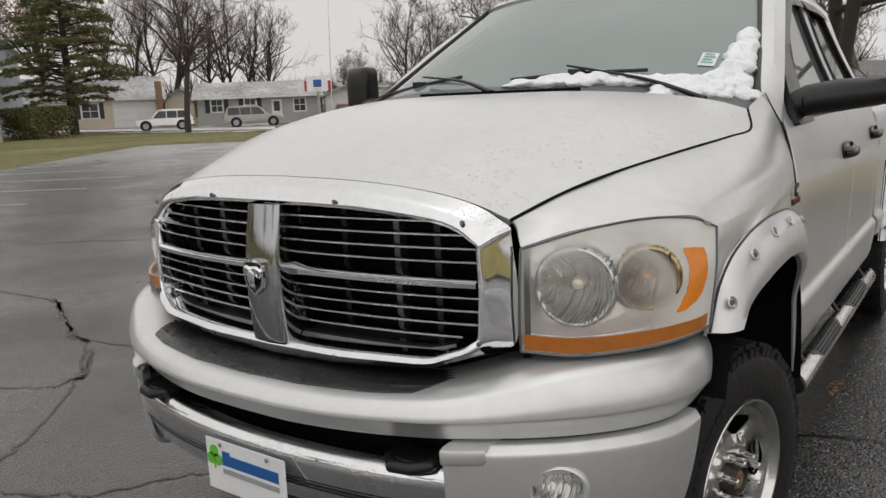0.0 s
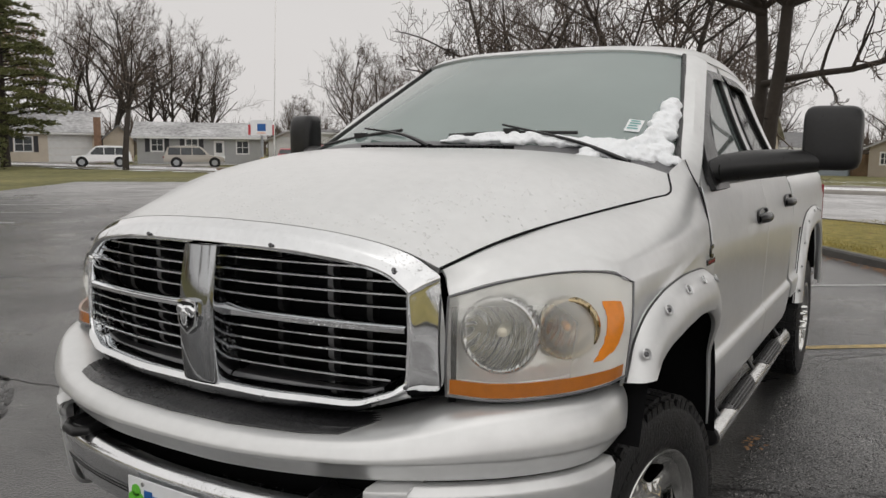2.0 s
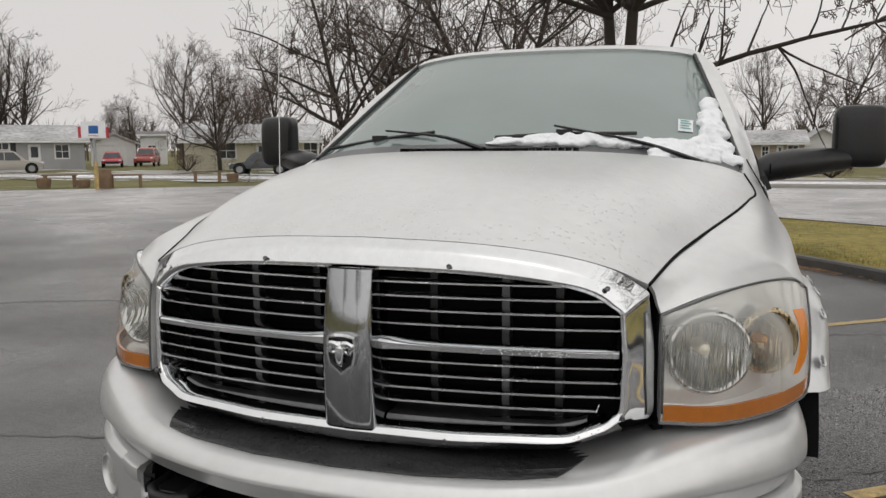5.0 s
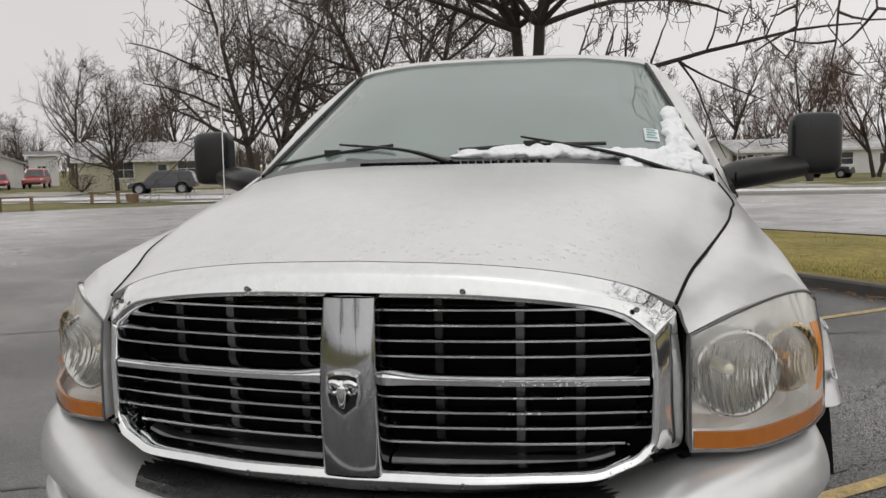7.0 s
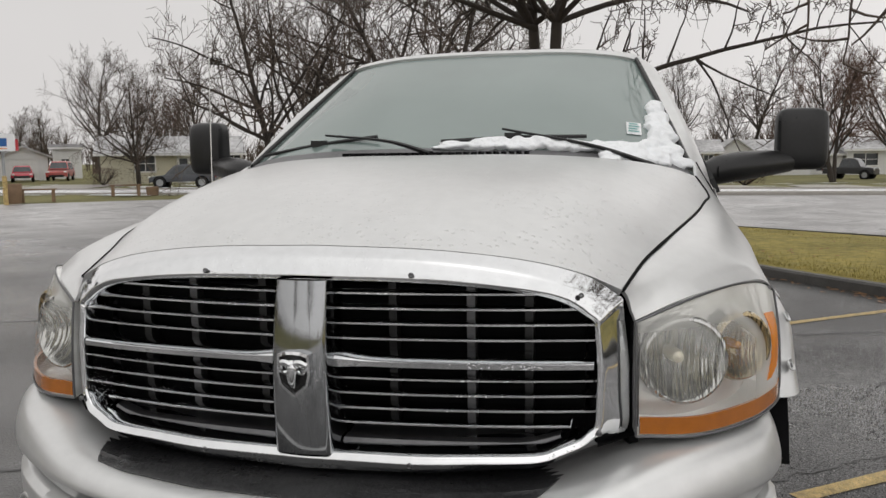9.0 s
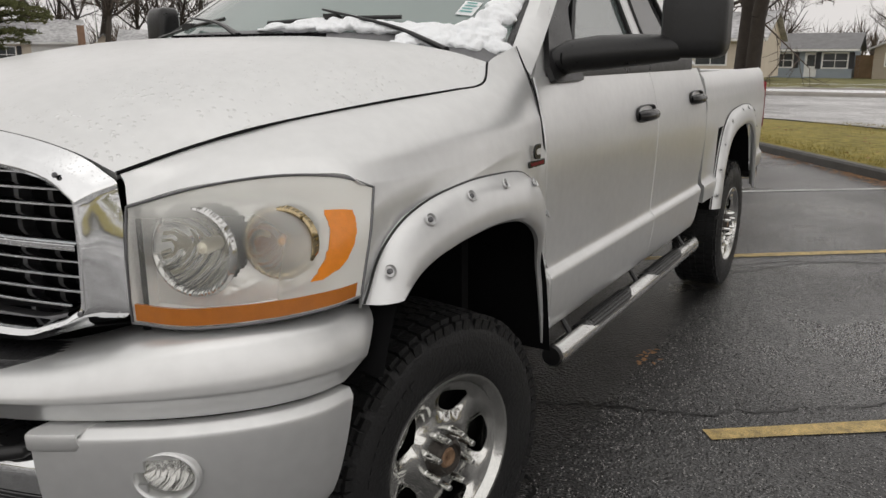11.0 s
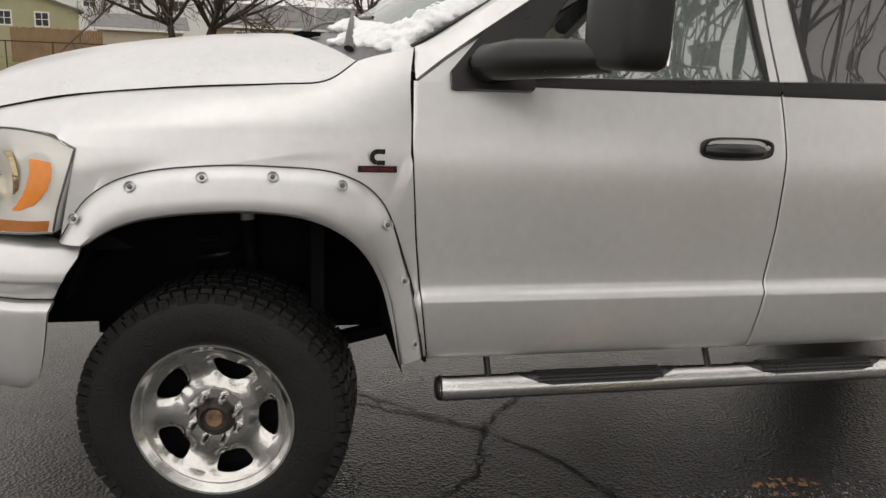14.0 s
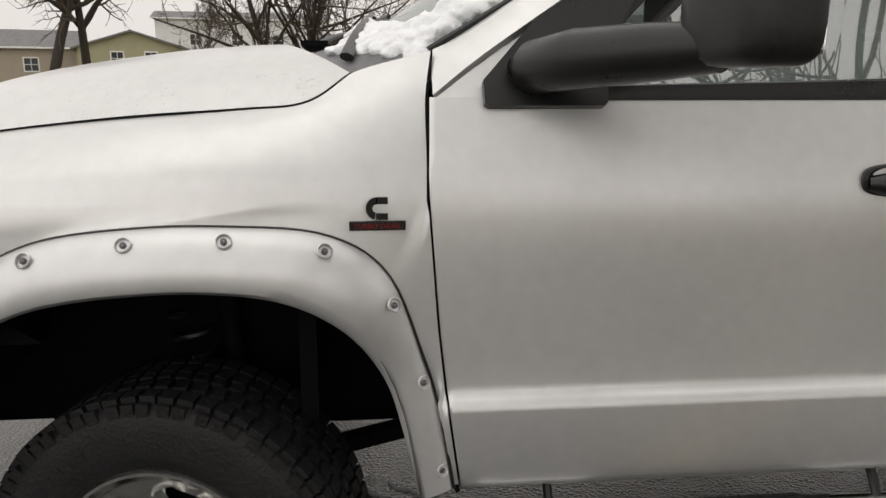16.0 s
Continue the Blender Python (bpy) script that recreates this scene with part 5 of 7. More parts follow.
# ---- the parking lot ----
def lot(u, v, z=0.0):
    """The lot's own grid: u towards the kerb, v along it."""
    return (u * .8 - v * .6, u * .6 + v * .8, z)


def asphalt_mat(name, base, wet):
    """Wet aged asphalt: aggregate, patchy water film, tar stains; sky sheen painted on far off."""
    m = mat(name, base, .5, 0, .25, 1.2)
    n, l = m.node_tree.nodes, m.node_tree.links
    p = n["Principled BSDF"]
    tc = n.new("ShaderNodeTexCoord")
    st, agg, fine, puddle = (n.new("ShaderNodeTexNoise") for _ in range(4))
    for q, s, d in ((st, .35, 6), (agg, 150, 4), (fine, 420, 2), (puddle, .55, 5)):
        q.inputs["Scale"].default_value, q.inputs["Detail"].default_value = s, d
        l.new(tc.outputs["Object"], q.inputs["Vector"])
    vor = n.new("ShaderNodeTexVoronoi")
    vor.inputs["Scale"].default_value = 78
    l.new(tc.outputs["Object"], vor.inputs["Vector"])
    mr = n.new("ShaderNodeMapRange")
    mr.inputs["From Min"].default_value, mr.inputs["From Max"].default_value = .38, .62
    mr.inputs["To Min"].default_value, mr.inputs["To Max"].default_value = wet, wet + .30
    l.new(puddle.outputs[0], mr.inputs["Value"])
    l.new(mr.outputs[0], p.inputs["Roughness"])
    p.inputs["Specular IOR Level"].default_value = .22
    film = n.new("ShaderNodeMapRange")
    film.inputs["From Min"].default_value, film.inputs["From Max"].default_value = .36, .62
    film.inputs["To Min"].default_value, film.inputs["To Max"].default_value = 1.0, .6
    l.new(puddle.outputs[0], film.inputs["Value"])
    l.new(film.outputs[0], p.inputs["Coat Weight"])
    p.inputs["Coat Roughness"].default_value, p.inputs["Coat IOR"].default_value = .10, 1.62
    c1, c2, mx = n.new("ShaderNodeMapRange"), n.new("ShaderNodeMapRange"), n.new("ShaderNodeMix")
    mx.data_type, mx.blend_type, mx.inputs["Factor"].default_value = "RGBA", "MULTIPLY", 1
    src = p.inputs["Base Color"].links[0].from_socket
    c1.inputs["From Min"].default_value, c1.inputs["From Max"].default_value = .3, .7
    c1.inputs["To Min"].default_value, c1.inputs["To Max"].default_value = .65, 1.35
    l.new(st.outputs[0], c1.inputs["Value"])
    c2.inputs["From Min"].default_value, c2.inputs["From Max"].default_value = .35, .75
    c2.inputs["To Min"].default_value, c2.inputs["To Max"].default_value = .12, 4.2
    l.new(agg.outputs[0], c2.inputs["Value"])
    mu = n.new("ShaderNodeMath")
    mu.operation = "MULTIPLY"
    l.new(c1.outputs[0], mu.inputs[0])
    l.new(c2.outputs[0], mu.inputs[1])
    l.new(src, mx.inputs["A"])
    # soaked and drier stretches: the base colour darkens towards the driver's side
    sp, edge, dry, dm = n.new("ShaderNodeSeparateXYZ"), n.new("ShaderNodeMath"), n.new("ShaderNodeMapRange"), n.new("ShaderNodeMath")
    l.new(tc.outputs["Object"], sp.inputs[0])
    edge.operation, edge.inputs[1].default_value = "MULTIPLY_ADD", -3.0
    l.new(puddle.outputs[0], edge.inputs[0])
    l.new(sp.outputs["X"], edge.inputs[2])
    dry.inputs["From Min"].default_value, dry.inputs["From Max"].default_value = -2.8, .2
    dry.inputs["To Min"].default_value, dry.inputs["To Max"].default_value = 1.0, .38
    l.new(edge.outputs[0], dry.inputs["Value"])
    # far off the base colour rises fivefold, standing in for reflected sky
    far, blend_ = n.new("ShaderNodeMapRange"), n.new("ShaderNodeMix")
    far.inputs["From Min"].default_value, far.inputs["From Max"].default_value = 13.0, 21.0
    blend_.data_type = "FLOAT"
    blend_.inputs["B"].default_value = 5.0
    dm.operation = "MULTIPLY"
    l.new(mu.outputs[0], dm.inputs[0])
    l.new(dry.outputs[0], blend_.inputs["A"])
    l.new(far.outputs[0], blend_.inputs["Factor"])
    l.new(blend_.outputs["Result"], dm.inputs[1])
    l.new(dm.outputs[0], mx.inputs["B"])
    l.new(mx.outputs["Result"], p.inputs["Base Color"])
    bp = n.new("ShaderNodeBump")
    bp.inputs["Strength"].default_value, bp.inputs["Distance"].default_value = .9, .010
    l.new(vor.outputs["Distance"], bp.inputs["Height"])
    bp2 = n.new("ShaderNodeBump")
    bp2.inputs["Strength"].default_value, bp2.inputs["Distance"].default_value = .4, .002
    l.new(fine.outputs[0], bp2.inputs["Height"])
    l.new(bp.outputs[0], bp2.inputs["Normal"])
    l.new(bp2.outputs[0], p.inputs["Normal"])
    ripple = n.new("ShaderNodeBump")
    ripple.inputs["Strength"].default_value, ripple.inputs["Distance"].default_value = .42, .007
    grit = n.new("ShaderNodeTexNoise")
    grit.inputs["Scale"].default_value, grit.inputs["Detail"].default_value, grit.inputs["Roughness"].default_value = 80, 3, .6
    l.new(tc.outputs["Object"], grit.inputs["Vector"])
    rough_mix = n.new("ShaderNodeMath")
    rough_mix.operation = "ADD"
    l.new(grit.outputs[0], rough_mix.inputs[0])
    l.new(vor.outputs["Distance"], rough_mix.inputs[1])
    l.new(rough_mix.outputs[0], ripple.inputs["Height"])
    # a duller, rain-pitted film on the far stretch, where sky sheen is painted too
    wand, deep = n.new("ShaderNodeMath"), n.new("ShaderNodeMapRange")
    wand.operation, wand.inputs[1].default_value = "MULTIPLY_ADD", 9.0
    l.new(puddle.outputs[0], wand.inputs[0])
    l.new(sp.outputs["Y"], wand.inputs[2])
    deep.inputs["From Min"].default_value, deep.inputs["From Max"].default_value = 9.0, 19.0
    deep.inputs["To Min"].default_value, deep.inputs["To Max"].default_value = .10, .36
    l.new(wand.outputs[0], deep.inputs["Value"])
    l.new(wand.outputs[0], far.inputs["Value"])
    l.new(deep.outputs[0], p.inputs["Coat Roughness"])
    l.new(ripple.outputs[0], p.inputs["Coat Normal"])
    return m


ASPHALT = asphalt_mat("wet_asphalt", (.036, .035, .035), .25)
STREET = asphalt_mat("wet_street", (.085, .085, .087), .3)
CHIP = mat("chips_with_painted_glints", (.045, .043, .042), .08, 0, .5, 300)
cn, ck = CHIP.node_tree.nodes, CHIP.node_tree.links
isl, shade = cn.new("ShaderNodeNewGeometry"), cn.new("ShaderNodeValToRGB")
shade.color_ramp.interpolation = "CONSTANT"
shade.color_ramp.elements[0].color = (.012, .012, .012, 1)
shade.color_ramp.elements[1].position, shade.color_ramp.elements[1].color = .45, (.06, .057, .055, 1)
# pale chips: the sparkle of wet stone put into the base colour
tone = shade.color_ramp.elements.new(.68)
tone.color = (.34, .33, .32, 1)
ck.new(isl.outputs["Random Per Island"], shade.inputs[0])
ck.new(shade.outputs[0], cn["Principled BSDF"].inputs["Base Color"])
TAR = mat("tar_crack", (.012, .012, .012), .35, 0, .3, 20)
YELLOW = mat("yellow_line", (.26, .19, .08), .5, 0, .3, 16, .9, 110, color2=(.62, .45, .18))
LINEWHITE = mat("worn_white_line", (.42, .42, .41), .5, 0, .35, 6, .5, 110)
GRASS = mat("winter_grass", (.150, .142, .020), .9, 0, .35, .8, .9, 40, color2=(.29, .23, .06))
BLADE = mat("grass_blades", (.17, .165, .025), .8, 0, .4, 3, color2=(.34, .27, .08))
LAWN = mat("far_lawn", (.080, .092, .018), .95, 0, .35, .25, .5, 8, color2=(.17, .15, .055))
KERB = mat("wet_kerb", (.055, .052, .048), .5, 0, .35, 6, .5, 60)
CONCRETE = mat("concrete", (.36, .34, .31), .75, 0, .2, 3, .4, 40)
BARK = mat("wet_bark", (.036, .028, .022), .85, 0, .35, 6, .9, 30)
TWIG = mat("twig_bark", (.085, .064, .050), .85, 0, .3, 2)
REDTWIG = mat("reddish_twigs", (.105, .062, .045), .85, 0, .3, 2)
OLIVE = mat("olive_shrub_leaves", (.11, .10, .035), .85, 0, .35, 2, color2=(.19, .15, .06))
OAKLEAF = mat("withered_oak_leaves", (.17, .105, .065), .85, 0, .35, .8, color2=(.26, .18, .12))
NEEDLE = mat("pine_needles", (.070, .105, .034), .8, 0, .4, .7, color2=(.15, .145, .055))
DEADLEAF = mat("dead_leaves", (.20, .085, .035), .8, 0, .4, 9, color2=(.30, .17, .08))


def flat(name, pts, material, z=None, **tags):
    bm = bmesh.new()
    bm.faces.new([bm.verts.new(p) for p in pts])
    ob = part(name, bm, material, smooth=False, out=(0, 0, -1000))
    return tagged(ob, **tags)


def smooth_step(x):
    x = min(1, max(0, x))
    return x * x * (3 - 2 * x)


def gz(x, y):
    """Height of the land: it falls gently across the street on the driver's side."""
    return -.03 - .43 * smooth_step((y - 31.5) / 32) * smooth_step((x + 24) / 16)


def land(name, xs, ys, lift, material, **tags):
    bm = bmesh.new()
    add_grid(bm, [[(x, y, gz(x, y) + lift) for x in xs] for y in ys])
    return tagged(part(name, bm, material, smooth=True, out=(0, 0, -1000)), **tags)


land("ground", [-2500, -300, -100] + list(range(-60, 101, 4)) + [300, 2500], [-2500, -100, 0] + list(range(28, 101, 4)) + [300, 2500], 0, LAWN, label="brown-green winter lawn reaching to the horizon", kind="structure")
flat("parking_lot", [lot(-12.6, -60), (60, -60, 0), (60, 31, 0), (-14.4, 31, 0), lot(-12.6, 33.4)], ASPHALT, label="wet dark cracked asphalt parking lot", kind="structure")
SX = [-260, -100, -60] + list(range(-40, 41, 4)) + [100, 260]
land("street", SX, (33.2, 35.3, 37.4, 39.5), .018, STREET, label="wet grey residential street", kind="structure")
bm = bmesh.new()
for y in (33.0, 39.5):
    add_grid(bm, [[(x, y + o, gz(x, y) + h) for o, h in ((0, -.05), (0, .10), (.2, .10), (.2, -.05))] for x in SX])
tagged(part("street_kerb", bm, CONCRETE, smooth=False), label="low concrete street kerbs", kind="structure")
bm = bmesh.new()
box(bm, (-14.4, 31.0, -.03), (60, 31.25, .11))
tagged(part("lot_kerb", bm, CONCRETE, smooth=False), label="concrete kerb along the lot's far edge", kind="structure")

# painted lines
for v, u0, u1, w in ((-2.6, 2.0, 6.7, .105), (.235, 1.95, 6.7, .105), (3.05, 1.95, 6.7, .10), (5.85, 2.2, 6.7, .10)):
    bm = bmesh.new()
    n = 14
    rnd = random.Random(int(v * 10))
    a = [lot(u0 + (u1 - u0) * k / n, v - w / 2 + .008 * rnd.random(), .004) for k in range(n + 1)]
    b = [lot(u0 + (u1 - u0) * k / n, v + w / 2 - .008 * rnd.random(), .004) for k in range(n + 1)]
    add_grid(bm, [a, b])
    tagged(part("parking_line", bm, YELLOW if v < 5 else LINEWHITE, smooth=False, out=(0, 0, -9)), label="worn yellow parking stall line on asphalt", category="line", group="parking lines", kind="structure")
for k in range(12):
    v = 8.9 + 2.55 * k
    bm = bmesh.new()
    add_grid(bm, [[lot(-12.3 + 5.1 * i / 10, v + s, .004) for i in range(11)] for s in (-.05, .05)])
    tagged(part("parking_line", bm, LINEWHITE, smooth=False, out=(0, 0, -9)), label="faded white parking stall line on asphalt", category="line", group="far parking lines", kind="structure")
for k in range(7):
    bm = bmesh.new()
    add_grid(bm, [[(.3 + 1.5 * k + s + i * .345, 19.9 - 1.92 * k - s + i * .362, .004) for i in range(11)] for s in (-.04, .04)])
    tagged(part("parking_line", bm, LINEWHITE, smooth=False, out=(0, 0, -9)), label="faded white parking stall line on asphalt", category="line", group="far parking lines", kind="structure")


# cracks: wandering tar-dark ribbons
def crack(pts, w=.012, seed=1):
    rnd = random.Random(seed)
    bm = bmesh.new()
    path = curve([(p[0], p[1], 0) for p in pts], 14 * len(pts))
    path = [p + np.array((rnd.gauss(0, .012), rnd.gauss(0, .012), 0)) for p in path]
    a, b = [], []
    for i, p in enumerate(path):
        d = path[min(i + 1, len(path) - 1)] - path[max(i - 1, 0)]
        d = d / (np.linalg.norm(d) + 1e-9)
        q = np.array((-d[1], d[0], 0)) * w * (.35 + rnd.random() * .9)
        a.append((p[0] + q[0], p[1] + q[1], .003))
        b.append((p[0] - q[0], p[1] - q[1], .003))
    add_grid(bm, [a, b])
    return bm


CRACKS = [
    ([(-9, 1.0), (-5.8, 1.08), (-5.0, 1.12), (-4.1, .76), (-3.6, .59), (-2.2, .95)], .022),
    ([(-3.6, .59), (-2.97, .18), (-2.35, -.42), (-2.0, -1.1), (-2.3, -2.6)], .016),
    ([(-5.5, -1.2), (-3.14, -.21), (-2.88, .12)], .014),
    ([(-2.6, -1.1), (-1.57, -.74), (-1.14, -.26), (-.2, .3), (.37, 1.04)], .012),
    ([(-13, 1.2), (-8.66, 2.45), (-7.1, 3.33), (-3, 5.2)], .03),
    ([(-.13, .49), (.17, .80), (.37, 1.04), (.67, 1.28), (.99, 1.41), (1.39, 1.58), (2.14, 2.16), (2.9, 2.8)], .013),
    ([(.37, 1.04), (.75, .87), (1.3, .1), (1.5, -.9)], .012),
    ([(.07, 1.30), (.2, 1.16), (.37, 1.04)], .012),
    ([(-.6, 2.9), (.15, 3.27), (.73, 3.59), (1.6, 4.68), (3.4, 5.3)], .012),
    ([(-5.02, 1.15), (-4.59, .96), (-4.0, .70), (-3.73, .60), (-3.53, .59)], .034),
    ([(-2.88, .10), (-2.9, .17), (-3.08, .30), (-3.35, .48)], .028),
    ([(.92, 4.11), (1.18, 4.43), (1.51, 4.66), (2.08, 4.86), (2.57, 5.03), (3.3, 4.96)], .012),
    ([(2.1, 3.0), (2.28, 3.31), (2.64, 3.73), (3.2, 3.75)], .011),
]
for k, (pts, w) in enumerate(CRACKS):
    tagged(part("asphalt_crack", crack(pts, w * .62, k + 3), TAR, smooth=False, out=(0, 0, -9)), label="dark tarred crack in the asphalt", category="crack", group="cracks", kind="structure")

# grass island with kerb
NEAR = [lot(6.95, v) for v in np.linspace(-34, 15.5, 40)]
FARE = [lot(float(np.interp(v, (-34, 2, 7, 11, 14, 16.5), (14, 12.9, 11.8, 10.75, 9.8, 8.2))), v) for v in np.linspace(-34, 16.5, 40)]
bm = bmesh.new()
add_grid(bm, [[(a[0] + (b[0] - a[0]) * f, a[1] + (b[1] - a[1]) * f, .115 + .05 * math.sin(math.pi * f) + .012 * noise.noise(Vector((a[0] + f * 3, a[1], 0)))) for f in np.linspace(.02, 1, 12)] for a, b in zip(NEAR, FARE)])
tagged(part("grass_island", bm, GRASS, out=(0, 0, -9)), label="damp olive-green grass island in the lot", kind="structure")
bm = bmesh.new()
prof = [(0, 0), (.005, .10), (.03, .125), (.14, .125), (.15, .10)]
add_grid(bm, [[lot(6.95 + o, v + .0, h + .006 * noise.noise(Vector((v, 0, 0)))) for o, h in prof] for v in np.linspace(-34, 15.5, 60)])
add_grid(bm, [[(b[0], b[1], h) for h in (.14, 0)] for b in FARE])
add_grid(bm, [[NEAR[-1], (NEAR[-1][0], NEAR[-1][1], .12)], [FARE[-1], (FARE[-1][0], FARE[-1][1], .12)]])
tagged(part("island_kerb", bm, KERB), label="dark wet asphalt kerb round the island", kind="structure")
rnd = random.Random(4)
vs, fs = [], []
for k in range(26000):
    v = rnd.uniform(-3, 13)
    u = 7.12 + (rnd.random() ** 1.6) * 3.8
    x, y, _ = lot(u, v)
    h, a = rnd.uniform(.025, .065), rnd.uniform(0, 6.28)
    c, s = math.cos(a), math.sin(a)
    z = .13
    i = len(vs)
    vs += [(x - .004 * c, y - .004 * s, z), (x + .004 * c, y + .004 * s, z), (x + rnd.gauss(0, .02), y + rnd.gauss(0, .02), z + h)]
    fs.append((i, i + 1, i + 2))
me = bpy.data.meshes.new("grass")
me.from_pydata(vs, [], fs)
me.materials.append(BLADE)
tagged(new("grass", me), label="short damp grass blades on the island", category="grass", kind="stuff")
vs, fs = [], []
for k in range(900):
    if k < 650:
        x, y, _ = lot(6.92 - abs(rnd.gauss(0, .14)), rnd.choice((5.6, 6.1, 6.4, 7.0, 8.6, 3.4, 1.2, 10.3)) + rnd.gauss(0, .28) if k % 3 else rnd.uniform(-1, 12))
    elif k < 672:
        x, y, _ = (.97 + rnd.gauss(0, .03), 2.06 + rnd.gauss(0, .07), 0)
    else:
        x, y, _ = lot(rnd.uniform(7.1, 10.5), rnd.uniform(-3, 12))
    z = .006 if k < 672 else .165
    a, r = rnd.uniform(0, 6.28), rnd.uniform(.018, .045) * (.5 if 650 <= k < 672 else 1)
    i = len(vs)
    for j, q in enumerate((1, .6, 1, .6)):
        b = a + j * 1.57
        vs.append((x + r * q * math.cos(b), y + r * q * math.sin(b), z + rnd.random() * (.008 if k < 672 else .02)))
    fs.append((i, i + 1, i + 2, i + 3))
me = bpy.data.meshes.new("fallen_leaves")
me.from_pydata(vs, [], fs)
me.materials.append(DEADLEAF)
tagged(new("fallen_leaves", me), label="brown dead leaves gathered along the kerb", category="leaves", kind="stuff")
# wet stone chips and painted glints standing out of worn asphalt beside the truck
rg = random.Random(17)
vs, fs = [], []
for k in range(53600):
    if k >= 52000:
        x, y = rg.uniform(-5.0, -.95), rg.uniform(-1.8, 1.6)
    elif k < 34000:
        x, y = .95 + abs(rg.gauss(0, 1.0)), rg.gauss(1.2, 1.3)
    else:
        x, y = 1.0 + abs(rg.gauss(0, 1.5)), rg.gauss(1.6, 2.2)
    r, a = rg.uniform(.0020, .0058), rg.uniform(0, 6.28)
    i = len(vs)
    for q in range(3):
        b = a + q * 2.094 + rg.uniform(-.3, .3)
        vs.append((x + r * math.cos(b), y + r * math.sin(b), -.0005))
    vs.append((x + rg.gauss(0, .3) * r, y + rg.gauss(0, .3) * r, r * rg.uniform(.25, .75)))
    fs += [(i, i + 1, i + 3), (i + 1, i + 2, i + 3), (i + 2, i, i + 3)]
me = bpy.data.meshes.new("stone_chips")
me.from_pydata(vs, [], fs)
me.materials.append(CHIP)
tagged(new("stone_chips", me), label="wet grey stone chips standing out of the asphalt, pale ones painted as glints", category="grit", kind="stuff")
# thin old snow on lawns
vs, fs = [], []
for k in range(260):
    if k < 120:
        x, y = rnd.uniform(-20, 40), rnd.uniform(41, 60)
    else:
        x, y = rnd.uniform(-75, -20), rnd.uniform(40.5, 50)
    if k % 3 == 0:
        y = 31.35 + rnd.random() * .7
    r = rnd.uniform(.15, .9)
    i = len(vs)
    for j in range(9):
        b = j * 6.283 / 9
        q = r * rnd.uniform(.5, 1.1)
        vs.append((x + 2.2 * q * math.cos(b), y + .7 * q * math.sin(b), gz(x + 2.2 * q * math.cos(b), y + .7 * q * math.sin(b)) + .05))
    fs.append(tuple(range(i, i + 9)))
me = bpy.data.meshes.new("snow_patches")
me.from_pydata(vs, [], fs)
me.materials.append(SNOW)
tagged(new("snow_patches", me), label="thin melting snow patches on the lawns", category="snow", kind="stuff")


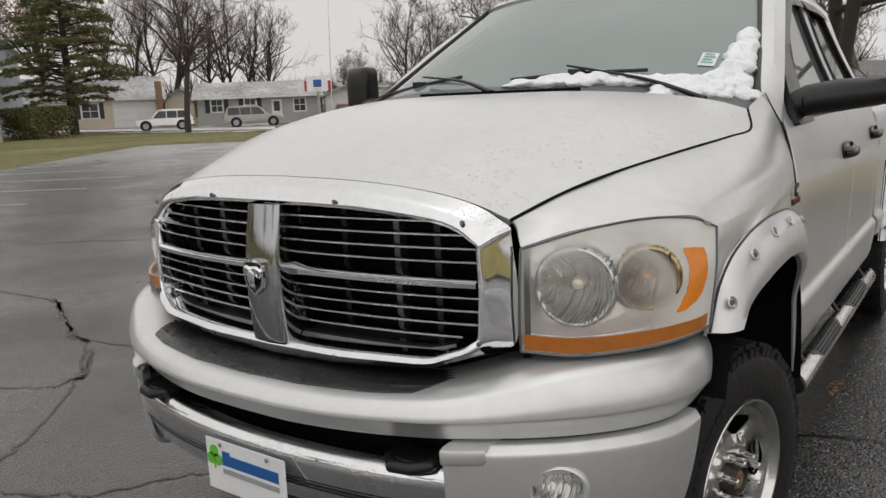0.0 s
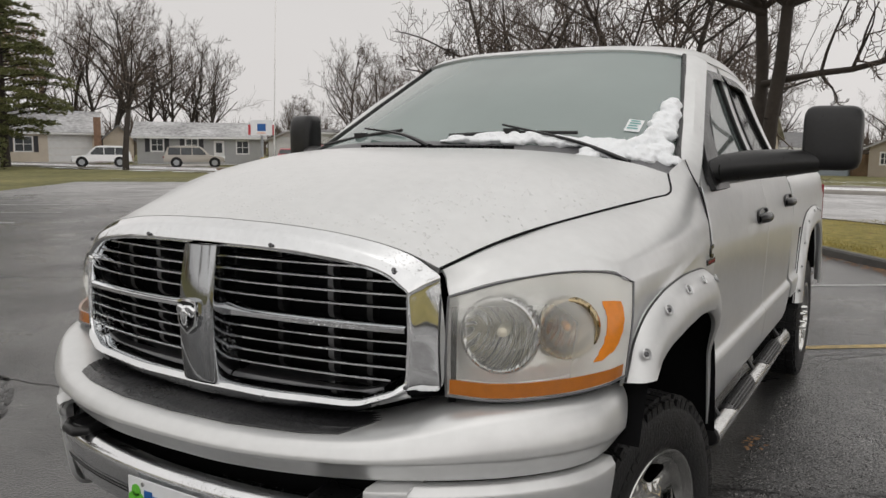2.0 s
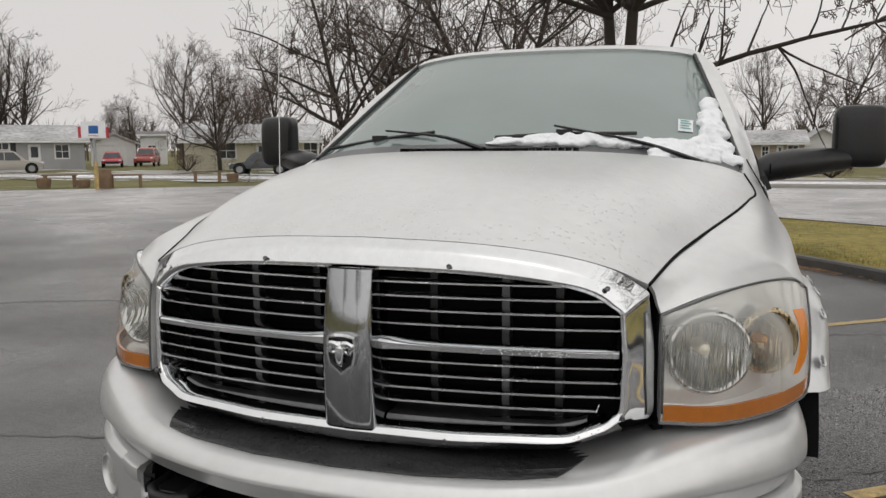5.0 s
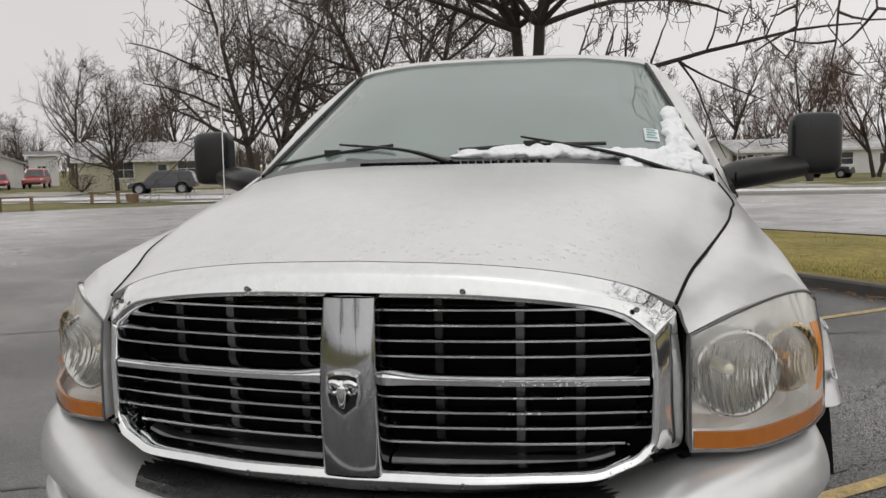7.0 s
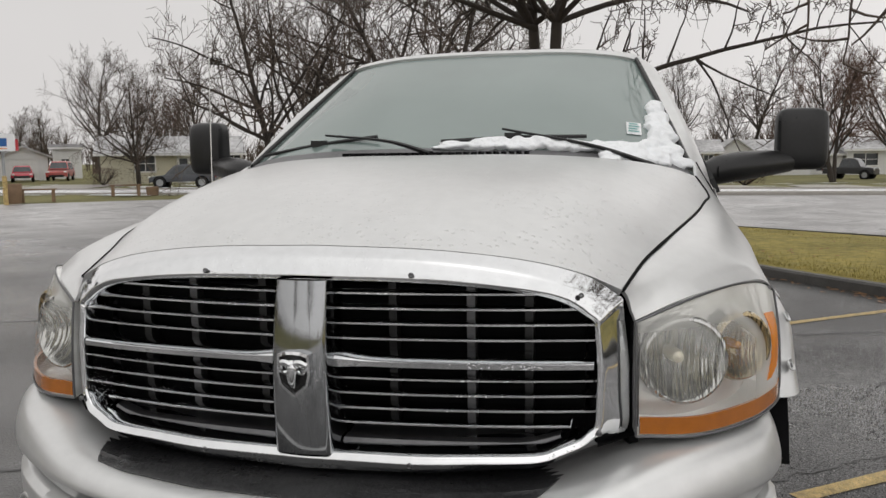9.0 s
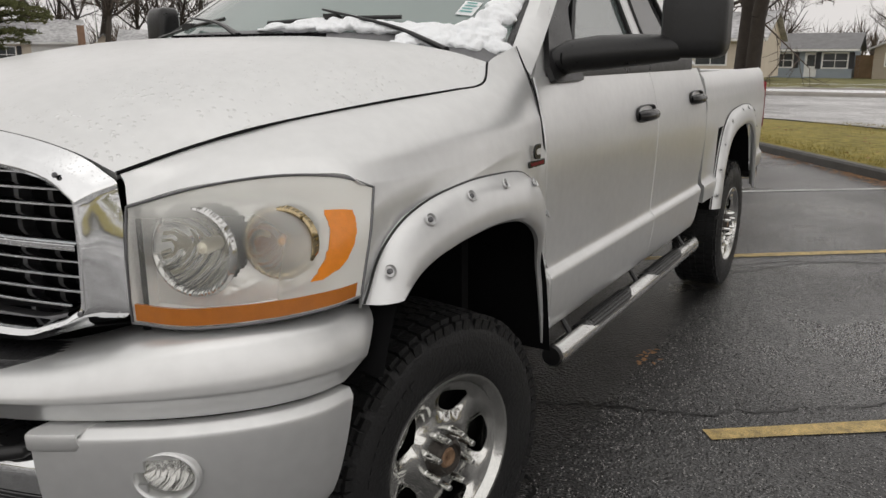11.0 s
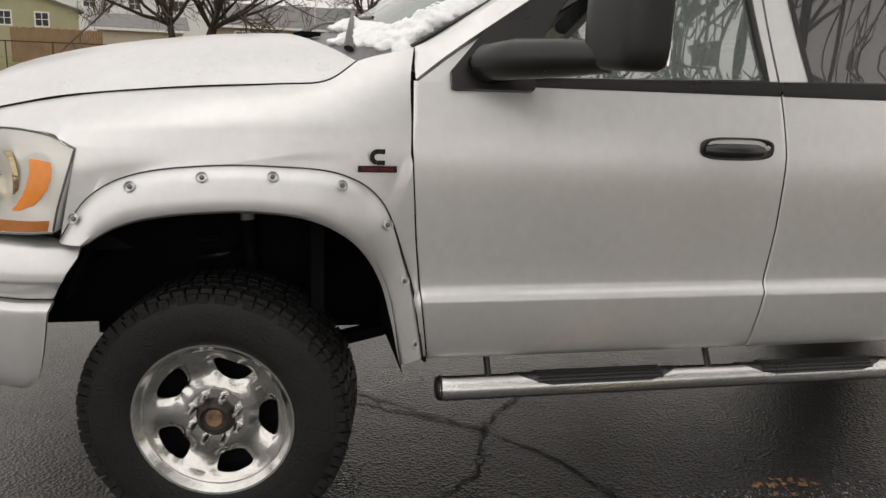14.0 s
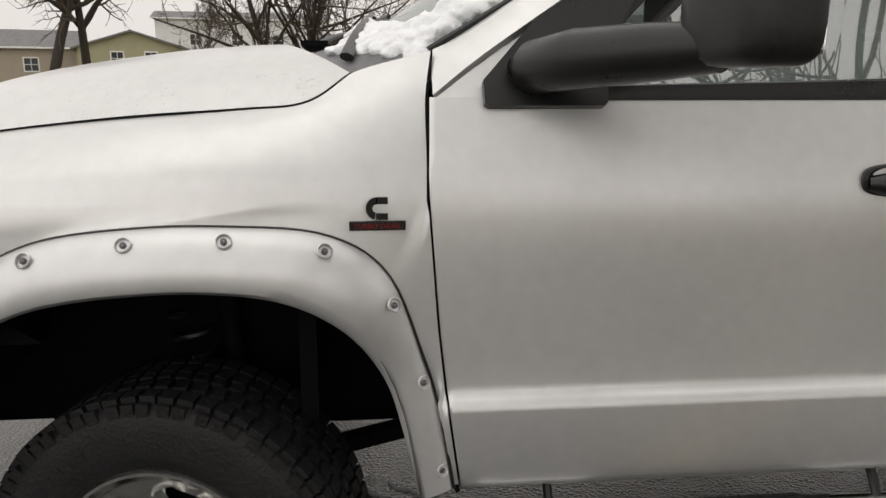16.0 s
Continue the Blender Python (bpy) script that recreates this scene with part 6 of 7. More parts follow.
# ---- trees ----
def bare_mesh(seed, height, spread=.6, trunk_r=.28, stems=1, fork=.28, limbs=4, low=.26, rise=.18, twigs=2, arms=(), dense=1.0):
    """Branch tubes of a leafless tree, grown level by level; returns stem and twig geometry."""
    rnd = random.Random(seed)
    stem, twig = ([], []), ([], [])

    def seg(store, a, b, ra, rb, n):
        d = (b - a).normalized()
        u = d.cross(Vector((.3, .5, .8))).normalized()
        w = u.cross(d)
        i = len(store[0])
        for p, r in ((a, ra), (b, rb)):
            for k in range(n):
                t = 2 * math.pi * k / n
                store[0].append(p + r * (math.cos(t) * u + math.sin(t) * w))
        for k in range(n):
            store[1].append((i + k, i + (k + 1) % n, i + n + (k + 1) % n, i + n + k))

    def run(p, d, length, r0, r1, steps, level, sag=0.0):
        """One wandering branch; returns the joints along it."""
        n = (10, 7, 5, 4, 3, 3)[level]
        store = stem if level < 2 else twig
        joints = []
        for k in range(steps):
            j = .08 + .02 * level
            d = (d + Vector((rnd.gauss(0, j), rnd.gauss(0, j), rnd.gauss(.012 * level - sag * k / steps, j * .7)))).normalized()
            q = p + d * (length / steps)
            ra, rb = r0 + (r1 - r0) * k / steps, r0 + (r1 - r0) * (k + 1) / steps
            seg(store, p, q, ra, rb, n)
            p = q
            joints.append((p, d, rb))
        return joints

    heads = []
    for s in range(stems):
        a = 6.283 * s / stems + 1.0
        off = stems > 1
        d = Vector((fork * math.cos(a) + rnd.gauss(0, .03), fork * math.sin(a), 1)).normalized() if off else Vector((rnd.gauss(0, .05), rnd.gauss(0, .05), 1)).normalized()
        js = run(Vector((.16 * math.cos(a) * off, .16 * math.sin(a) * off, -.2)), d, height * low, trunk_r, trunk_r * .72, 4, 0)
        js2 = run(js[-1][0], js[-1][1], height * .46, trunk_r * .70, trunk_r * .14, 6, 0)
        heads += [(js[-1], 1.0)] * limbs + [(j, .85 - .1 * k) for k, j in enumerate(js2[:5]) for _ in range(2)]
    level = [(p, d, min(r * .56, trunk_r * .42), height * .34 * f, spread) for (p, d, r), f in heads]
    more = 1.6 if arms else dense
    for z, az, length, up in arms:
        js = run(Vector((0, 0, z)), Vector((math.cos(radians(az)), math.sin(radians(az)), up)).normalized(), length, trunk_r * .42, trunk_r * .10, 12, 1, .05)
        level += [(p, d, r * .6, length * .28 * rnd.uniform(.35, 1.1), spread) for p, d, r in js[1:] for _ in range(2) if rnd.random() < .8]
    for lv, (steps, kids, ratio) in enumerate(((8, 1.0, .60), (6, 1.1, .58), (5, 1.35, .60), (3, twigs, .62)), 1):
        nxt = []
        for p, d, r, L, sp in level:
            az = rnd.uniform(0, 6.283)
            side = d.cross(Vector((math.cos(az), math.sin(az), .15))).normalized()
            nd = (d * (1 - sp * .55) + side * sp * rnd.uniform(.7, 1.2) + Vector((0, 0, rise * rnd.uniform(.3, 1.1)))).normalized()
            js = run(p, nd, L * rnd.uniform(.8, 1.15), max(r, .0105), max(r * .36, .006), steps, lv)
            for j in js:
                c = int(kids) + (rnd.random() < kids % 1)
                for _ in range(c if lv > 1 else max(1, c)):
                    nxt.append((j[0], j[1], j[2] * .74, L * ratio * rnd.uniform(.55, 1.0), spread * 1.05))
        most = int((0, 120, 760, 3900, 0)[lv] * more)
        if lv < 4 and len(nxt) > most:
            nxt = rnd.sample(nxt, most)
        level = nxt
    top = max(v.z for v in twig[0])
    k = height / top
    for store in (stem, twig):
        store[0][:] = [(v.x * (.5 + .5 * k), v.y * (.5 + .5 * k), v.z * k) for v in store[0]]
    return stem, twig


def bare_tree(seed, height, twig_mat=None, label="leafless grey-brown tree with fine twigs", **kw):
    t = thing("bare_tree", Matrix(), label, "tree")
    stem, twig = bare_mesh(seed, height, **kw)
    for name, geo_, m in (("trunk", stem, BARK), ("crown", twig, twig_mat or TWIG)):
        me = bpy.data.meshes.new(name)
        me.from_pydata(geo_[0], [], geo_[1])
        me.materials.append(m)
        me.polygons.foreach_set("use_smooth", [True] * len(me.polygons))
        ob = new(name, me)
        ob.parent = t
    return t


def at(az, dist, eye=(1.0, -2.3)):
    """A spot by bearing (degrees left of straight ahead) and distance."""
    return eye[0] - dist * math.sin(radians(az)), eye[1] + dist * math.cos(radians(az))


def place(t, az, dist, scale=1.0, turn=0.0, eye=(1.0, -2.3), z=-.05, copy=True):
    x, y = at(az, dist, eye)
    m = pose(x, y, z, 0, 0, turn) @ Matrix.Diagonal((scale, scale, scale, 1))
    if copy:
        return copy_thing(t, m)
    t.matrix_basis = m
    return t


T1 = bare_tree(3, 15, trunk_r=.22, spread=.78, limbs=5, twigs=1.6, dense=.5)
T2 = bare_tree(8, 14, trunk_r=.20, spread=.66, low=.22, limbs=5, twigs=1.6, dense=.5)
T3 = bare_tree(21, 14, trunk_r=.17, spread=.92, stems=2, fork=.30, limbs=6, low=.14, rise=.14, twigs=3)
T4 = bare_tree(34, 12, twig_mat=REDTWIG, spread=.62, stems=2, trunk_r=.16, fork=.2, low=.12, twigs=3, label="dense leafless tree with reddish twigs")
T5 = bare_tree(55, 13, spread=.66, trunk_r=.16, stems=3, fork=.24, limbs=3, rise=.24, twigs=1.6, dense=.55)
# near double-trunk tree beyond the island, wide arching limbs
BIG = bare_tree(70, 15, trunk_r=.18, spread=.95, stems=2, fork=.045, limbs=5, low=.30, rise=.12, label="large dark double-trunk leafless tree with arching limbs",
                arms=((2.75, -68, 7.5, .17), (4.6, 125, 5.5, .26), (5.3, -40, 5.5, .36), (5.4, 90, 5.5, .40), (4.6, -160, 4.5, .3), (4.2, 150, 5.0, .28)))
place(BIG, 0, 0, 1.0, 60, eye=(-1.85, 19.0), copy=False)
place(T1, 52.6, 57, .95, 20, copy=False)
place(T2, 37.3, 78, .95, 60, copy=False)
place(T3, 25.6, 44, 1.12, 10, copy=False)
place(T4, -12.6, 62, .92, 0, copy=False)
place(T5, 49.5, 92, 1.2, 0, copy=False)
for src, az, d, s, r in (
        (T3, 15.0, 43, 1.15, 140), (T3, 35.0, 60, .62, 250), (T2, 56.5, 98, 1.2, 10), (T5, 53.8, 96, 1.2, 80), (T1, 50.8, 100, 1.1, 200),
        (T5, 47.3, 90, .85, 150), (T2, 58.5, 94, 1.1, 20), (T2, 42.3, 130, .75, 0), (T3, 40.6, 125, .7, 77),
        (T4, 33.0, 84, .95, 40), (T2, 30.5, 80, 1.0, 190), (T1, 21, 70, 1.05, 90), (T1, 10.5, 66, 1.0, 280), (T2, 7.5, 90, .8, 45),
        (T2, -3.4, 104, 1.15, 60), (T1, -7.6, 106, 1.15, 200), (T4, -16.5, 70, 1.0, 120), (T2, -6.0, 95, .8, 10), (T1, 1.0, 100, .75, 160), (T4, -10.5, 100, .9, 60), (T2, -20, 80, 1.0, 0)):
    place(src, az, d, s, r)
# by the side view and round the camera's back
for src, az, d, s, r in ((T1, 110.2, 34, 1.0, 40), (T2, 107.6, 36, 1.0, 300), (T3, 95.2, 40, .9, 50), (T2, 94.2, 41, .8, 10), (T1, 84, 62, .9, 5), (T2, 101, 90, .8, 5),
                         (T2, -135, 46, .9, 0), (T1, 178, 30, 1.0, 50), (T2, 148, 34, 1.0, 0), (T3, -48.8, 10.6, 1.1, 200)):
    place(src, az, d, s, r, eye=(2.5, 0))
# bird's nest
nx, ny = at(29.8, 43)
bm = bmesh.new()
rn = random.Random(2)
for k in range(90):
    a, b = rn.uniform(0, 6.28), rn.uniform(-.5, .5)
    c = Vector((nx + .22 * math.cos(a), ny + .22 * math.sin(a), 6.75 + b * .35))
    d = Vector((rn.gauss(0, 1), rn.gauss(0, 1), rn.gauss(0, .5))).normalized() * .22
    tube(bm, [c - d, c + d], .012, 3, False)
tagged(part("squirrel_nest", bm, BARK), label="dark twig nest in a bare tree", category="nest")


# evergreen
def pine(x, y, height, width, seed):
    t = thing("pine_tree", pose(x, y, 0), "tall dark green pine with drooping branches", "tree")
    rnd = random.Random(seed)
    bm = bmesh.new()
    tube(bm, [(0, 0, -.1), (.05, 0, height * .4), (0, .05, height)], [.36, .24, .05], 10)
    part("trunk", bm, BARK, t)
    vs, fs = [], []
    bm = bmesh.new()
    for k in range(124):
        f = (k / 124) ** 1.1
        z = 2.3 + (height - 2.6) * f
        L = width * .5 * float(np.interp(f, (0, .12, .3, .6, 1), (.72, 1.0, .92, .55, .06))) * rnd.uniform(.70, 1.08)
        a = k * 2.4 + rnd.uniform(-.4, .4)
        tip = Vector((L * math.cos(a), L * math.sin(a), z + L * rnd.uniform(-.10, .12)))
        root = Vector((0, 0, z))
        tube(bm, [root, root.lerp(tip, .5) + Vector((0, 0, .07 * L)), tip], [.06, .04, .012], 5)
        across = Vector((-math.sin(a), math.cos(a), 0))
        for j in range(int(24 + 11 * L)):
            g = rnd.uniform(.18, 1.03) ** .8
            c = root.lerp(tip, g) + Vector((0, 0, .07 * L * math.sin(math.pi * g))) + across * rnd.gauss(0, .12 + .16 * L * g * (1.1 - g)) + Vector((0, 0, rnd.gauss(.03, .08)))
            for q in range(7):
                d = Vector((rnd.gauss(.5 * math.cos(a), .8), rnd.gauss(.5 * math.sin(a), .8), rnd.gauss(.12, .35))).normalized() * rnd.uniform(.18, .40)
                w = d.cross(Vector((rnd.gauss(0, 1), rnd.gauss(0, 1), rnd.gauss(0, 1)))).normalized() * .038
                i = len(vs)
                vs += [tuple(c - w), tuple(c + w), tuple(c + d)]
                fs.append((i, i + 1, i + 2))
    part("bough", bm, BARK, t)
    me = bpy.data.meshes.new("crown")
    me.from_pydata(vs, [], fs)
    me.materials.append(NEEDLE)
    ob = new("crown", me)
    ob.parent = t


pine(*at(59.8, 66), 15.5, 10.6, 4)


def leafy_oak(x, y, turn, seed):
    """A tree that has kept its brown leaves, in hanging clusters."""
    t = copy_thing(T1, pose(x, y, -.05, 0, 0, turn))
    t.scale = (1.15, 1.15, 1.15)
    t.name = "oak_tree"
    tagged(t, "oak keeping its withered brown leaves")
    rnd = random.Random(seed)
    vs, fs = [], []
    for k in range(420):
        a, r = rnd.uniform(0, 6.28), 5.2 * rnd.random() ** .6
        c = Vector((r * math.cos(a), r * math.sin(a), rnd.uniform(8.0, 13.5) - .08 * r * r))
        for j in range(26):
            p = c + Vector((rnd.gauss(0, .26), rnd.gauss(0, .26), rnd.gauss(0, .20)))
            d = Vector((rnd.gauss(0, 1), rnd.gauss(0, 1), rnd.gauss(-.4, .7))).normalized() * rnd.uniform(.14, .26)
            w = d.cross(Vector((rnd.gauss(0, 1), rnd.gauss(0, 1), 1))).normalized() * .07
            i = len(vs)
            vs += [tuple(p), tuple(p + d * .5 + w), tuple(p + d), tuple(p + d * .5 - w)]
            fs.append((i, i + 1, i + 2, i + 3))
    me = bpy.data.meshes.new("leaves")
    me.from_pydata(vs, [], fs)
    me.materials.append(OAKLEAF)
    new("leaves", me).parent = t


leafy_oak(*at(61.8, 84, (1.54, -2.25)), 30, 9)


def shrub(x, y, w, h, seed, material, label, leafy=True):
    t = thing("shrub", pose(x, y, gz(x, y)), label, "shrub")
    rnd = random.Random(seed)
    bm = bmesh.new()
    for k in range(24):
        a = rnd.uniform(0, 6.28)
        tube(bm, [(0, 0, 0), (w * .3 * math.cos(a), w * .2 * math.sin(a), h * .5), (w * .5 * math.cos(a) * rnd.random(), w * .4 * math.sin(a), h * rnd.uniform(.7, 1))], [.03, .02, .006], 4)
    part("stem", bm, BARK, t)
    vs, fs = [], []
    for k in range(9000 if leafy else 900):
        c = Vector((rnd.uniform(-.5, .5) * w, rnd.uniform(-.5, .5) * w * .6, h * rnd.random() ** .6))
        d = Vector((rnd.gauss(0, 1), rnd.gauss(0, 1), rnd.gauss(0, 1))).normalized() * (.15 if leafy else .22)
        q = d.cross(Vector((rnd.gauss(0, 1), rnd.gauss(0, 1), 1))).normalized() * (.07 if leafy else .012)
        i = len(vs)
        vs += [tuple(c - q), tuple(c + q), tuple(c + d)]
        fs.append((i, i + 1, i + 2))
    me = bpy.data.meshes.new("crown")
    me.from_pydata(vs, [], fs)
    me.materials.append(material)
    new("crown", me).parent = t


shrub(*at(62.0, 60), 5.0, 2.1, 1, NEEDLE, "clipped dark green hedge")
shrub(*at(65.5, 58), 2.6, 1.3, 2, REDTWIG, "twiggy bare shrub beside a hedge", False)
shrub(7.6, 50, 2.2, .85, 3, REDTWIG, "low brown twiggy shrub", False)
shrub(12.2, 74, 2.0, 2.0, 7, REDTWIG, "rounded bare shrub before a white house", False)
shrub(*at(37.2, 62), 2.4, 1.3, 5, REDTWIG, "bare twiggy shrub by a house", False)

# far woods behind the houses; from 1500 on an unseen belt added for reflections
vs, fs = [], []
rnd = random.Random(90)
for k in range(1900):
    az = rnd.uniform(-60, 125) if k < 1500 else rnd.uniform(125, 300)
    d = rnd.uniform(115, 230) if k < 1500 else rnd.uniform(90, 200)
    x, y = at(az, d)
    h = rnd.uniform(5, 9.5) if k < 1500 else rnd.uniform(5, 9)
    for s in range(20 if k < 1500 else 12):
        a, b = rnd.uniform(0, 6.28), rnd.random()
        z0 = 0 if s == 0 else h * rnd.uniform(.1, .5)
        L = h if s == 0 else h * rnd.uniform(.3, .55)
        dx = 0 if s == 0 else L * rnd.uniform(.2, .7)
        r = .16 if s == 0 else .06
        i = len(vs)
        tx, ty, tz = x + dx * math.cos(a), y + dx * math.sin(a), z0 + L * .8
        ox, oy = math.cos(radians(az)) * r, math.sin(radians(az)) * r
        vs += [(x - ox, y - oy, z0), (x + ox, y + oy, z0), (tx, ty, tz)]
        fs.append((i, i + 1, i + 2))
me = bpy.data.meshes.new("far_woods")
me.from_pydata(vs, [], fs)
me.materials.append(TWIG)
tagged(new("far_woods", me), label="hazy grey-brown leafless woods far behind the houses, with an unseen belt added behind the viewer", category="woods", kind="stuff")


# ---- houses ----
def siding(name, c):
    m = mat(name, c, .75, 0, .08, 1.5)
    n, l = m.node_tree.nodes, m.node_tree.links
    tc, w, bp = n.new("ShaderNodeTexCoord"), n.new("ShaderNodeTexWave"), n.new("ShaderNodeBump")
    w.bands_direction, w.wave_profile = "Z", "SAW"
    w.inputs["Scale"].default_value = 1.6
    bp.inputs["Strength"].default_value, bp.inputs["Distance"].default_value = .6, .02
    l.new(tc.outputs["Object"], w.inputs["Vector"])
    l.new(w.outputs[1], bp.inputs["Height"])
    l.new(bp.outputs[0], n["Principled BSDF"].inputs["Normal"])
    return m


S_GREY, S_BEIGE, S_YELLOW = siding("grey_siding", (.36, .36, .36)), siding("beige_siding", (.58, .51, .42)), siding("cream_siding", (.55, .52, .40))
S_WHITE, S_TAN, S_GREEN = siding("white_siding", (.68, .68, .68)), siding("tan_siding", (.36, .31, .25)), siding("olive_siding", (.37, .35, .23))
S_BLUEGREY = siding("blue_grey_siding", (.27, .31, .35))
S_BLUE = siding("pale_blue_siding", (.50, .55, .60))
ROOFGREY = mat("grey_shingles", (.17, .168, .17), .85, 0, .25, 2, .5, 12)
ROOFSNOW = mat("snow_dusted_shingles", (.21, .205, .205), .8, 0, .2, .35, .4, 6, color2=(.50, .50, .505))
TRIM = mat("white_trim", (.72, .72, .71), .6, 0, .08, 3)
SHUTTER = mat("black_shutter", (.03, .03, .035), .6, 0, .2, 5)
PANE = mat("dark_window_pane", (.05, .055, .06), .08, 0, .3, 1)
WOOD = mat("weathered_wood", (.20, .13, .08), .8, 0, .3, 3, .5, 20)
WOODFENCE = mat("brown_fence", (.24, .15, .085), .8, 0, .3, 1.5, .4, 20)
BRICKRED = mat("red_brick", (.25, .15, .10), .8, 0, .3, 4, .5, 12)


def house(m, L, D, wall, rise, siding_m, roof_m, openings, label, gable_front=False, chimney=None):
    """A gabled house; its front faces -y of m and starts at x = 0. openings: (kind, x, width, sill, height)."""
    h = thing("house", m, label, "house")
    bm = bmesh.new()
    cuts = sorted((o for o in openings), key=lambda o: o[1])
    # front wall in strips round the openings
    x = 0
    for kind, ox, w, s, hh in cuts:
        if ox > x:
            box(bm, (x, 0, -.1), (ox, .2, wall))
        if s > 0:
            box(bm, (ox, 0, -.1), (ox + w, .2, s))
        box(bm, (ox, 0, s + hh), (ox + w, .2, wall))
        x = ox + w
    box(bm, (x, 0, -.1), (L, .2, wall))
    box(bm, (0, D - .2, -.1), (L, D, wall))
    box(bm, (0, .2, -.1), (.2, D - .2, wall))
    box(bm, (L - .2, .2, -.1), (L, D - .2, wall))
    if gable_front:
        for y in (0, D - .2):
            a = [bm.verts.new(p) for p in ((0, y, wall), (L, y, wall), (L / 2, y, wall + rise))]
            b = [bm.verts.new(p) for p in ((0, y + .2, wall), (L, y + .2, wall), (L / 2, y + .2, wall + rise))]
            bm.faces.new(a)
            bm.faces.new(b[::-1])
    else:
        for xx in (0, L - .2):
            a = [bm.verts.new(p) for p in ((xx, 0, wall), (xx, D, wall), (xx, D / 2, wall + rise))]
            b = [bm.verts.new(p) for p in ((xx + .2, 0, wall), (xx + .2, D, wall), (xx + .2, D / 2, wall + rise))]
            bm.faces.new(a)
            bm.faces.new(b[::-1])
    part("wall", bm, siding_m, h, smooth=False)
    e, tk = .45, .16
    bm = bmesh.new()
    if gable_front:
        for s in (1, -1):
            c = L / 2
            q = [(c, -e, wall + rise), (c, D + e, wall + rise), (c + s * (L / 2 + e), D + e, wall - e * rise / (L / 2)), (c + s * (L / 2 + e), -e, wall - e * rise / (L / 2))]
            lo = [bm.verts.new(p) for p in q]
            hi = [bm.verts.new((p[0], p[1], p[2] + tk)) for p in q]
            bm.faces.new(lo)
            bm.faces.new(hi)
            for k in range(4):
                bm.faces.new((lo[k], lo[(k + 1) % 4], hi[(k + 1) % 4], hi[k]))
    else:
        for s in (1, -1):
            c = D / 2
            q = [(-e, c, wall + rise), (L + e, c, wall + rise), (L + e, c + s * (D / 2 + e), wall - e * rise / (D / 2)), (-e, c + s * (D / 2 + e), wall - e * rise / (D / 2))]
            lo = [bm.verts.new(p) for p in q]
            hi = [bm.verts.new((p[0], p[1], p[2] + tk)) for p in q]
            bm.faces.new(lo)
            bm.faces.new(hi)
            for k in range(4):
                bm.faces.new((lo[k], lo[(k + 1) % 4], hi[(k + 1) % 4], hi[k]))
    roof = part("roof", bm, roof_m, h, smooth=False)
    if not gable_front:
        bm = bmesh.new()
        box(bm, (-e, -e - .06, wall - e * rise / (D / 2) - .06), (L + e, -e, wall - e * rise / (D / 2) + .12))
        part("gutter", bm, TRIM, roof, smooth=False)
    if chimney:
        bm = bmesh.new()
        box(bm, (chimney - .4, D / 2 - .3, wall), (chimney + .4, D / 2 + .3, wall + rise + .9))
        part("chimney", bm, BRICKRED, roof, smooth=False)
    for kind, ox, w, s, hh in cuts:
        bm = bmesh.new()
        if kind in ("window", "shuttered"):
            gx = (ox - .06, ox + .05, ox + w / 2 - .025, ox + w / 2 + .025, ox + w - .05, ox + w + .06)
            gz = (s - .06, s + .05, s + hh / 2 - .025, s + hh / 2 + .025, s + hh - .05, s + hh + .07)
            vv = [[bm.verts.new((p, -.04, q)) for p in gx] for q in gz]
            for i in range(5):
                for j in range(5):
                    if not (i in (1, 3) and j in (1, 3)):
                        bm.faces.new((vv[i][j], vv[i][j + 1], vv[i + 1][j + 1], vv[i + 1][j]))
            win = part("window", bm, TRIM, h, "white-framed window", smooth=False, thick=.10, out=(ox, 5, s))
            bm = bmesh.new()
            box(bm, (ox, .09, s), (ox + w, .11, s + hh))
            part("pane", bm, PANE, win, smooth=False)
            if kind == "shuttered":
                for xa in (ox - .52, ox + w + .10):
                    bm = bmesh.new()
                    box(bm, (xa, -.05, s - .05), (xa + .40, -.003, s + hh + .05))
                    for k in range(8):
                        box(bm, (xa + .05, -.07, s + hh * k / 8 + .02), (xa + .35, -.04, s + hh * k / 8 + .08))
                    part("shutter", bm, SHUTTER, h, smooth=False)
        elif kind == "door":
            box(bm, (ox, .06, s), (ox + w, .12, s + hh))
            d = part("door", bm, TRIM, h, "white entrance door", smooth=False)
            bm = bmesh.new()
            box(bm, (ox + .2, .03, s + .9), (ox + w - .2, .062, s + hh - .2))
            part("pane", bm, PANE, d, smooth=False)
        elif kind == "garage":
            for k in range(4):
                box(bm, (ox, .06 + .004 * (k % 2), s + hh * k / 4 + .01), (ox + w, .11, s + hh * (k + 1) / 4 - .012))
            part("garage_door", bm, TRIM, h, "white panelled garage door", smooth=False)
        elif kind == "open":
            # no door here: a black sheet set back gives the interior's shade
            box(bm, (ox, .5, s), (ox + w, .55, s + hh))
            part("garage_door", bm, SHUTTER, h, "dark sheet for the shade inside an open garage", smooth=False)
    return h


E0, E5 = (1.54, -2.25), (.77, -2.46)


def street_x(az, y, eye=(1.54, -2.25)):
    return eye[0] - (y - eye[1]) * math.tan(radians(az))


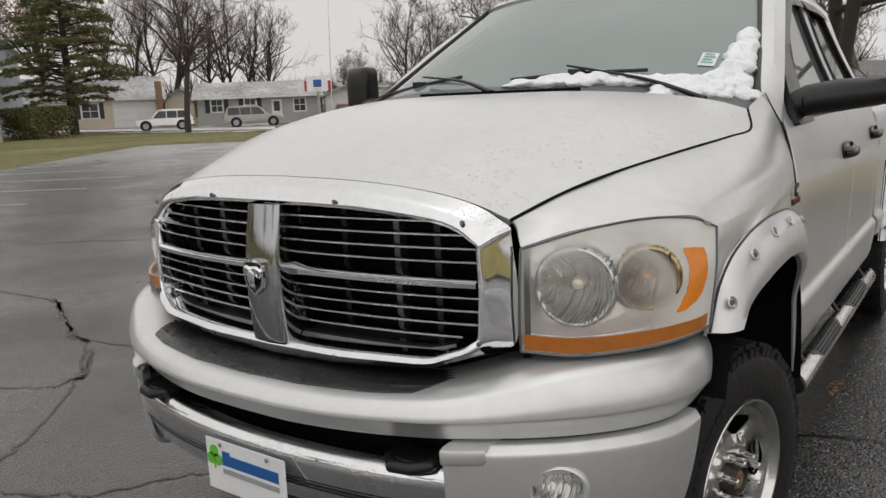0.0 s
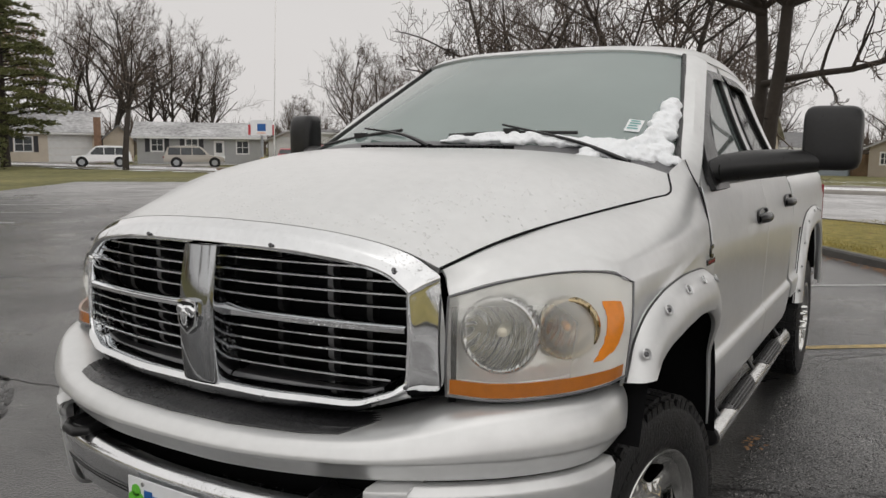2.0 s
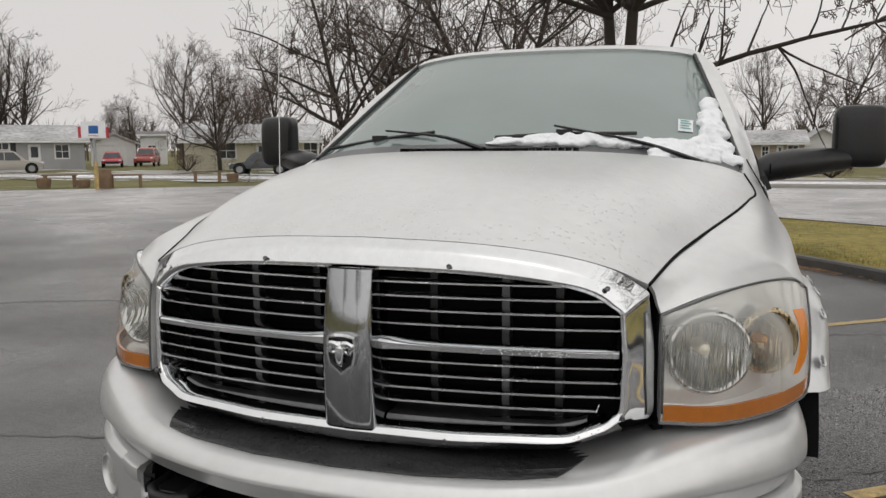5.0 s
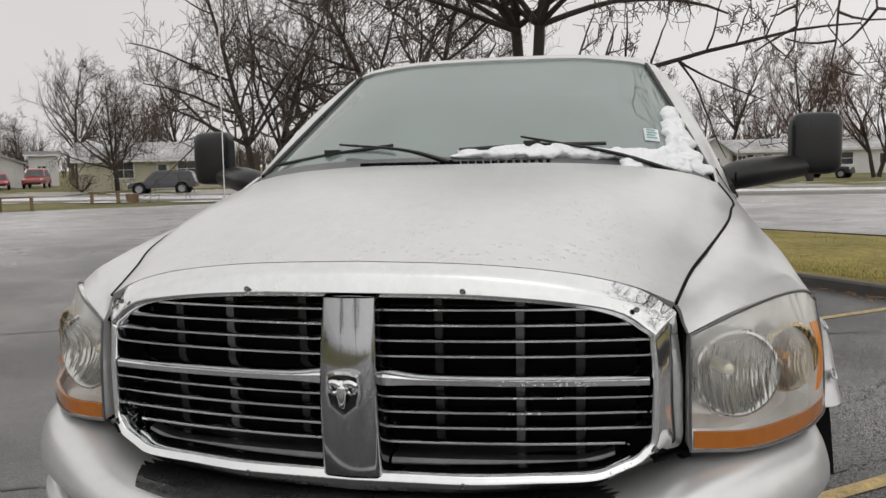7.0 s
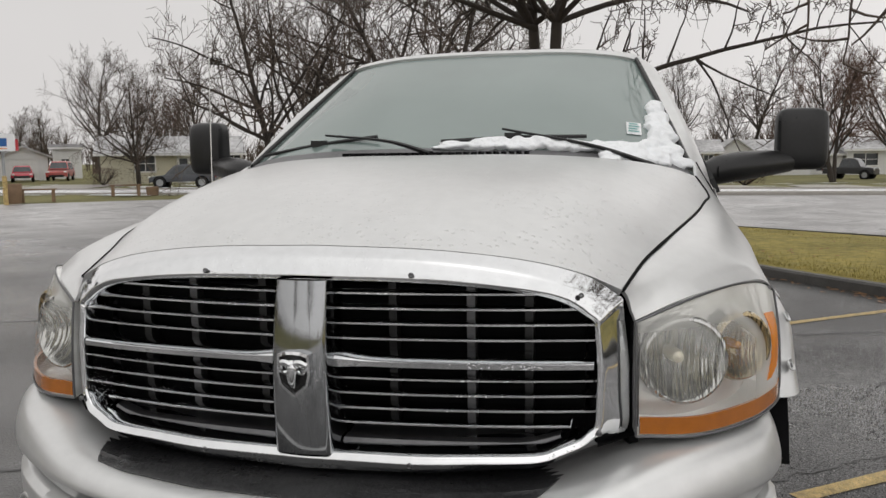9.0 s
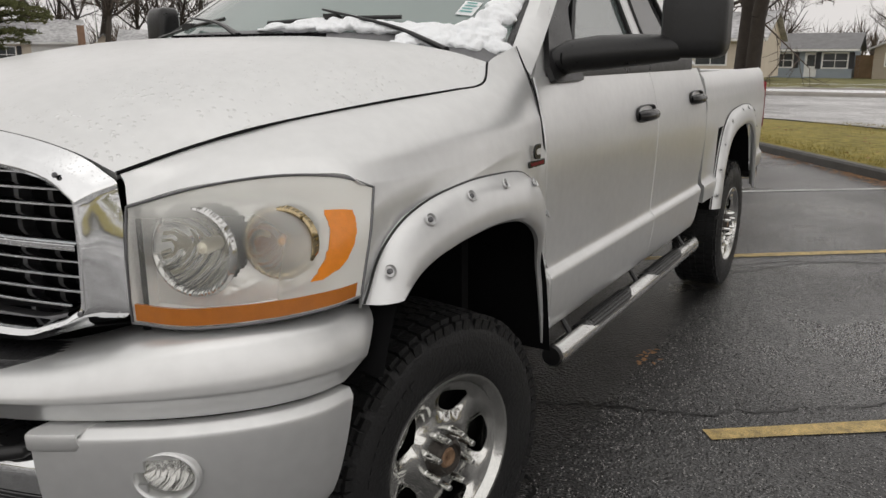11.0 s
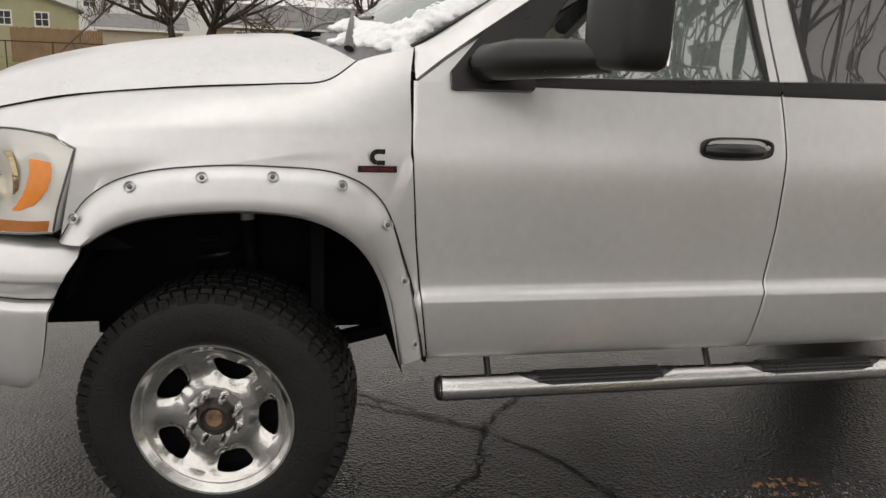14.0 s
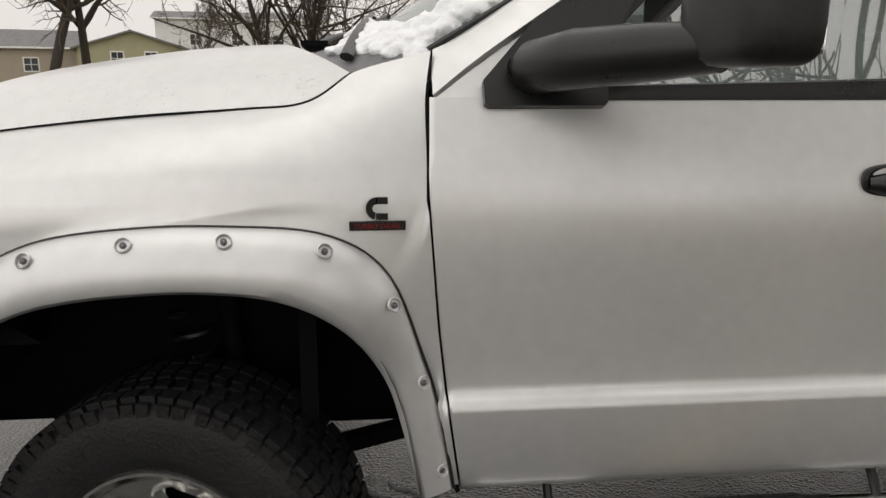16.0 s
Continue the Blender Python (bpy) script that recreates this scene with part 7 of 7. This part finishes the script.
def side_house(az0, az1, dist, eye, depth, wall, rise, sid, roof, openings, label, gable=False, z=0):
    """A house square to the view at a bearing, between two bearings."""
    a, b = at(az0, dist / math.cos(radians((az0 - az1) / 2)), eye), at(az1, dist / math.cos(radians((az0 - az1) / 2)), eye)
    L = math.hypot(b[0] - a[0], b[1] - a[1])
    return house(pose(a[0], a[1], z, 0, 0, math.degrees(math.atan2(b[1] - a[1], b[0] - a[0]))), L, depth, wall, rise, sid, roof, openings, label, gable)


# across the street, from the far end
side_house(63.6, 54.5, 84, (1.54, -2.25), 9, 2.9, 2.0, S_BEIGE, ROOFSNOW, [("window", .8, 1.5, 1.0, 1.6), ("window", 3.2, 1.6, .9, 1.5), ("shuttered", 6.0, 1.5, 1.0, 1.4), ("garage", 8.8, 3.9, 0, 2.7)], "beige ranch house with white garage door and snow-dusted roof")
bx, by = at(54.5, 82.5, (1.54, -2.25))
bm = bmesh.new()
box(bm, (-.5, -.3, 0), (.15, .3, 4.3), pose(bx, by, 0, 0, 0, 55))
tagged(part("brick_pier", bm, BRICKRED, smooth=False), label="red-brown brick end wall of a house", category="wall")
side_house(52.2, 43.9, 76, (1.54, -2.25), 8, 2.5, 1.25, S_GREY, ROOFSNOW, [("shuttered", 1.2, 1.05, 1.15, 1.15), ("shuttered", 4.2, 1.05, 1.15, 1.15), ("door", 6.65, .95, .15, 2.0), ("window", 8.7, 1.1, .95, 1.2)], "grey ranch house with black shutters and snowy roof")
side_house(54.3, 52.4, 88, (1.54, -2.25), 6, 2.3, 1.3, S_BEIGE, ROOFGREY, [], "low grey-roofed outbuilding between houses", True)
side_house(43.0, 40.2, 90, E5, 7, 2.4, .95, S_WHITE, ROOFSNOW, [("garage", .9, 2.6, 0, 2.1)], "white detached garage with gabled roof", True)
side_house(39.9, 38.2, 98, E5, 4, 3.4, .3, S_WHITE, ROOFGREY, [("window", .8, .9, 1.5, .7)], "grey-white camper body beside a garage")
side_house(37.1, 28.0, 66, E5, 8, 2.35, 1.3, S_YELLOW, ROOFSNOW, [("window", 2.5, 1.5, .9, 1.3), ("door", 5.6, 1.0, 0, 2.1), ("window", 7.2, 1.5, .9, 1.3), ("window", 9.4, 1.2, .9, 1.3)], "cream ranch house with snow-streaked metal roof")
house(pose(-21, 58, 0), 13, 8.5, 2.7, 1.8, S_BEIGE, ROOFSNOW, [("window", 2, 1.6, .9, 1.4), ("door", 5.5, 1.1, 0, 2.2), ("window", 8.5, 2.2, .8, 1.5)], "beige ranch house with snowy roof")
def far_house(x, y, L, *rest):
    return house(pose(x, y, gz(x + L / 2, y)), L, *rest)


far_house(-13.2, 74, 9.9, 8, 2.45, 1.25, S_BLUEGREY, ROOFGREY, [("shuttered", 3.7, 1.5, .9, 1.2), ("door", 6.15, 1.0, .1, 2.05), ("shuttered", 7.55, 1.95, .85, 1.25)], "blue-grey ranch house with triple window and white door")
far_house(-1.74, 73, 4.45, 9, 2.5, 1.0, S_TAN, ROOFSNOW, [("window", .85, .62, 1.05, 1.0), ("window", 2.92, .62, 1.05, 1.0)], "tan gabled house end with two small windows", True)
far_house(2.76, 76, 5.9, 8, 2.45, 1.1, S_TAN, ROOFSNOW, [("window", .30, .6, 1.2, .95), ("window", 2.30, .6, 1.2, .95), ("door", 3.55, .6, .2, 2.0), ("window", 4.50, .9, 1.05, 1.15)], "tan ranch house wing with white-trimmed windows and porch")
far_house(9.5, 84, 3.2, 9, 2.55, 1.25, S_WHITE, ROOFSNOW, [("window", 1.7, .5, .85, 1.0)], "white gabled house end with small window", True)
far_house(12.75, 85, 5.8, 8, 2.5, 1.15, S_WHITE, ROOFSNOW, [("shuttered", .85, .85, .95, 1.1), ("shuttered", 2.5, .8, .95, 1.1), ("shuttered", 4.3, .9, .95, 1.1)], "white ranch house with dark shutters and snowy roof")
far_house(19.0, 87, 3.0, 8, 2.1, .8, S_WHITE, ROOFSNOW, [("open", .5, 1.2, .4, 1.1)], "low white garage beside a house")
far_house(22.2, 86, 11, 8, 2.6, 1.2, S_WHITE, ROOFSNOW, [("window", .5, 2.4, .9, 1.3), ("door", 5.2, 1.0, .1, 2.1), ("window", 7.6, 1.8, .9, 1.3)], "white ranch house with broad window")
far_house(38, 84, 13, 8, 2.6, 1.6, S_BEIGE, ROOFSNOW, [("window", 2.0, 1.6, .8, 1.5), ("door", 6.2, 1.1, 0, 2.1)], "beige ranch house across the street")
# wood fence between two houses
fence = thing("wood_fence", pose(-3.2, 75, gz(-3, 75)), "tall weathered board fence between houses", "fence")
for k in range(9):
    bm = bmesh.new()
    box(bm, (k * .16, 0, 0), (k * .16 + .15, .03, 1.9))
    part("board", bm, WOODFENCE, fence, smooth=False)


# beside the lot, on the truck's passenger side: fronts face +x
E2 = (3.2, .2)
side_house(108.8, 102.2, 74, (3.26, .44), 9, 3.9, 1.35, S_GREEN, ROOFGREY, [("window", 2.6, 1.0, 2.5, 1.1), ("window", 5.3, 1.0, 2.5, 1.1)], "olive-green house with grey gabled roof", True)
side_house(114, 108.6, 82, (3.26, .44), 9, 4.2, 1.5, S_TAN, ROOFGREY, [("window", 3, 1.2, 2.0, 1.2)], "tan house with grey roof behind trees")
side_house(101.2, 95.9, 60, (3.26, .44), 6, 2.5, .85, S_BEIGE, ROOFGREY, [], "beige shed with grey roof")
side_house(104, 92.5, 105, (3.26, .44), 10, 8.6, 1.0, S_WHITE, ROOFGREY, [("window", 4, 1.4, 5.4, 1.3), ("window", 9, 1.4, 5.4, 1.3), ("window", 14, 1.4, 5.4, 1.3)], "tall white apartment house")
side_house(93.3, 85.0, 63, (3.2, -.15), 8, 3.2, 1.6, S_TAN, ROOFGREY, [("window", 1.5, 1.1, 1.6, 1.1), ("door", 4.4, 1.0, .2, 2.2), ("window", 6.3, 1.0, 1.6, 1.1)], "tan ranch house with dark roof beyond the lot")
side_house(84.2, 76.6, 60, (2.83, -.95), 8, 3.3, 1.4, S_WHITE, ROOFGREY, [("open", 1.3, 2.6, 0, 2.4), ("window", 5.3, 1.0, 1.3, 1.2)], "white house with dark sheet for the shade inside an open garage")
side_house(76.4, 70.8, 58, (2.83, -.95), 8, 5.2, 1.2, S_GREY, ROOFGREY, [("window", .6, 1.0, 1.4, 1.3), ("window", 3.2, 1.1, 1.4, 1.3)], "grey two-storey house wall")
side_house(70.6, 66, 57, (2.83, -.95), 8, 4.4, 1.4, S_TAN, ROOFGREY, [("window", 1.8, .9, 1.4, 1.2)], "brown wood-sided house front with window")
fa, fb = at(106.2, 58, (3.26, .44)), at(101.0, 58, (3.26, .44))
fence = thing("wood_fence", pose(fa[0], fa[1], 0, 0, 0, math.degrees(math.atan2(fb[1] - fa[1], fb[0] - fa[0]))), "brown board fence beside the lot", "fence")
for k in range(34):
    bm = bmesh.new()
    box(bm, (k * .158, 0, 0), (k * .158 + .15, .03, 2.15 + .03 * (k % 3)))
    part("board", bm, WOODFENCE, fence, smooth=False)
# chain fence rail along the shed
fa, fb = at(112, 46, (3.26, .44)), at(94, 50, (3.26, .44))
rail = thing("rail_fence", pose(fa[0], fa[1], 0, 0, 0, math.degrees(math.atan2(fb[1] - fa[1], fb[0] - fa[0]))), "low dark rail fence at the lot's side", "fence")
Lr = math.hypot(fb[0] - fa[0], fb[1] - fa[1])
bm = bmesh.new()
tube(bm, [(0, 0, 1.35), (Lr, 0, 1.35)], .03, 6)
part("rail", bm, BARK, rail)
for k in range(8):
    bm = bmesh.new()
    tube(bm, [(Lr * k / 7, 0, 0), (Lr * k / 7, 0, 1.38)], .03, 6)
    part("post", bm, BARK, rail)


def closed_umbrella(x, y, z0=.9):
    u = thing("patio_umbrella", pose(x, y, 0), "closed red patio umbrella on a pole", "umbrella")
    bm = bmesh.new()
    lathe(bm, [(.02, 3.0), (.10, 2.8), (.20, 2.0), (.30, 1.3), (.26, 1.25), (.02, 1.3)], 10)
    part("canopy", bm, mat("red_canvas", (.45, .02, .03), .7, 0, .2, 3), u)
    bm = bmesh.new()
    tube(bm, [(0, 0, 0), (0, 0, 3.1)], .03, 8)
    part("pole", bm, GREY, u)


closed_umbrella(*at(77.7, 54, (2.83, -.95)))
closed_umbrella(*at(76.1, 55, (2.83, -.95)))

# basketball hoop at the lot's edge
hx, hy = at(42.75, 35.5, (.77, -2.46))
hoop = thing("basketball_hoop", pose(hx, hy, 0, 0, 0, 40) @ Matrix.Diagonal((.82, .82, .84, 1)), "basketball hoop with white, red and blue backboard", "hoop")
bm = bmesh.new()
tube(bm, [(0, 0, 0), (0, 0, 3.0)], .075, 10)
part("pole", bm, GREY, hoop)
bm = bmesh.new()
tube(bm, [(0, 0, 0), (0, 0, 1.35)], .11, 10)
part("pole_pad", bm, YELLOW, hoop, "yellow pole padding")
bm = bmesh.new()
box(bm, (-.56, -.30, 2.50), (.56, -.26, 3.30))
board = part("backboard", bm, WHITE, hoop, smooth=False)
bm = bmesh.new()
box(bm, (-.22, -.306, 2.72), (.22, -.300, 3.10))
part("blue_square", bm, BLUE, board, smooth=False)
for s in (-1, 1):
    bm = bmesh.new()
    box(bm, (s * .57, -.305, 2.52), (s * .70, -.255, 3.05))
    part("red_edge", bm, mat("red_panel", (.45, .03, .04), .5), board, smooth=False)
bm = bmesh.new()
tube(bm, [(.23 * math.cos(a), -.54 + .23 * math.sin(a), 2.62) for a in [6.283 * k / 20 for k in range(21)]], .012, 6, False)
part("rim", bm, AMBER2, board)
bm = bmesh.new()
box(bm, (-.04, -.28, 2.7), (.04, 0, 2.82))
part("arm", bm, GREY, hoop, smooth=False)


def bench(x, y, turn):
    b = thing("park_bench", pose(x, y, 0, 0, 0, turn), "low weathered wooden bench at the lot's edge", "bench", "benches")
    for k in range(3):
        bm = bmesh.new()
        box(bm, (-.72, -.20 + k * .14, .50), (.72, -.075 + k * .14, .56))
        part("seat_board", bm, WOOD, b, smooth=False)
    for s in (-.58, .58):
        bm = bmesh.new()
        box(bm, (s - .07, -.18, 0), (s + .07, .20, .50))
        part("leg", bm, WOOD, b, smooth=False)


for az, d, t in ((40.9, 37, 40), (44.95, 38.5, 40), (35.6, 41, 40)):
    bench(*at(az, d, (.7, -2.4)), t)
for az, d, s in ((42.25, 36.5, .85), (43.55, 38, .35), (33.9, 41, .45), (45.9, 38.5, .42)):
    x, y = at(az, d, (.7, -2.4))
    bm = bmesh.new()
    lathe(bm, [(.001, 0), (.26, 0), (.30, .5 * s), (.30, .9 * s), (.27, .95 * s), (.24, .9 * s), (.001, .88 * s)], 20, pose(x, y, 0))
    tagged(part("wooden_barrel", bm, WOOD), label="brown wooden half barrel at the lot's edge", category="barrel")


# ---- parked vehicles ----
def car(m, L, Wd, Ht, color, label, kind="suv", name="parked_car"):
    """Side profile lofted across the width; glazing and arches sit 6 mm proud of the paint."""
    c = thing(name, m, label, "car", "parked cars")
    body = paint("car_paint", color, .1, .3)
    base, belt = .27, Ht * .58
    if kind == "suv":
        low = [(.0, .42), (.0, belt * .70), (.02, belt * .80), (.10, belt * .88), (.27, belt * .97), (.97, belt * 1.03), (.995, belt * .9), (1, .45)]
        cab = [(.25, belt), (.385, Ht * .955), (.50, Ht), (.80, Ht * .99), (.925, Ht * .94), (.975, belt * 1.02)]
        panes = [(.315, .528), (.540, .712), (.722, .92)]
    elif kind == "pickup":
        low = [(0, .45), (0, belt * .86), (.03, belt * .95), (.27, belt), (1.0, belt * .98), (1, .5)]
        cab = [(.25, belt), (.36, Ht * .97), (.45, Ht), (.62, Ht * .99), (.68, belt)]
        panes = [(.315, .47), (.49, .635)]
    else:
        low = [(0, .40), (0, belt * .62), (.03, belt * .82), (.12, belt * .92), (.29, belt), (.83, belt * 1.03), (.98, belt * .97), (1, belt * .7), (1, .42)]
        cab = [(.27, belt), (.42, Ht * .95), (.52, Ht), (.66, Ht * .985), (.78, Ht * .90), (.90, belt * 1.02)]
        panes = [(.37, .56), (.58, .76)]

    def half(f, z):
        """Half width at a height."""
        return Wd / 2 * float(np.interp(z, (base, .5, belt * .8, belt, Ht), (.93, .99, 1.0, .96, .72)))

    bm = bmesh.new()
    low2 = straight([np.array(p) for p in low], .2)
    cols = []
    for f in (-1, -.985, -.93, -.7, 0, .7, .93, .985, 1):
        k = {1: .93, .985: .98, .93: .995}.get(abs(f), 1)
        cols.append([((p[0] - .5) * L * (1 - .02 * abs(f) ** 6), f * half(f, p[1]), p[1] * k) for p in low2])
    add_grid(bm, cols)
    for col in (cols[0], cols[-1]):
        bm.faces.new([bm.verts.new(p) for p in col])
    b = part("body", bm, body, c)
    bm = bmesh.new()
    cab2 = straight([np.array(p) for p in cab], .2)
    cols = []
    for f in (-1, -.97, -.85, 0, .85, .97, 1):
        cols.append([((p[0] - .5) * L, f * half(f, p[1]), p[1] - (.04 if abs(f) == 1 else .01 if abs(f) == .97 else 0)) for p in cab2])
    add_grid(bm, cols)
    for col in (cols[0], cols[-1]):
        bm.faces.new([bm.verts.new(p) for p in col])
    cabin = part("cabin", bm, body, c)
    ztop = Ht * .925

    def slope(z):
        """Front and rear limits of the cabin at a height."""
        up = [p for p in cab if p[0] < .55]
        dn = [p for p in cab if p[0] > .55]
        return float(np.interp(z, [p[1] for p in up], [p[0] for p in up])), float(np.interp(z, [p[1] for p in dn[::-1]], [p[0] for p in dn[::-1]]))

    for f in (-1, 1):
        for a, e in panes:
            bm = bmesh.new()
            g = []
            for z in np.linspace(belt + .015, ztop, 5):
                lo_, hi_ = slope(z)
                g.append([((min(max(x, lo_ + .035), hi_ - .025) - .5) * L, f * (half(f, z) + .006), z - .03) for x in np.linspace(a, e, 5)])
            add_grid(bm, g)
            part("side_window", bm, PANE, cabin, "dark side window", thick=.004, out=(0, 0, belt))
        for xx in (.17, .79):
            R = .35 if kind != "sedan" else .33
            # flat near-black disc on the paint stands in for the wheel well's shade
            bm = bmesh.new()
            lathe(bm, [(R * 1.2, -.02), (R * 1.2, .01), (.001, .01)], 24, disc_facing(((xx - .5) * L, f * (Wd / 2 * .99), R * 1.02), (0, f, 0)))
            part("wheel_arch", bm, VOID, b, "dark disc for the shaded wheel arch")
            mm = Matrix.Translation(((xx - .5) * L, f * (Wd / 2 - .07), R)) @ Matrix.Rotation(radians(-90 * f), 4, "X")
            bm = bmesh.new()
            lathe(bm, [(R * .6, -.10), (R * .95, -.10), (R, -.06), (R, .08), (R * .95, .105), (R * .64, .11), (R * .62, .09)], 24, mm)
            w = part("wheel", bm, RUBBER, c, "black tyre")
            bm = bmesh.new()
            lathe(bm, [(R * .64, .10), (R * .5, .085), (R * .2, .10), (.001, .10)], 16, mm)
            part("rim", bm, GREY, w)
        for xx, mt, nm in ((0, WHITE, "headlight"), (1, RED, "tail_light")):
            bm = bmesh.new()
            box(bm, ((xx - .5) * L + (-.015 if xx == 0 else -.10), f * Wd * .40 - .13, belt * .72), ((xx - .5) * L + (.10 if xx == 0 else .015), f * Wd * .40 + .10, belt * .86))
            part(nm, bm, mt, c, bevel=.02)
    for k, (p, q) in enumerate(((cab[0], cab[1]), (cab[-1], cab[-2]))):
        bm = bmesh.new()
        g = []
        for t in (.10, .5, .90):
            x, z = p[0] + (q[0] - p[0]) * t, p[1] + (q[1] - p[1]) * t
            g.append([((x - .5) * L + (-.012 if k == 0 else .012), f * half(f, z) * .90, z + .008) for f in (-1, -.5, 0, .5, 1)])
        add_grid(bm, g)
        part(("windshield", "rear_window")[k], bm, PANE, cabin, "dark window", thick=.004, out=(0, 0, belt))
    bm = bmesh.new()
    box(bm, (-L * .5 - .01, -Wd * .36, .36), (-L * .5 + .05, Wd * .36, .36 + .22))
    part("bumper", bm, BLACK, c, bevel=.03)
    return c


x, y = at(54.4, 66, E0)
car(pose(x, y, 0, 0, 0, 54), 4.3, 1.85, 1.62, (.80, .80, .80), "white parked sport utility vehicle at the street side", "suv")
x, y = at(48.5, 65, E0)
car(pose(x, y, 0, 0, 0, 228), 4.6, 1.80, 1.66, (.36, .33, .29), "tan-grey parked sport utility vehicle at the street side", "suv")
x, y = at(31.8, 54, E5)
car(pose(x, y, gz(x, y), 0, 0, 22), 4.2, 1.8, 1.52, (.05, .055, .065), "dark grey sport utility vehicle parked along the street", "suv")
x, y = at(41.7, 83, E5)
car(pose(x, y, 0, 0, 0, 130), 4.4, 1.8, 1.5, (.45, .02, .04), "red car in a driveway", "sedan")
x, y = at(39.5, 86, E5)
car(pose(x, y, 0, 0, 0, 120), 4.6, 1.9, 1.9, (.38, .07, .06), "red-topped pickup parked in a driveway", "suv")
x, y = 18.6, 70
car(pose(x, y, gz(x, y), 0, 0, 150), 4.0, 1.85, 1.75, (.018, .019, .02), "black pickup parked on the street side", "pickup")
side_house(85.2, 80.9, 46, (2.83, -.95), 3.5, 1.75, .75, S_BLUE, ROOFSNOW, [("window", 1.9, .5, .8, .5)], "small pale blue garden shed with snow on its roof", True)
shrub(*at(83.6, 43, (2.83, -.95)), 3.4, 1.15, 12, OLIVE, "olive-brown clipped garden shrub")
shrub(*at(80.6, 44, (2.83, -.95)), 3.0, 1.05, 13, OLIVE, "olive-brown clipped garden shrub")
x, y = at(87.5, 52, (3.2, -.15))
car(pose(x, y, 0, 0, 0, 80), 4.6, 1.85, 1.7, (.6, .6, .6), "white car with snow on its roof", "sedan")
# wheeled bin by the garage, blue barrel by the drive
for az, y, col, eye, lb in ((54.9, 47.5, (.02, .05, .16), E0, "dark blue wheeled rubbish bin"), (97.0, 0, (.03, .04, .04), E2, "dark green wheeled bin beside a shed")):
    x = street_x(az, y, eye) if y else at(az, 56, eye)[0]
    yy = y or at(az, 56, eye)[1]
    b = thing("wheeled_bin", pose(x, yy, 0, 0, 0, 0 if y else 90), lb, "bin")
    bm = bmesh.new()
    add_grid(bm, [[(s * w, t * w, z) for s, t in ((-1, -1), (1, -1), (1, 1), (-1, 1))] for w, z in ((.001, .05), (.30, .05), (.40, 1.25), (.001, 1.25))], True)
    part("body", bm, mat("bin_plastic", col, .4), b, smooth=False)
    bm = bmesh.new()
    box(bm, (-.42, -.44, 1.25), (.42, .42, 1.34))
    part("lid", bm, SHUTTER, b, bevel=.03)
# pale house corner close by the hedge
x, y = at(66.6, 66, (1.54, -2.25))
house(pose(x - 8.7, y - 5.0, 0, 0, 0, 30), 10, 8, 6.2, 2.0, S_BLUE, ROOFSNOW, [("window", 2, 1.0, 4.2, 1.4), ("window", 7.4, 1.0, 3.9, 1.5), ("window", 7.2, 1.2, 1.0, 1.3)], "pale blue-white two-storey house by the hedge")
# driveways
for az, w in ((56.5, 7.5), (49, 4), (41.3, 6), (30, 4), (-2, 4), (-9.5, 3.5)):
    x = street_x(az, 44, E0)
    flat("driveway", [(p, q, gz(p, q) + .06) for p, q in ((x, 39.7), (x + w, 39.7), (x + w - 9 * math.tan(radians(az)) * .3, 49), (x - 9 * math.tan(radians(az)) * .3, 49))], CONCRETE, label="pale concrete driveway", category="driveway", kind="structure")
